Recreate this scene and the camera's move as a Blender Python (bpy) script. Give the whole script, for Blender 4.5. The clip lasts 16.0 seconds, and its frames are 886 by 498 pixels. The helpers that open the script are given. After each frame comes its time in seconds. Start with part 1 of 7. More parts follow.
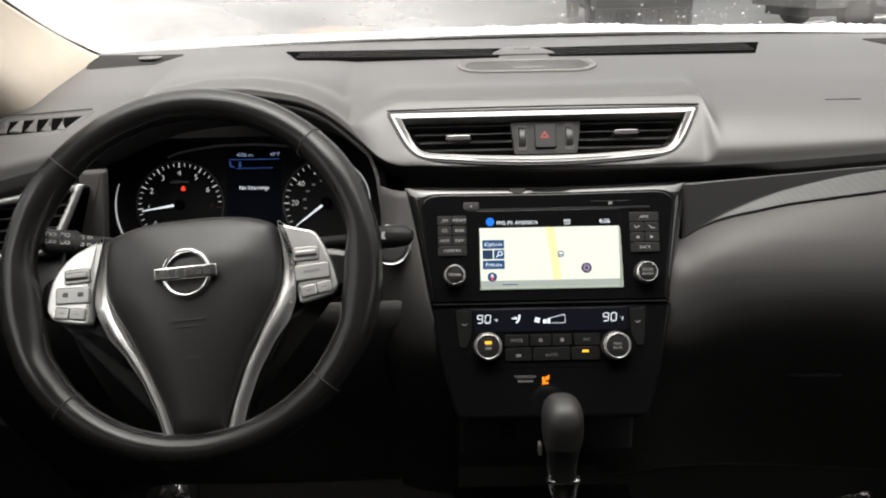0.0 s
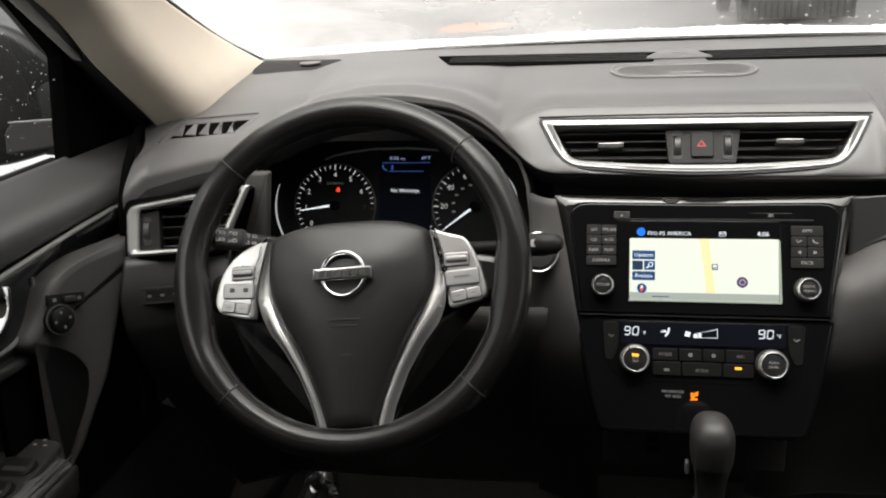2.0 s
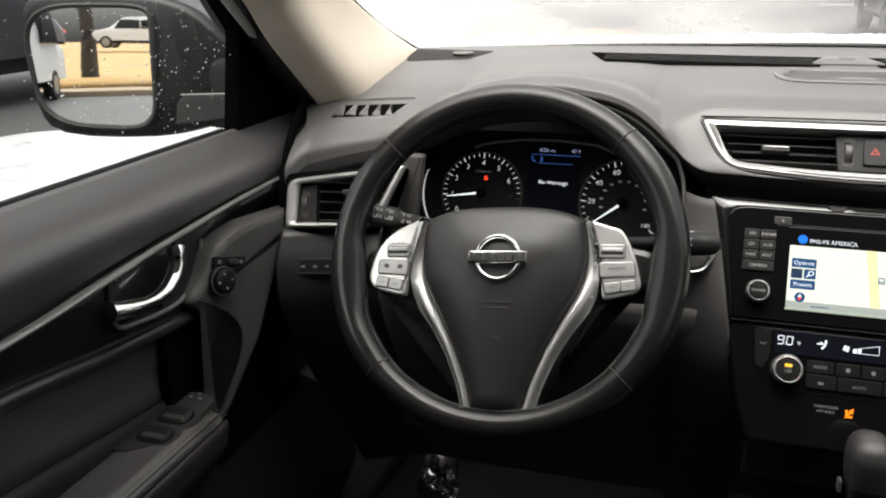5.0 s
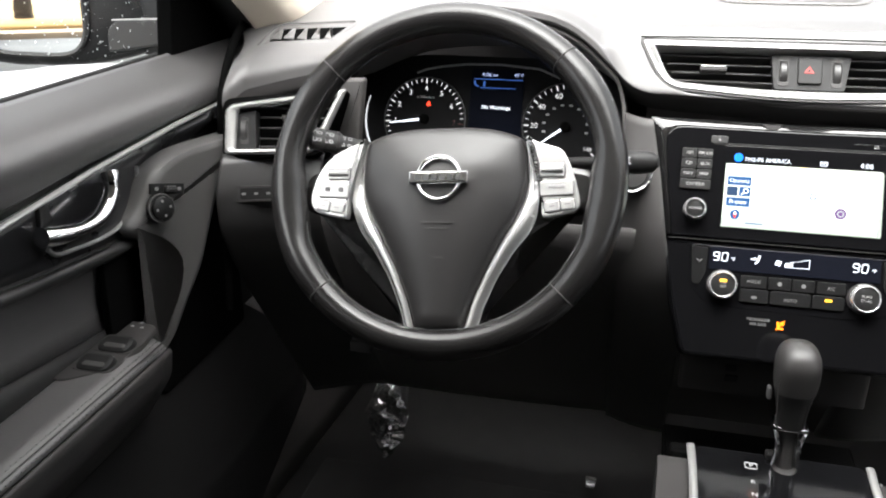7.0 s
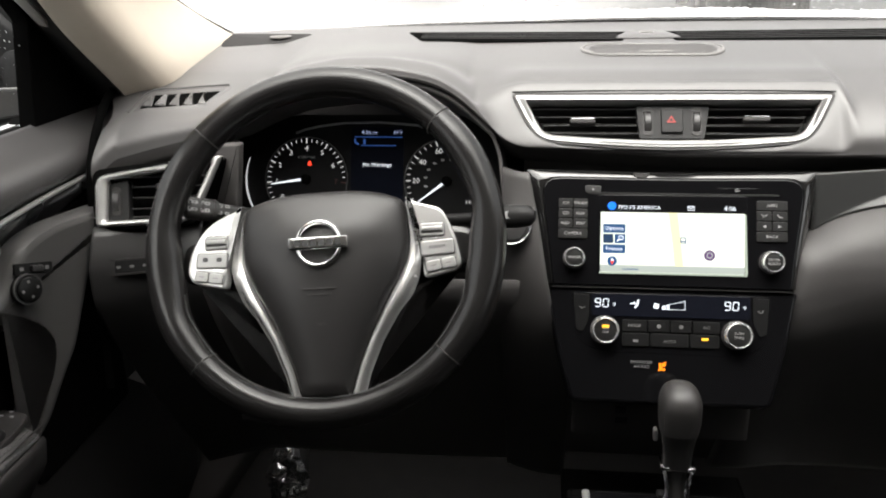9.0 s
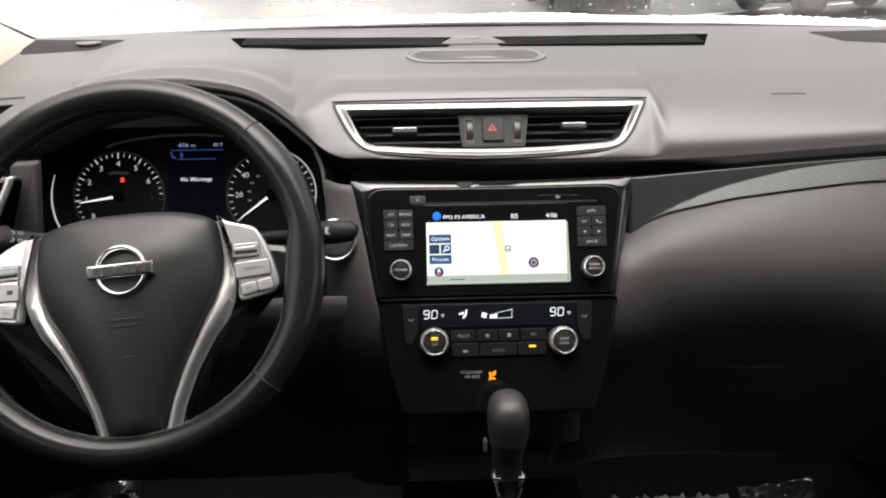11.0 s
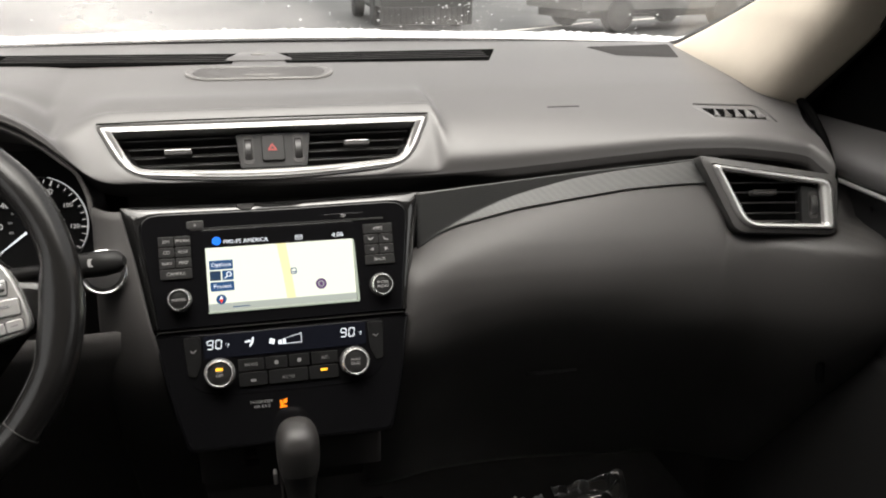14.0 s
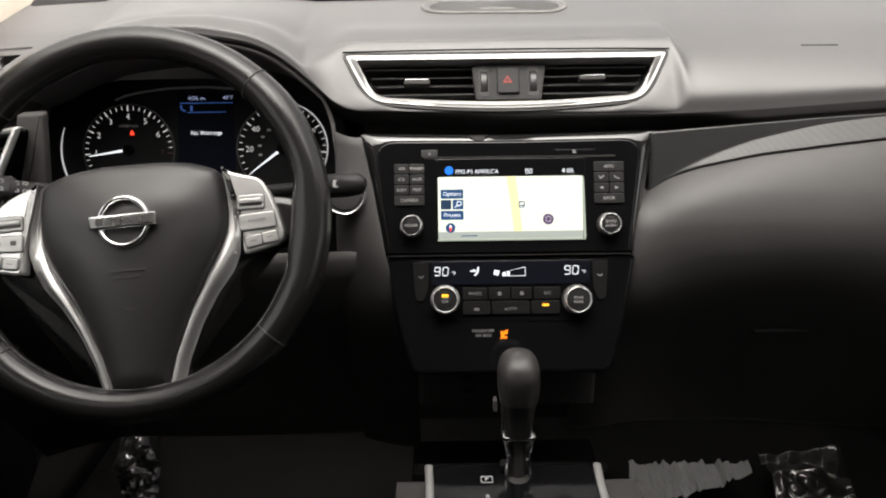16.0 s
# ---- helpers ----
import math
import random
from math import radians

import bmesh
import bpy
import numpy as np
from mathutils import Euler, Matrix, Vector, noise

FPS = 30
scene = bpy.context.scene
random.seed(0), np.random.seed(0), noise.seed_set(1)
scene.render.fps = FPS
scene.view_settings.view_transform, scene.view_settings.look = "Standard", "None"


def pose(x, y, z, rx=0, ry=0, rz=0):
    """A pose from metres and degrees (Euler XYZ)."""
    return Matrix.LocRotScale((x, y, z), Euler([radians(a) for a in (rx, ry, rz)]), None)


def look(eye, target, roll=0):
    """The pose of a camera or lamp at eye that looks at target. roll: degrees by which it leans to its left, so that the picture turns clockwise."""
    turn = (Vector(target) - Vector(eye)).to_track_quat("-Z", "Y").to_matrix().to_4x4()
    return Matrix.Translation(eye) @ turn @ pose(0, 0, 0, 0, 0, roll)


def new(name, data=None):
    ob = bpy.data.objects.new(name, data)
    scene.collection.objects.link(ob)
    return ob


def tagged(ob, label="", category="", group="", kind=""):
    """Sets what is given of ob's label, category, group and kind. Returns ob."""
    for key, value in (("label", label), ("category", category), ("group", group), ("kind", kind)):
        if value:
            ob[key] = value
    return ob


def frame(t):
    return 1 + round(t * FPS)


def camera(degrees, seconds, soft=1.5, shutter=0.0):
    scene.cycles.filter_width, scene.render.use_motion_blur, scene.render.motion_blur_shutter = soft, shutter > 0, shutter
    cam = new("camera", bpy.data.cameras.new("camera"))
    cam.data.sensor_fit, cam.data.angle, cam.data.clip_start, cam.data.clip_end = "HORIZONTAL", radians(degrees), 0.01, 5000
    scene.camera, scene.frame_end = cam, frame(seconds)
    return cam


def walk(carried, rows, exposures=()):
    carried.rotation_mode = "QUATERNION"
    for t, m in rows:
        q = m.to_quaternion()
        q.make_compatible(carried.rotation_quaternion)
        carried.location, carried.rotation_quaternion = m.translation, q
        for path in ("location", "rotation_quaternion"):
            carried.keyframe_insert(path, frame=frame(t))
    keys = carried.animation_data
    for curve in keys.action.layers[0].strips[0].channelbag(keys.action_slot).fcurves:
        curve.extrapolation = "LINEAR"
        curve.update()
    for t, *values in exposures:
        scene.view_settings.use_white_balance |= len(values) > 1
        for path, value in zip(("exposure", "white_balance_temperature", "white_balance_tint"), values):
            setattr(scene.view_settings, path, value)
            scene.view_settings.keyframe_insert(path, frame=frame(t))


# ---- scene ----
cam = camera(56.6, 16.0, soft=2.0)
PATH = [
    (0, (-0.111, 0.005, 1.369), (-0.133, 1.892, 0.705), -1.4),
    (0.5, (-0.115, 0.012, 1.375), (-0.226, 1.897, 0.716), -1.5),
    (1, (-0.119, 0.012, 1.378), (-0.324, 1.89, 0.721), -2.2),
    (1.5, (-0.121, 0.01, 1.379), (-0.403, 1.871, 0.703), -2.6),
    (2, (-0.127, 0.003, 1.383), (-0.471, 1.858, 0.72), -2.8),
    (2.5, (-0.134, -0.003, 1.384), (-0.532, 1.845, 0.732), -2.7),
    (3, (-0.15, -0.011, 1.387), (-0.602, 1.83, 0.747), -2.6),
    (3.5, (-0.16, -0.017, 1.381), (-0.682, 1.808, 0.753), -2.2),
    (3.7, (-0.165, -0.021, 1.385), (-0.708, 1.798, 0.756), -2.1),
    (5.8, (-0.178, -0.023, 1.363), (-0.768, 1.761, 0.678), -0.9),
    (6, (-0.175, -0.023, 1.363), (-0.743, 1.757, 0.649), -0.8),
    (6.5, (-0.168, -0.025, 1.354), (-0.687, 1.755, 0.605), -0.8),
    (7, (-0.163, -0.027, 1.347), (-0.629, 1.756, 0.571), -0.6),
    (7.5, (-0.164, -0.026, 1.355), (-0.584, 1.778, 0.6), -0.5),
    (8, (-0.162, -0.02, 1.366), (-0.556, 1.807, 0.654), -1.1),
    (8.5, (-0.154, -0.012, 1.368), (-0.474, 1.835, 0.672), -1.2),
    (9, (-0.142, -0.011, 1.368), (-0.388, 1.849, 0.675), -1.4),
    (9.2, (-0.14, -0.008, 1.367), (-0.347, 1.856, 0.674), -1.3),
    (11.3, (-0.082, 0.023, 1.378), (0.042, 1.891, 0.672), -0.4),
    (11.5, (-0.074, 0.024, 1.376), (0.087, 1.893, 0.682), -0.4),
    (12, (-0.064, 0.033, 1.379), (0.171, 1.894, 0.684), -0.1),
    (12.5, (-0.054, 0.035, 1.378), (0.243, 1.891, 0.695), 0.1),
    (13, (-0.041, 0.036, 1.377), (0.317, 1.883, 0.697), 0.3),
    (13.5, (-0.03, 0.037, 1.378), (0.387, 1.868, 0.691), 0.5),
    (14, (-0.031, 0.032, 1.378), (0.423, 1.859, 0.704), 0.6),
    (14.5, (-0.061, 0.032, 1.371), (0.285, 1.889, 0.713), 0.5),
    (15, (-0.072, 0.027, 1.371), (0.127, 1.9, 0.699), 0.0),
    (15.5, (-0.074, 0.035, 1.364), (0.005, 1.9, 0.647), -0.5),
    (16, (-0.076, 0.038, 1.356), (-0.072, 1.881, 0.579), -0.7),
]
EXPOSURES = [(0.0, 1.61, 6720, 10), (3.5, 1.53, 6750, 10), (6.0, 2.28, 6640, 10), (7.0, 2.92, 6460, 10), (8.0, 2.53, 6530, 10), (9.0, 2.06, 6700, 10), (11.5, 1.79, 6760, 11), (14.5, 1.74, 6880, 11), (16.0, 1.79, 6850, 12)]
SKY = 0.10
walk(cam, [(t, look(eye, target, roll)) for t, eye, target, roll in PATH], EXPOSURES)

# ---- world and light ----
world = bpy.data.worlds.new("overcast_sky")
scene.world = world
world.use_nodes = True
wn = world.node_tree.nodes
sky = wn.new("ShaderNodeTexSky")
sky.sky_type = "NISHITA"
sky.sun_disc = False
sky.sun_elevation, sky.sun_rotation = radians(75), radians(190)
sky.dust_density, sky.ozone_density = 6.0, 1.0
pale = wn.new("ShaderNodeHueSaturation")
pale.inputs["Saturation"].default_value = 0.12
world.node_tree.links.new(sky.outputs[0], pale.inputs["Color"])
world.node_tree.links.new(pale.outputs[0], wn["Background"].inputs["Color"])
wn["Background"].inputs["Strength"].default_value = SKY
sun = new("sun", bpy.data.lights.new("sun", "SUN"))
sun.data.energy, sun.data.angle, sun.data.color = 1.4, radians(85), (1.0, 0.97, 0.93)
sun.matrix_basis = look((0, 0, 30), (2, 8, 0))


# ---- materials ----
def material(name, color, rough=0.5, metal=0.0, grain=0.0, size=900.0, vary=0.12, blotch=25.0, coat=0.0, emit=0.0, spec=0.5):
    """A procedural surface: colour with blotches, a fine bump and uneven gloss."""
    mt = bpy.data.materials.new(name)
    mt.use_nodes = True
    nt = mt.node_tree
    b = nt.nodes["Principled BSDF"]
    b.inputs["Roughness"].default_value = rough
    b.inputs["Metallic"].default_value = metal
    b.inputs["Coat Weight"].default_value = coat
    b.inputs["Coat Roughness"].default_value = 0.06
    b.inputs["Specular IOR Level"].default_value = spec
    co = nt.nodes.new("ShaderNodeTexCoord")
    big = nt.nodes.new("ShaderNodeTexNoise")
    big.inputs["Scale"].default_value = blotch
    big.inputs["Detail"].default_value = 5
    nt.links.new(co.outputs["Object"], big.inputs["Vector"])
    ramp = nt.nodes.new("ShaderNodeMix")
    ramp.data_type = "RGBA"
    ramp.inputs["A"].default_value = (*[c * (1 - vary) for c in color], 1)
    ramp.inputs["B"].default_value = (*[min(1, c * (1 + vary)) for c in color], 1)
    nt.links.new(big.outputs["Fac"], ramp.inputs["Factor"])
    nt.links.new(ramp.outputs["Result"], b.inputs["Base Color"])
    if vary:
        rr = nt.nodes.new("ShaderNodeMapRange")
        rr.inputs["To Min"].default_value = max(0.02, rough * (1 - 0.8 * vary))
        rr.inputs["To Max"].default_value = min(1.0, rough * (1 + 0.8 * vary))
        nt.links.new(big.outputs["Fac"], rr.inputs["Value"])
        nt.links.new(rr.outputs["Result"], b.inputs["Roughness"])
    if grain:
        fine = nt.nodes.new("ShaderNodeTexNoise")
        fine.inputs["Scale"].default_value = size
        fine.inputs["Detail"].default_value = 2
        nt.links.new(co.outputs["Object"], fine.inputs["Vector"])
        bump = nt.nodes.new("ShaderNodeBump")
        bump.inputs["Strength"].default_value = grain
        bump.inputs["Distance"].default_value = 0.0002
        nt.links.new(fine.outputs["Fac"], bump.inputs["Height"])
        nt.links.new(bump.outputs["Normal"], b.inputs["Normal"])
    if emit >= 0.2:
        # a lit surface is dark when unlit
        for socket in ("A", "B"):
            ramp.inputs[socket].default_value = (*[0.08 * c for c in color], 1)
    if emit:
        b.inputs["Emission Color"].default_value = (*color, 1)
        b.inputs["Emission Strength"].default_value = 0.86 * emit
    return mt


def glass_material(name, tint=(1, 1, 1), fog=0.0, left=0.0):
    """Thin clear glass; fog adds patchy condensation that scatters light."""
    mt = bpy.data.materials.new(name)
    mt.use_nodes = True
    nt = mt.node_tree
    nt.nodes.remove(nt.nodes["Principled BSDF"])
    clear = nt.nodes.new("ShaderNodeBsdfTransparent")
    clear.inputs["Color"].default_value = (*tint, 1)
    gloss = nt.nodes.new("ShaderNodeBsdfGlossy")
    gloss.inputs["Roughness"].default_value = 0.01
    fres = nt.nodes.new("ShaderNodeFresnel")
    fres.inputs["IOR"].default_value = 1.35
    mix = nt.nodes.new("ShaderNodeMixShader")
    nt.links.new(fres.outputs[0], mix.inputs[0])
    nt.links.new(clear.outputs[0], mix.inputs[1])
    nt.links.new(gloss.outputs[0], mix.inputs[2])
    last = mix
    if fog:
        co = nt.nodes.new("ShaderNodeTexCoord")
        big = nt.nodes.new("ShaderNodeTexNoise")
        big.inputs["Scale"].default_value = 4.5
        big.inputs["Detail"].default_value = 6
        big.inputs["Distortion"].default_value = 0.6
        nt.links.new(co.outputs["Object"], big.inputs["Vector"])
        sep = nt.nodes.new("ShaderNodeSeparateXYZ")
        nt.links.new(co.outputs["Object"], sep.inputs[0])
        slope = nt.nodes.new("ShaderNodeMapRange")
        slope.inputs["From Min"].default_value, slope.inputs["From Max"].default_value = 0.16, -0.72
        slope.inputs["To Min"].default_value, slope.inputs["To Max"].default_value = 0.0, left
        nt.links.new(sep.outputs["X"], slope.inputs["Value"])
        add = nt.nodes.new("ShaderNodeMath")
        add.operation = "MULTIPLY_ADD"
        add.inputs[1].default_value = fog
        nt.links.new(big.outputs["Fac"], add.inputs[0])
        nt.links.new(slope.outputs["Result"], add.inputs[2])
        less = nt.nodes.new("ShaderNodeMath")
        less.operation = "SUBTRACT"
        less.use_clamp = True
        less.inputs[1].default_value = fog * 0.50 - 0.05
        nt.links.new(add.outputs[0], less.inputs[0])
        mist = nt.nodes.new("ShaderNodeBsdfTranslucent")
        mist.inputs["Color"].default_value = (0.80, 0.79, 0.77, 1)
        foggy = nt.nodes.new("ShaderNodeMixShader")
        nt.links.new(less.outputs[0], foggy.inputs[0])
        nt.links.new(mix.outputs[0], foggy.inputs[1])
        nt.links.new(mist.outputs[0], foggy.inputs[2])
        last = foggy
    nt.links.new(last.outputs[0], nt.nodes["Material Output"].inputs["Surface"])
    return mt


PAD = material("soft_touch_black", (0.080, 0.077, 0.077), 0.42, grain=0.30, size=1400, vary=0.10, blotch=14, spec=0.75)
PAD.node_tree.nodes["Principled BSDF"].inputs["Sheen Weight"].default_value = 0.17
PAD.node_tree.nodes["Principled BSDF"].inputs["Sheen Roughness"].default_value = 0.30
PLASTIC = material("hard_black_plastic", (0.024, 0.0235, 0.0235), 0.38, grain=0.4, size=1100, spec=0.6)
DARK = material("deep_black_plastic", (0.036, 0.0342, 0.0340), 0.5, grain=0.3, spec=0.3)
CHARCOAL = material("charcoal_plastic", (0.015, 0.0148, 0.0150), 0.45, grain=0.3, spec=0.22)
LEATHER = material("black_leather", (0.010, 0.0095, 0.0095), 0.25, grain=0.35, size=700, vary=0.18, spec=0.5)
SILVER = material("satin_silver", (0.40, 0.40, 0.395), 0.30, metal=0.6, grain=0.1, vary=0.05)
SILVERKEY = material("silver_key", (0.38, 0.38, 0.375), 0.38, metal=0.5, grain=0.1, vary=0.05)
KNOBBLACK = material("black_switch_plastic", (0.008, 0.008, 0.008), 0.35, spec=0.3)
KEYGAP = material("dark_key_gap", (0.05, 0.05, 0.05), 0.6)
KEYMARK = material("grey_key_print", (0.20, 0.20, 0.20), 0.6)
CHROME = material("bright_chrome", (0.85, 0.85, 0.86), 0.09, metal=1.0, vary=0.03)
BRIGHT = material("brushed_bright_chrome", (0.90, 0.90, 0.90), 0.17, metal=1.0, vary=0.05)
TAB = material("dull_silver_tab", (0.34, 0.34, 0.34), 0.30, metal=0.9, vary=0.1)
GLOSS = material("piano_black", (0.004, 0.004, 0.0045), 0.09, vary=0.0, spec=0.32)
RUBBER = material("rubber_black", (0.012, 0.012, 0.012), 0.75, grain=0.5)
CREAM = material("cream_pillar_fabric", (0.56, 0.50, 0.42), 0.85, grain=0.8, size=1600, vary=0.06)
HEADLINER = material("light_headliner_cloth", (0.34, 0.32, 0.29), 0.9, grain=0.6, size=1200, vary=0.06)
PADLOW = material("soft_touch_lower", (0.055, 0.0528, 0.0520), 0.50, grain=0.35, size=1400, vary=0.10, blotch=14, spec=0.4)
PALE = material("pale_grey_plastic", (0.16, 0.155, 0.15), 0.5, grain=0.2)
# darker than the pad, for the shade under its lip; also the console's black
UNDER = material("matt_black_lip_shade_and_console", (0.034, 0.0322, 0.0320), 0.75, grain=0.3, spec=0.2)
# lightless black painted where recesses would be in shade; also on plain black parts
SHADEBLACK = material("shade_and_plain_black", (0.004, 0.004, 0.004), 1.0, vary=0.0, spec=0.0)
SLAT = material("vent_slat_black", (0.020, 0.0195, 0.0195), 0.45, spec=0.3)
KNEE = material("dull_grey_black_plastic", (0.085, 0.0810, 0.0800), 0.6, grain=0.35, size=1300, spec=0.3)
SOFT = material("soft_dark_grey_plastic", (0.050, 0.0485, 0.048), 0.42, grain=0.35, size=1300, spec=0.7)
CARPET = material("black_carpet", (0.014, 0.0132, 0.0130), 0.95, grain=1.0, size=500, vary=0.3)
STITCH = material("grey_thread", (0.10, 0.10, 0.10), 0.7)
WHITEINK = material("white_print", (0.75, 0.75, 0.75), 0.5, vary=0.0, emit=0.22)
DIMINK = material("grey_print", (0.30, 0.30, 0.30), 0.5, vary=0.0, emit=0.045)
FAINTINK = material("faint_grey_print", (0.17, 0.17, 0.17), 0.5, vary=0.0, emit=0.02)
LCDWHITE = material("lcd_white", (0.85, 0.92, 1.0), 0.3, vary=0.0, emit=0.42)
LCDDIM = material("lcd_dim_blue_white", (0.42, 0.50, 0.80), 0.3, vary=0.0, emit=0.20)
LCDBLUE = material("lcd_blue", (0.05, 0.14, 0.50), 0.3, vary=0.0, emit=0.13)
AMBER = material("amber_lamp", (1.0, 0.22, 0.01), 0.3, vary=0.0, emit=0.65)
YELLOW = material("yellow_amber_lamp", (1.0, 0.46, 0.03), 0.3, vary=0.0, emit=0.7)
REDLAMP = material("red_lamp", (1.0, 0.05, 0.02), 0.3, vary=0.0, emit=0.5)
REDINK = material("dull_red_print", (0.05, 0.006, 0.006), 0.5, vary=0.0)
MAPBASE = material("map_screen", (0.88, 0.95, 0.83), 0.2, vary=0.03, blotch=60, emit=0.38)
MAPROAD = material("map_road_yellow", (0.97, 0.90, 0.50), 0.2, vary=0.0, emit=0.38)
MAPBAR = material("map_grey_bar", (0.50, 0.56, 0.52), 0.2, vary=0.0, emit=0.3)
MAPNAVY = material("map_button_navy", (0.03, 0.10, 0.26), 0.2, vary=0.0, emit=0.3)
MAPPURPLE = material("map_icon_purple", (0.16, 0.09, 0.22), 0.2, vary=0.0, emit=0.3)
WINDSHIELD = glass_material("misted_windscreen", (0.93, 0.95, 0.94), fog=0.55, left=0.44)
SIDEGLASS = glass_material("door_glass", (0.88, 0.90, 0.89))
DROPLET = material("water_drop", (0.75, 0.77, 0.78), 0.05, vary=0.0)
# pale colour that stands in for the sky mirrored in wet asphalt
GROUNDGLARE = material("pale_ground_glare", (0.46, 0.465, 0.475), 0.30, grain=0.5, size=60, vary=0.45, blotch=1.3)
SLUSH = material("wet_white_slush", (0.86, 0.87, 0.88), 0.35, grain=0.8, size=300, vary=0.06, blotch=90)
FILM = material("clear_crinkled_film", (0.50, 0.50, 0.51), 0.15, metal=0.8, grain=0.4, size=60, vary=0.1, coat=1.0)
PAPER = material("white_floor_paper", (0.74, 0.74, 0.73), 0.3, grain=0.6, size=120, vary=0.12, blotch=40, coat=0.5)
THINFILM = material("thin_glossy_film", (0.26, 0.26, 0.255), 0.13, metal=0.7, grain=0.3, size=60, vary=0.1, coat=1.0)
SPOKE = material("satin_silver_paint", (0.66, 0.66, 0.65), 0.27, metal=0.7, grain=0.1, vary=0.05)


# ---- geometry helpers ----
def mesh_part(name, verts, faces, mt, parent=None, label="", m=None, sharp=38, solid=0.0, front=None):
    me = bpy.data.meshes.new(name)
    pts = [m @ Vector(v) for v in verts] if m is not None else verts
    me.from_pydata([tuple(p) for p in pts], [], faces)
    bm = bmesh.new()
    bm.from_mesh(me)
    bmesh.ops.recalc_face_normals(bm, faces=bm.faces)
    bm.normal_update()
    if front is not None and sum((Vector(front) - f.calc_center_median()).dot(f.normal) for f in bm.faces) < 0:
        bmesh.ops.reverse_faces(bm, faces=bm.faces)
    bm.to_mesh(me)
    bm.free()
    me.polygons.foreach_set("use_smooth", [True] * len(me.polygons))
    me.set_sharp_from_angle(angle=radians(sharp))
    me.materials.append(mt)
    ob = new(name, me)
    if parent is not None:
        ob.parent = parent
        if parent.type == "EMPTY":
            ob.matrix_parent_inverse = parent.matrix_basis.inverted()
    if solid:
        mod = ob.modifiers.new("thickness", "SOLIDIFY")
        mod.thickness, mod.offset = solid, -1
    if label:
        tagged(ob, label)
    return ob


def thing(name, at, label, category, group="", kind=""):
    e = new(name)
    e.empty_display_size = 0.05
    e.matrix_basis = Matrix.Translation(at)
    return tagged(e, label, category, group, kind)


def join(*shapes):
    vs, fs = [], []
    for v, f in shapes:
        n = len(vs)
        vs += [tuple(p) for p in v]
        fs += [[i + n for i in q] for q in f]
    return vs, fs


def moved(shape, m):
    return [tuple(m @ Vector(p)) for p in shape[0]], shape[1]


def fillet(pts, r, seg=4):
    """Rounds the corners of a closed outline; r is one radius or one for each corner."""
    n, out = len(pts), []
    for i, p in enumerate(pts):
        p, a, b = Vector(p), Vector(pts[i - 1]), Vector(pts[(i + 1) % n])
        ri = r[i] if isinstance(r, (list, tuple)) else r
        da, db = a - p, b - p
        ra, rb = min(ri, da.length * 0.48), min(ri, db.length * 0.48)
        s, e = p + da.normalized() * ra, p + db.normalized() * rb
        for k in range(seg + 1):
            t = k / seg
            q = s * (1 - t) ** 2 + p * (2 * t * (1 - t)) + e * t * t
            out.append((q.x, q.y))
    return out


def rect(cx, cy, w, h, r=0.002, seg=3):
    return fillet([(cx - w / 2, cy - h / 2), (cx + w / 2, cy - h / 2), (cx + w / 2, cy + h / 2), (cx - w / 2, cy + h / 2)], r, seg)


def circle(cx, cy, r, n=32, a0=0.0):
    return [(cx + r * math.cos(a0 + 2 * math.pi * k / n), cy + r * math.sin(a0 + 2 * math.pi * k / n)) for k in range(n)]


def area(pts):
    return sum(pts[i - 1][0] * p[1] - p[0] * pts[i - 1][1] for i, p in enumerate(pts)) / 2


def inset(pts, d):
    """The outline moved inwards by d."""
    if area(pts) < 0:
        d = -d
    n, out = len(pts), []
    for i, p in enumerate(pts):
        a, b = Vector(pts[i - 1]), Vector(pts[(i + 1) % n])
        t = b - a
        if t.length < 1e-9:
            out.append(p)
            continue
        t.normalize()
        out.append((p[0] - t.y * d, p[1] + t.x * d))
    return out


def plate(outline, z0, z1, bev=0.0008):
    """A flat solid of that outline with a rounded front edge."""
    n = len(outline)
    rings = [[(x, y, z0) for x, y in outline], [(x, y, z1 - bev) for x, y in outline],
             [(x, y, z1 - bev * 0.3) for x, y in inset(outline, bev * 0.3)], [(x, y, z1) for x, y in inset(outline, bev)],
             [(x, y, z1) for x, y in inset(outline, bev * 1.12 + 0.00005)]]
    vs = [p for q in rings for p in q]
    fs = [[k * n + i, k * n + (i + 1) % n, (k + 1) * n + (i + 1) % n, (k + 1) * n + i] for k in range(4) for i in range(n)]
    return vs, fs + [list(range(n))[::-1], [4 * n + i for i in range(n)]]


def bezel(outer, inner, prof):
    """A closed band between two outlines of as many points; prof: (share from outer to inner, height)."""
    n, k = len(outer), len(prof)
    vs = [(o[0] + (i[0] - o[0]) * f, o[1] + (i[1] - o[1]) * f, z) for f, z in prof for o, i in zip(outer, inner)]
    fs = [[a * n + i, a * n + (i + 1) % n, ((a + 1) % k) * n + (i + 1) % n, ((a + 1) % k) * n + i] for a in range(k) for i in range(n)]
    return vs, fs


def lathe(prof, n=32):
    """A turned solid about z from (radius, height) pairs; ends closed."""
    k = len(prof)
    vs = [(r * math.cos(2 * math.pi * i / n), r * math.sin(2 * math.pi * i / n), z) for r, z in prof for i in range(n)]
    fs = [[a * n + i, a * n + (i + 1) % n, (a + 1) * n + (i + 1) % n, (a + 1) * n + i] for a in range(k - 1) for i in range(n)]
    return vs, fs + [list(range(n))[::-1], [(k - 1) * n + i for i in range(n)]]


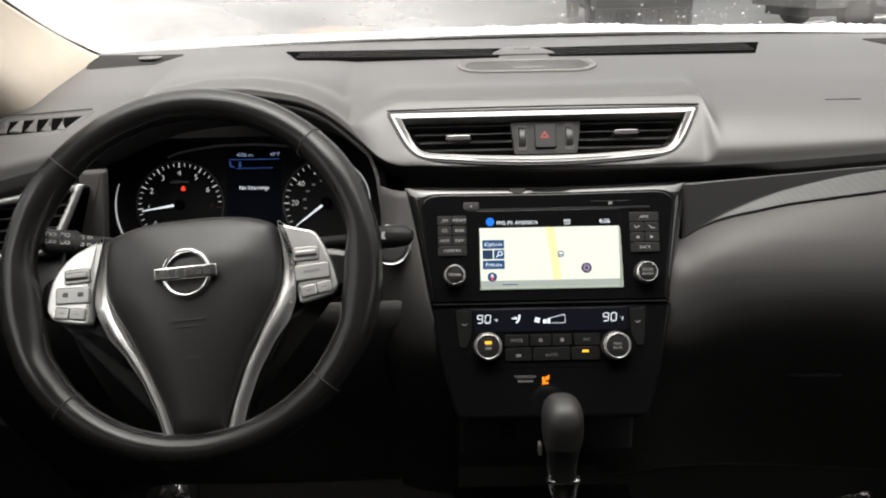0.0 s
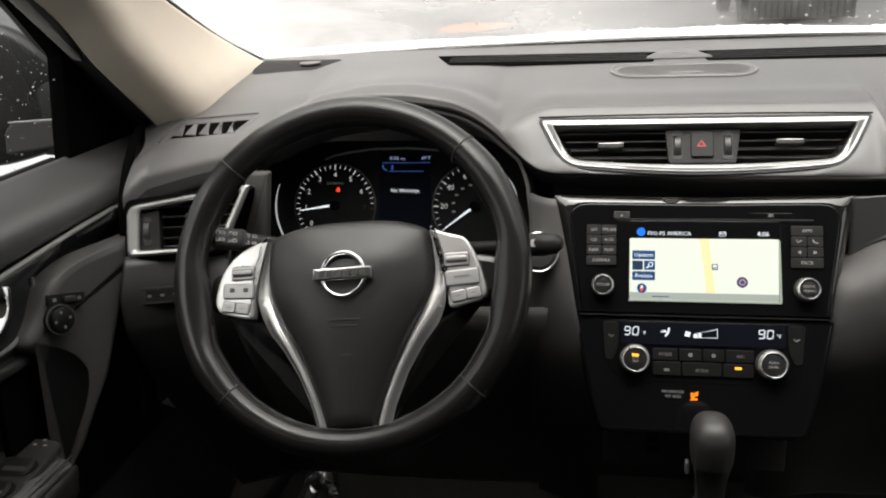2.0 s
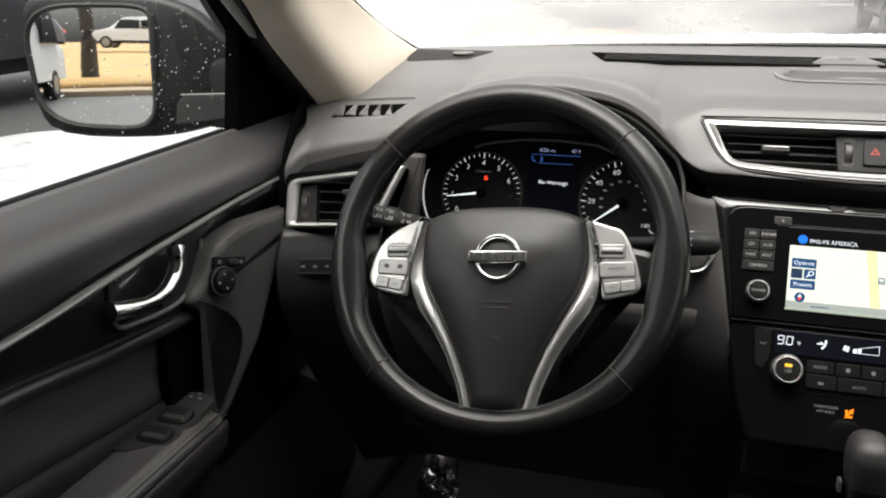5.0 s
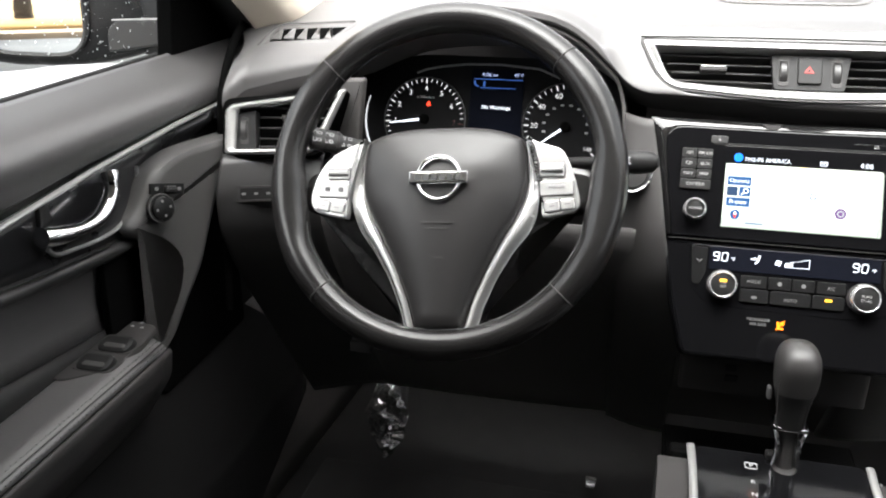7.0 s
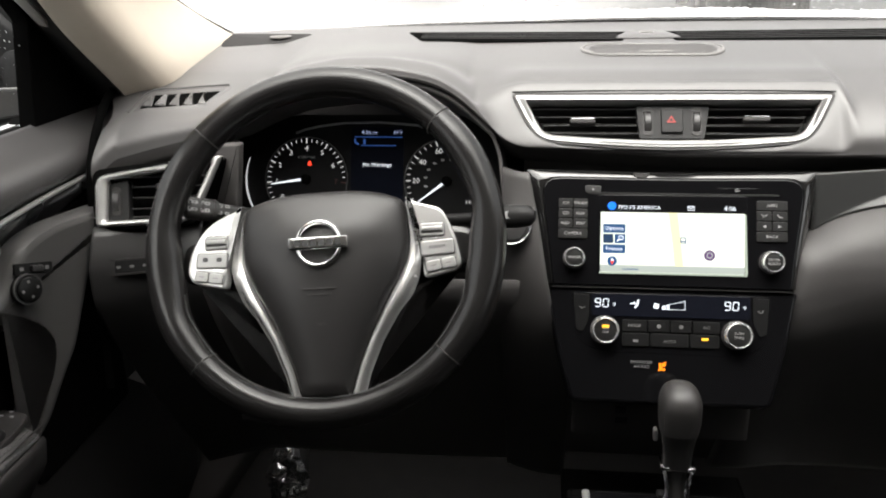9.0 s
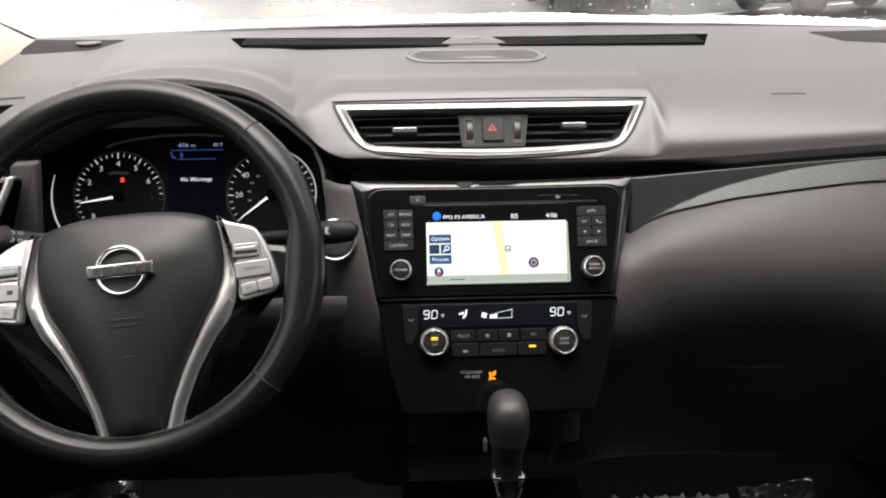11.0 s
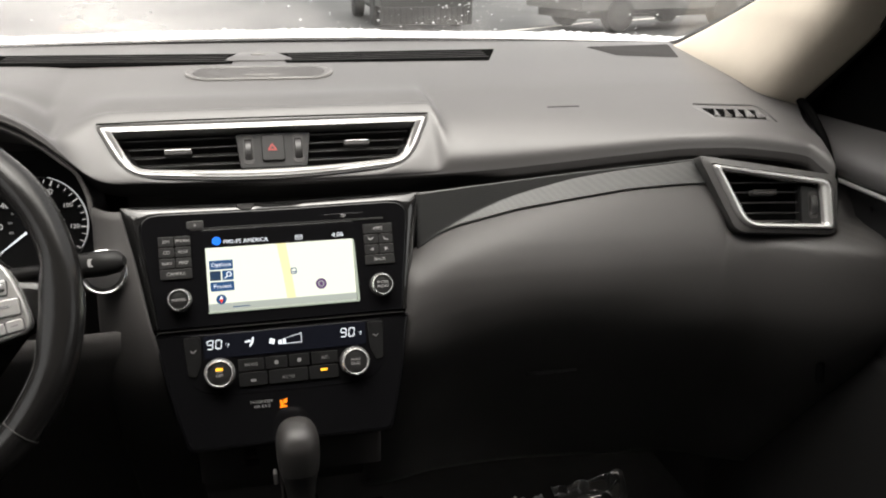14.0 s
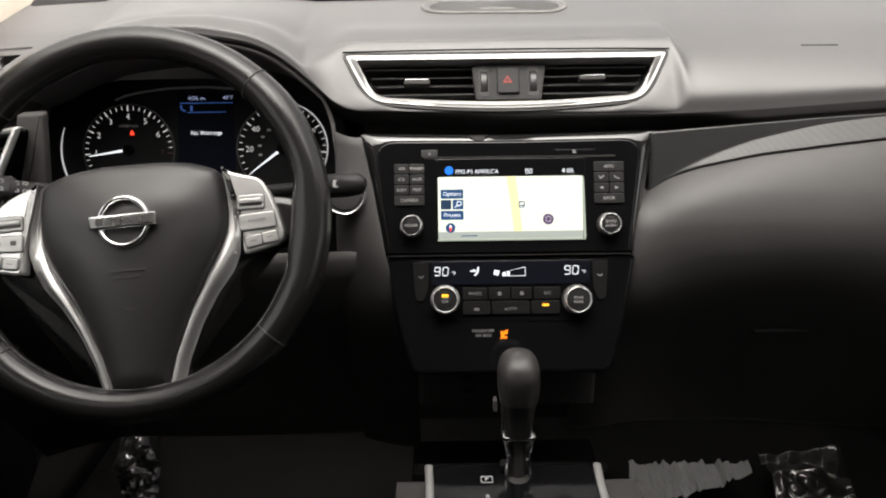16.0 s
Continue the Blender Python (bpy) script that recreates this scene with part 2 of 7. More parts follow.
def smooth_path(pts, step=8):
    """A Catmull-Rom line through the points."""
    ps = [Vector(p) for p in pts]
    ps = [ps[0] * 2 - ps[1], *ps, ps[-1] * 2 - ps[-2]]
    out = []
    for i in range(1, len(ps) - 2):
        a, b, c, d = ps[i - 1:i + 3]
        for k in range(step):
            t = k / step
            out.append(0.5 * ((2 * b) + (c - a) * t + (2 * a - 5 * b + 4 * c - d) * t * t + (3 * b - a - 3 * c + d) * t ** 3))
    return [*out, ps[-2]]


def tube(pts, rad, seg=10, closed=False, flat=1.0, up=(0, 0, 1)):
    """A round or flattened bar along a line; rad is a number or one for each point."""
    ps = [Vector(p) for p in pts]
    n, vs = len(ps), []
    for i, p in enumerate(ps):
        a = ps[i - 1] if closed or i else p
        b = ps[(i + 1) % n] if closed or i < n - 1 else p
        t = (b - a).normalized()
        s = t.cross(Vector(up))
        s = s.normalized() if s.length > 1e-5 else t.orthogonal().normalized()
        u = s.cross(t)
        r = rad[i] if isinstance(rad, (list, tuple)) else rad
        vs += [tuple(p + (s * math.cos(2 * math.pi * k / seg) + u * (flat * math.sin(2 * math.pi * k / seg))) * r) for k in range(seg)]
    fs = [[i * seg + k, i * seg + (k + 1) % seg, ((i + 1) % n) * seg + (k + 1) % seg, ((i + 1) % n) * seg + k]
          for i in range(n if closed else n - 1) for k in range(seg)]
    if not closed:
        fs += [list(range(seg))[::-1], [(n - 1) * seg + k for k in range(seg)]]
    return vs, fs


def sheet(fn, nu, nv):
    """A grid of points fn(u, v), u and v from 0 to 1."""
    vs = [tuple(fn(i / nu, j / nv)) for i in range(nu + 1) for j in range(nv + 1)]
    w = nv + 1
    return vs, [[i * w + j, (i + 1) * w + j, (i + 1) * w + j + 1, i * w + j + 1] for i in range(nu) for j in range(nv)]


def box(x0, x1, y0, y1, z0, z1, bev=0.0):
    """A block with its upright edges and top rounded."""
    b = min(bev, (x1 - x0) / 2.1, (y1 - y0) / 2.1)
    return plate(rect((x0 + x1) / 2, (y0 + y1) / 2, x1 - x0, y1 - y0, max(b, 1e-5), 3), z0, z1, min(b, (z1 - z0) / 2.1))


def table(pairs):
    xs, ys = [p[0] for p in pairs], [p[1] for p in pairs]
    return lambda x: float(np.interp(x, xs, ys))


def soft_table(pairs, w=0.012):
    f = table(pairs)
    return lambda x: sum(f(x + w * k) * g for k, g in ((-2, 0.1), (-1, 0.2), (0, 0.4), (1, 0.2), (2, 0.1)))


def step(a, b, x):
    t = min(1.0, max(0.0, (x - a) / (b - a)))
    return t * t * (3 - 2 * t)


def lettering(name, words, at, height, mt, parent, m, label="", align="CENTER", stretch=1.0):
    """Words laid on the plane of m, at (x, y, z) in it."""
    cu = bpy.data.curves.new("words", "FONT")
    cu.body, cu.size, cu.align_x, cu.align_y, cu.resolution_u = words, height * 1.38, align, "CENTER", 2
    cu.extrude = 0.00012
    ob = bpy.data.objects.new("words", cu)
    scene.collection.objects.link(ob)
    bpy.context.view_layer.update()
    me = bpy.data.meshes.new_from_object(ob.evaluated_get(bpy.context.evaluated_depsgraph_get()))
    bpy.data.objects.remove(ob)
    vs = [(v.co.x * stretch + at[0], v.co.y + at[1], v.co.z + at[2]) for v in me.vertices]
    fs = [list(p.vertices) for p in me.polygons]
    return mesh_part(name, vs, fs, mt, parent, label, m)


def bars(cx, cy, w, h, z, count=2, gap=0.35):
    """Plain bars for writing that cannot be read."""
    shapes, bh = [], h / (count + (count - 1) * gap)
    for k in range(count):
        shapes.append(plate(rect(cx, cy - h / 2 + bh / 2 + k * bh * (1 + gap), w, bh, bh * 0.2, 2), z, z + 0.00025, 0.00005))
    return join(*shapes)

# ---- outside ground ----
ASPHALT = material("wet_asphalt", (0.052, 0.053, 0.053), 0.55, grain=0.0, vary=0.45, blotch=0.35, spec=0.35)
LAWN = material("dry_straw_grass", (0.33, 0.205, 0.07), 0.9, vary=0.6, blotch=0.9)
KERBSTONE = material("brown_stained_kerb", (0.24, 0.18, 0.12), 0.8, vary=0.3, blotch=2)
PAINTLINE = material("worn_white_line_paint", (0.75, 0.72, 0.66), 0.5, vary=0.15, blotch=6)
tagged(mesh_part("ground", *sheet(lambda u, v: (-400 + 800 * u, -400 + 800 * v, 0), 4, 4), ASPHALT, solid=0.2), "wet dark asphalt parking lot with pale sheen", "ground", kind="structure")
for x0, y0, x1, y1 in ((4.2, 14.92, 7.6, 17.46), (8.6, 17.82, 10.6, 19.08), (3.0, 30.4, 8.5, 33.0), (-7.4, 5.25, -4.3, 5.68)):
    d = Vector((x1 - x0, y1 - y0, 0))
    line = moved(box(0, d.length, -0.06, 0.06, 0.002, 0.006, 0.002), Matrix.Translation((x0, y0, 0)) @ Matrix.Rotation(math.atan2(d.y, d.x), 4, "Z"))
    tagged(mesh_part("parking_line", *line, PAINTLINE), "worn white painted parking line on wet asphalt", "road marking", "parking lines", "structure")
tagged(mesh_part("kerb", *box(-60, 6, -20.6, -19.0, 0, 0.14, 0.03), KERBSTONE), "brown stained kerb beside dry grass", "kerb", kind="structure")
tagged(mesh_part("lawn", *sheet(lambda u, v: (-60 + 66 * u, -20.4 - 60 * v, 0.14 + 1.0 * v), 30, 20), LAWN, solid=0.1), "bank of dry straw-coloured winter grass", "grass", kind="stuff")



def slop(u, v):
    """A low pale spread with a ragged outline, for sky glare on wet ground."""
    k = 1 + 0.25 * noise.noise((math.cos(6.2832 * u) * 2, math.sin(6.2832 * u) * 2, 5)) + 0.08 * noise.noise((math.cos(6.2832 * u) * 9, math.sin(6.2832 * u) * 9, 6))
    x, y = -3.7 + 2.75 * k * v * math.cos(6.2832 * u), 4.2 + 2.6 * k * v * math.sin(6.2832 * u)
    return x, y, 0.004 + 0.035 * (1 - v ** 3) * (0.6 + 0.8 * noise.noise((x * 2, y * 2, 1)) + 0.4 * noise.noise((x * 9, y * 9, 2)))


tagged(mesh_part("glare_patch", *sheet(slop, 160, 40), GROUNDGLARE, sharp=180), "pale patch standing for sky glare on the wet asphalt", "slush", kind="stuff")

# tail lamp reflections on the wet ground, painted as a red-brown patch
REDSMEAR = material("red_lamp_reflection", (0.30, 0.13, 0.09), 0.8, vary=0.5, blotch=8)


def litter(u, v):
    k = 1 + 0.4 * noise.noise((math.cos(6.2832 * u) * 2, math.sin(6.2832 * u) * 2, 11)) + 0.2 * noise.noise((math.cos(6.2832 * u) * 7, math.sin(6.2832 * u) * 7, 12))
    return -2.55 + 0.75 * k * v * math.cos(6.2832 * u), 17.9 + 1.1 * k * v * math.sin(6.2832 * u), 0.004 + 0.02 * (1 - v) * abs(noise.noise((u * 40, v * 9, 3)))


tagged(mesh_part("lamp_reflection", *sheet(litter, 90, 14), REDSMEAR, sharp=180), "red-brown patch standing for tail lamp reflections on wet asphalt", "leaves", kind="stuff")

# ---- car shell ----
CABIN = (0, 0.2, 1.2)
SHELL = material("grey_car_paint", (0.30, 0.31, 0.32), 0.25, vary=0.03, coat=0.8)
tagged(mesh_part("floor", *box(-0.78, 0.78, -1.6, 1.45, 0.36, 0.42, 0.01), CARPET), "black carpeted car floor", "floor", kind="structure")
tagged(mesh_part("wall_front", *box(-0.78, 0.78, 1.40, 1.45, 0.42, 1.2, 0.01), DARK), "black firewall under the dashboard", "wall", kind="structure")
# unseen walls, closed where windows would be, to keep rear light out
tagged(mesh_part("wall_rear", *box(-0.80, 0.80, -1.65, -1.6, 0.36, 1.66, 0.01), DARK), "unseen plain wall added to close and darken the cabin's rear", "wall", kind="structure")
for s in (-1, 1):
    tagged(mesh_part("wall_side", *moved(box(-0.02, 0.02, -1.6, 0.06, 0.36, 1.66, 0.01), Matrix.Translation((s * 0.80, 0, 0))), DARK), "unseen plain wall added in place of the rear side windows", "wall", kind="structure")
tagged(mesh_part("ceiling", *sheet(lambda u, v: (-0.80 + 1.6 * u, 0.50 - 2.15 * v, 1.60 + 0.05 * math.sin(math.pi * u) + 0.03 * step(0, 0.4, v)), 24, 16), HEADLINER, solid=0.03), "light cloth headliner", "ceiling", kind="structure")
for s in (-1, 1):
    tagged(mesh_part("wall_cowl", *moved(box(-0.012, 0.012, 0.95, 1.45, 0.36, 1.13, 0.005), Matrix.Translation((s * 0.752, 0, 0))), DARK), "black footwell side wall", "wall", kind="structure")
glass = sheet(lambda u, v: ((-0.76 + 1.52 * u) * (1 - 0.10 * v), 1.385 - 0.10 * (2 * u - 1) ** 2 - 0.90 * v, 1.243 - 0.012 * (2 * u - 1) ** 2 + 0.375 * v + 0.02 * math.sin(math.pi * v)), 32, 16)
wind = tagged(mesh_part("window_front", *glass, WINDSHIELD, front=CABIN), "raked windscreen, misted and speckled with rain", "windscreen", kind="structure")
wind.visible_shadow = False
tagged(mesh_part("bonnet", *sheet(lambda u, v: (-0.78 + 1.56 * u, 1.42 - 0.06 * (2 * u - 1) ** 2 + 0.85 * v, 1.215 - 0.22 * v ** 1.4 - 0.05 * (2 * u - 1) ** 2), 24, 12), SHELL, solid=0.02), "pale wet car bonnet beyond the windscreen", "car bonnet", kind="structure")


def slush(u, v):
    x = -0.74 + 1.48 * u
    h = 0.019 + 0.003 * noise.noise((x * 5, 1, 0)) + 0.0016 * noise.noise((x * 40, 2, 0)) + 0.0045 * abs(noise.noise((x * 75, 3, 0))) * (0.5 + 0.5 * step(-0.25, 0.0, x))
    h = max(0.003, h)
    a = math.pi * v
    yb = 1.402 - 0.10 * (x / 0.74) ** 2
    return x, yb - 0.020 * math.cos(a) + 0.002 * noise.noise((x * 60, v * 6, 4)), 1.236 - 0.012 * (x / 0.74) ** 2 + h * 1.35 * math.sin(a) ** 0.7


tagged(mesh_part("slush_ridge", *sheet(slush, 520, 8), SLUSH, solid=0.004), "ridge of white melting slush along the windscreen foot", "slush", kind="stuff")

# ---- dashboard pad ----
lip_z = soft_table(((-0.74, 1.110), (-0.69, 1.126), (-0.654, 1.135), (-0.606, 1.146), (-0.575, 1.152), (-0.55, 1.161), (-0.52, 1.186), (-0.47, 1.216), (-0.40, 1.229), (-0.34, 1.229), (-0.285, 1.220),
                    (-0.258, 1.209), (-0.230, 1.187), (-0.207, 1.162), (-0.187, 1.147), (-0.16, 1.142), (0, 1.134), (0.17, 1.135), (0.28, 1.140), (0.385, 1.147), (0.495, 1.154), (0.571, 1.154), (0.65, 1.146), (0.74, 1.118)), 0.010)
lip_y = soft_table(((-0.74, 0.875), (-0.62, 0.922), (-0.5, 0.948), (-0.2, 0.952), (0, 0.9465), (0.18, 0.944), (0.22, 0.938), (0.5, 0.936), (0.62, 0.922), (0.74, 0.875)), 0.02)
crest = soft_table(((-0.74, 1.168), (-0.64, 1.188), (-0.5, 1.192), (-0.22, 1.196), (-0.17, 1.205), (0.190, 1.205), (0.204, 1.193), (0.45, 1.192), (0.62, 1.188), (0.74, 1.168)), 0.004)
CV = pose(0, 0.97, 1.178, 55)
CVI = CV.inverted()


def pad_profile(x):
    """The pad from the windscreen to its lip; a brow rolls down over the centre vent."""
    ly, lz = lip_y(x), lip_z(x)
    zc = max(crest(x), lz + 0.010)
    hood = max(0.0, zc - 1.207)
    yb = 1.365 - 0.12 * x * x
    side = 0.012 * step(0.66, 0.74, abs(x))
    brow = step(-0.235, -0.165, x) * step(0.203, 0.187, x)
    plain = [(1.09, 1.218 + hood * 0.6 - side), (1.045, 1.2085 + hood * 0.85 - side), (ly + 0.055, zc + 0.001), (ly + 0.024, zc - 0.007 - 0.25 * max(0, zc - lz - 0.02)),
             (ly + 0.004, lz + 0.008 + 0.25 * (zc - lz - 0.010))]
    over_vent = [(1.09, 1.2205), (1.036, 1.2180), (1.008, 1.2110), (0.9895, 1.2025), (0.9475, 1.1475)]
    mid = [(a[0] + (b[0] - a[0]) * brow, a[1] + (b[1] - a[1]) * brow) for a, b in zip(plain, over_vent)]
    pts = [(yb, 1.247 - side), (1.20, 1.232 + hood * 0.15 - side)] + mid + [(ly, lz)]
    return smooth_path([(x, y, z) for y, z in pts], 9)


def lip_underside(u, v):
    """The return under the pad's lip; its shade is put into a darker colour."""
    x = -0.735 + 1.47 * u
    ly, lz = lip_y(x), lip_z(x)
    deep = 1 - 0.75 * step(1.15, 1.19, lz)
    plain = [(0.0005, 0.0005), (0.002, -0.004), (0.012, -0.012 * deep), (0.032, -0.026 * deep), (0.07, -0.034 * deep)]
    driver_end = [(0.0005, 0.0005), (0.0, -0.007), (0.002, -0.017), (0.016, -0.024), (0.07, -0.030)]
    passenger_end = [(0.0005, 0.0005), (0.0, -0.005), (0.001, -0.011), (0.010, -0.014), (0.07, -0.020)]
    k, other = (step(-0.54, -0.57, x), driver_end) if x < 0 else (step(0.20, 0.28, x), passenger_end)
    p = smooth_path([(x, ly + a[0] + (b[0] - a[0]) * k, lz + a[1] + (b[1] - a[1]) * k) for a, b in zip(plain, other)], 4)
    return sunk(p[round(v * 16)])


def sunk(p):
    """The pad's point, pressed back for the centre vent and its frame."""
    q = CVI @ Vector(p)
    x = p[0]
    if abs(x) > 0.66:
        p = Vector((x - math.copysign((abs(x) - 0.66) * 0.73 * step(1.08, 0.93, p[1]), x), p[1], p[2]))
    if not -0.06 < q.z < 0.06 or abs(q.x) > 0.2:
        return p

    def inside(edge, soft=0.005):
        half = 0.1832 - edge - 0.50 * max(0.0, 0.0230 - q.y) - 1.2 * max(0.0, -0.018 - q.y)
        low = -0.0455 + edge + 0.010 * (q.x / 0.15) ** 2
        return step(-0.7 * soft, 0.005, half - abs(q.x)) * step(-soft, 0.005, q.y - low) * step(0.0, 0.005, 0.0240 - edge - q.y)
    k = inside(-0.002, 0.016)
    q.z = q.z * (1 - k) + min(q.z, -0.0015) * k
    k = inside(0.007, 0.0)
    q.z = q.z * (1 - k) + min(q.z, -0.036) * k
    return CV @ q


pad_cols = [pad_profile(-0.735 + 1.47 * i / 340) for i in range(341)]
pv, w = [], len(pad_cols[0])
for col in pad_cols:
    for p in col:
        pv.append(tuple(sunk(p)))
pf = [[i * w + j, (i + 1) * w + j, (i + 1) * w + j + 1, i * w + j + 1] for i in range(340) for j in range(w - 1)]
dash = thing("dashboard", (0, 1.1, 0.6), "black soft-touch dashboard with grey sheen", "dashboard")
mesh_part("upper_pad", pv, pf, PAD, dash, "padded black upper dashboard", sharp=60)
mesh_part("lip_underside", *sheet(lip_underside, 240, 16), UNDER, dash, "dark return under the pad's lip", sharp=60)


def top_at(x, y):
    """A point on the pad's top, and its slope."""
    col = pad_profile(x)
    for a, b in zip(col, col[1:]):
        if b.y <= y <= a.y:
            t = (y - b.y) / max(1e-6, a.y - b.y)
            return b.z + (a.z - b.z) * t
    return col[0].z


def on_top(outline, lift, thick):
    """A thin raised piece that follows the pad's top; the outline is in x and y."""
    n = len(outline)
    ins = inset(outline, 0.0015)
    vs = [(x, y, top_at(x, y) + lift - thick) for x, y in outline] + [(x, y, top_at(x, y) + lift - 0.0008) for x, y in outline] + [(x, y, top_at(x, y) + lift) for x, y in ins]
    fs = [[k * n + i, k * n + (i + 1) % n, (k + 1) * n + (i + 1) % n, (k + 1) * n + i] for k in range(2) for i in range(n)]
    return vs, fs + [list(range(n))[::-1], [2 * n + i for i in range(n)]]


TWEETER = material("dark_tweeter_mesh", (0.036, 0.035, 0.035), 0.9, grain=0.6, size=900, spec=0.08)
# defroster slots, sensor block, speaker grilles
for a, b in ((-0.345, -0.030), (0.028, 0.345)):
    slot = fillet([(a + 0.018, 1.206), (b - 0.008, 1.216), (b + 0.002, 1.280), (a - 0.012, 1.280)] if a < 0 else [(a + 0.008, 1.216), (b - 0.018, 1.206), (b + 0.012, 1.280), (a - 0.002, 1.280)], 0.003, 2)
    # the slot lies on the pad; black colour stands for its shaded depth
    gr = mesh_part("defroster_slot", *on_top(slot, 0.0012, 0.006), SHADEBLACK, dash, "black slotted windscreen defroster grille")
    for k in range(4):
        y = 1.226 + 0.012 * k
        mesh_part("slat", *on_top(rect((a + b) / 2, y, (b - a) * 0.92, 0.0008, 0.0003, 1), 0.0020, 0.003), DARK, gr)
mesh_part("sensor_block", *on_top(fillet([(-0.050, 1.230), (0.048, 1.230), (0.024, 1.284), (-0.026, 1.284)], 0.012), 0.0026, 0.005), PAD, dash, "raised sensor block between the defroster slots")
mesh_part("sensor_cap", *on_top(rect(0, 1.266, 0.022, 0.010, 0.004), 0.0042, 0.003), PALE, dash)
speaker = on_top(fillet([(-0.082, 1.128), (0.072, 1.124), (0.093, 1.150), (0.088, 1.182), (-0.090, 1.190), (-0.100, 1.158)], 0.02, 5), 0.0018, 0.006)
grille = mesh_part("speaker_grille", *speaker, material("speaker_mesh", (0.12, 0.117, 0.117), 0.6, grain=0.8, size=900, vary=0.15), dash, "fine black mesh speaker grille in the dash top")
for k in range(9):
    y = 1.133 + 0.006 * k
    half = 0.072 + 0.014 * math.sin(math.pi * (k + 0.5) / 9)
    mesh_part("grille_bar", *on_top(rect(-0.003, y, 2 * half, 0.0022, 0.0008, 1), 0.0026, 0.003), PAD, grille)
mesh_part("badge", *on_top(rect(0, 1.142, 0.045, 0.005, 0.002), 0.0034, 0.003), PALE, grille)
rimline = fillet([(-0.082, 1.128), (0.072, 1.124), (0.093, 1.150), (0.088, 1.182), (-0.090, 1.190), (-0.100, 1.158)], 0.02, 5)
mesh_part("grille_rim", *tube([(x, y, top_at(x, y) + 0.0010) for x, y in rimline], 0.0022, 6, closed=True), PALE, grille, "pale raised rim")
for s in (-1, 1):
    tri = [(s * 0.655, 1.282), (s * 0.510, 1.281), (s * 0.537, 1.222), (s * 0.630, 1.200)]
    tw = mesh_part("corner_grille", *on_top(fillet(tri if s > 0 else tri[::-1], 0.006), 0.0012, 0.006), TWEETER, dash, "grey tweeter grille in the dash corner")
    if s < 0:
        mesh_part("sensor_ring", *moved(lathe([(0.010, 0), (0.0165, 0.001), (0.0165, 0.003), (0.012, 0.0035), (0.010, 0.002)], 28), Matrix.Translation((-0.552, 1.247, top_at(-0.552, 1.247) + 0.002))), PALE, tw, "pale ring of a round light sensor")
    shift = 0.022 if s < 0 else 0.008

    stretch = (lambda y: 0.966 + 1.45 * (y - 0.968)) if s < 0 else (lambda y: y)
    squeeze = (lambda x: x) if s < 0 else (lambda x: 0.540 + 0.87 * (x - 0.548))

    def quad(pts, r=0.004):
        pts = [(s * squeeze(x), stretch(y) + shift) for x, y in pts]
        return fillet(pts if area(pts) > 0 else pts[::-1], r, 3)
    ve = mesh_part("side_demister", *on_top(quad([(0.656, 0.943), (0.650, 0.977), (0.548, 0.993), (0.566, 0.957)], 0.006), 0.0007, 0.006), PAD, dash, "angled side-window demister vent with pale teeth")
    # flat black sheet in place of a recess in shade
    mesh_part("vent_well", *on_top(quad([(0.648, 0.947), (0.644, 0.970), (0.560, 0.983), (0.571, 0.960)], 0.003), 0.0013, 0.003), SHADEBLACK, ve)
    mesh_part("vent_rim", *tube(smooth_path([(s * squeeze(x), stretch(y) + shift, top_at(s * squeeze(x), stretch(y) + shift) + 0.0006) for x, y in ((0.660, 0.943), (0.654, 0.979), (0.62, 0.986), (0.58, 0.992), (0.555, 0.995))], 4), 0.0012, 6), SOFT, ve)
    for k in range(5):
        x = 0.5735 + 0.0165 * k
        y0, y1 = 0.9595 - 0.13 * (x - 0.571), 0.981 - 0.15 * (x - 0.560)
        mesh_part("tooth", *on_top(quad([(x - 0.006, y0), (x + 0.0052 + 0.001 * k, y0), (x + 0.0065, y1), (x + 0.0045 - 0.0008 * k, y1), (x + 0.0015 - 0.001 * k, (y0 + y1) / 2)], 0.0006), 0.0026, 0.003), PAD, ve)
mesh_part("airbag_mark", *on_top(rect(0.366, 1.007, 0.044, 0.0035, 0.001, 1), 0.0008, 0.002), CHARCOAL, dash, "faint embossed writing bar on the passenger pad")

# ---- centre air vent ----
def loop(pts, r, seg=4):
    return fillet([(x / 1000, y / 1000) for x, y in pts], r, seg)


def mirror(half):
    return half + [(-x, y) for x, y in reversed(half) if abs(x) > 1e-6]


cv_out = loop([(-182.5, 22.8), (-161, -21), (-146, -35), (-70, -42), (0, -44.5), (70, -42), (146, -35), (161, -21), (182.5, 22.8)], [0.003, 0.02, 0.015, 0.05, 0.05, 0.05, 0.015, 0.02, 0.003])
cv_in = loop([(-168, 13.0), (-152, -19), (-141, -27.5), (-68, -32.5), (0, -34), (68, -32.5), (141, -27.5), (152, -19), (167, 13.0)], [0.002, 0.015, 0.01, 0.05, 0.05, 0.05, 0.01, 0.015, 0.002])


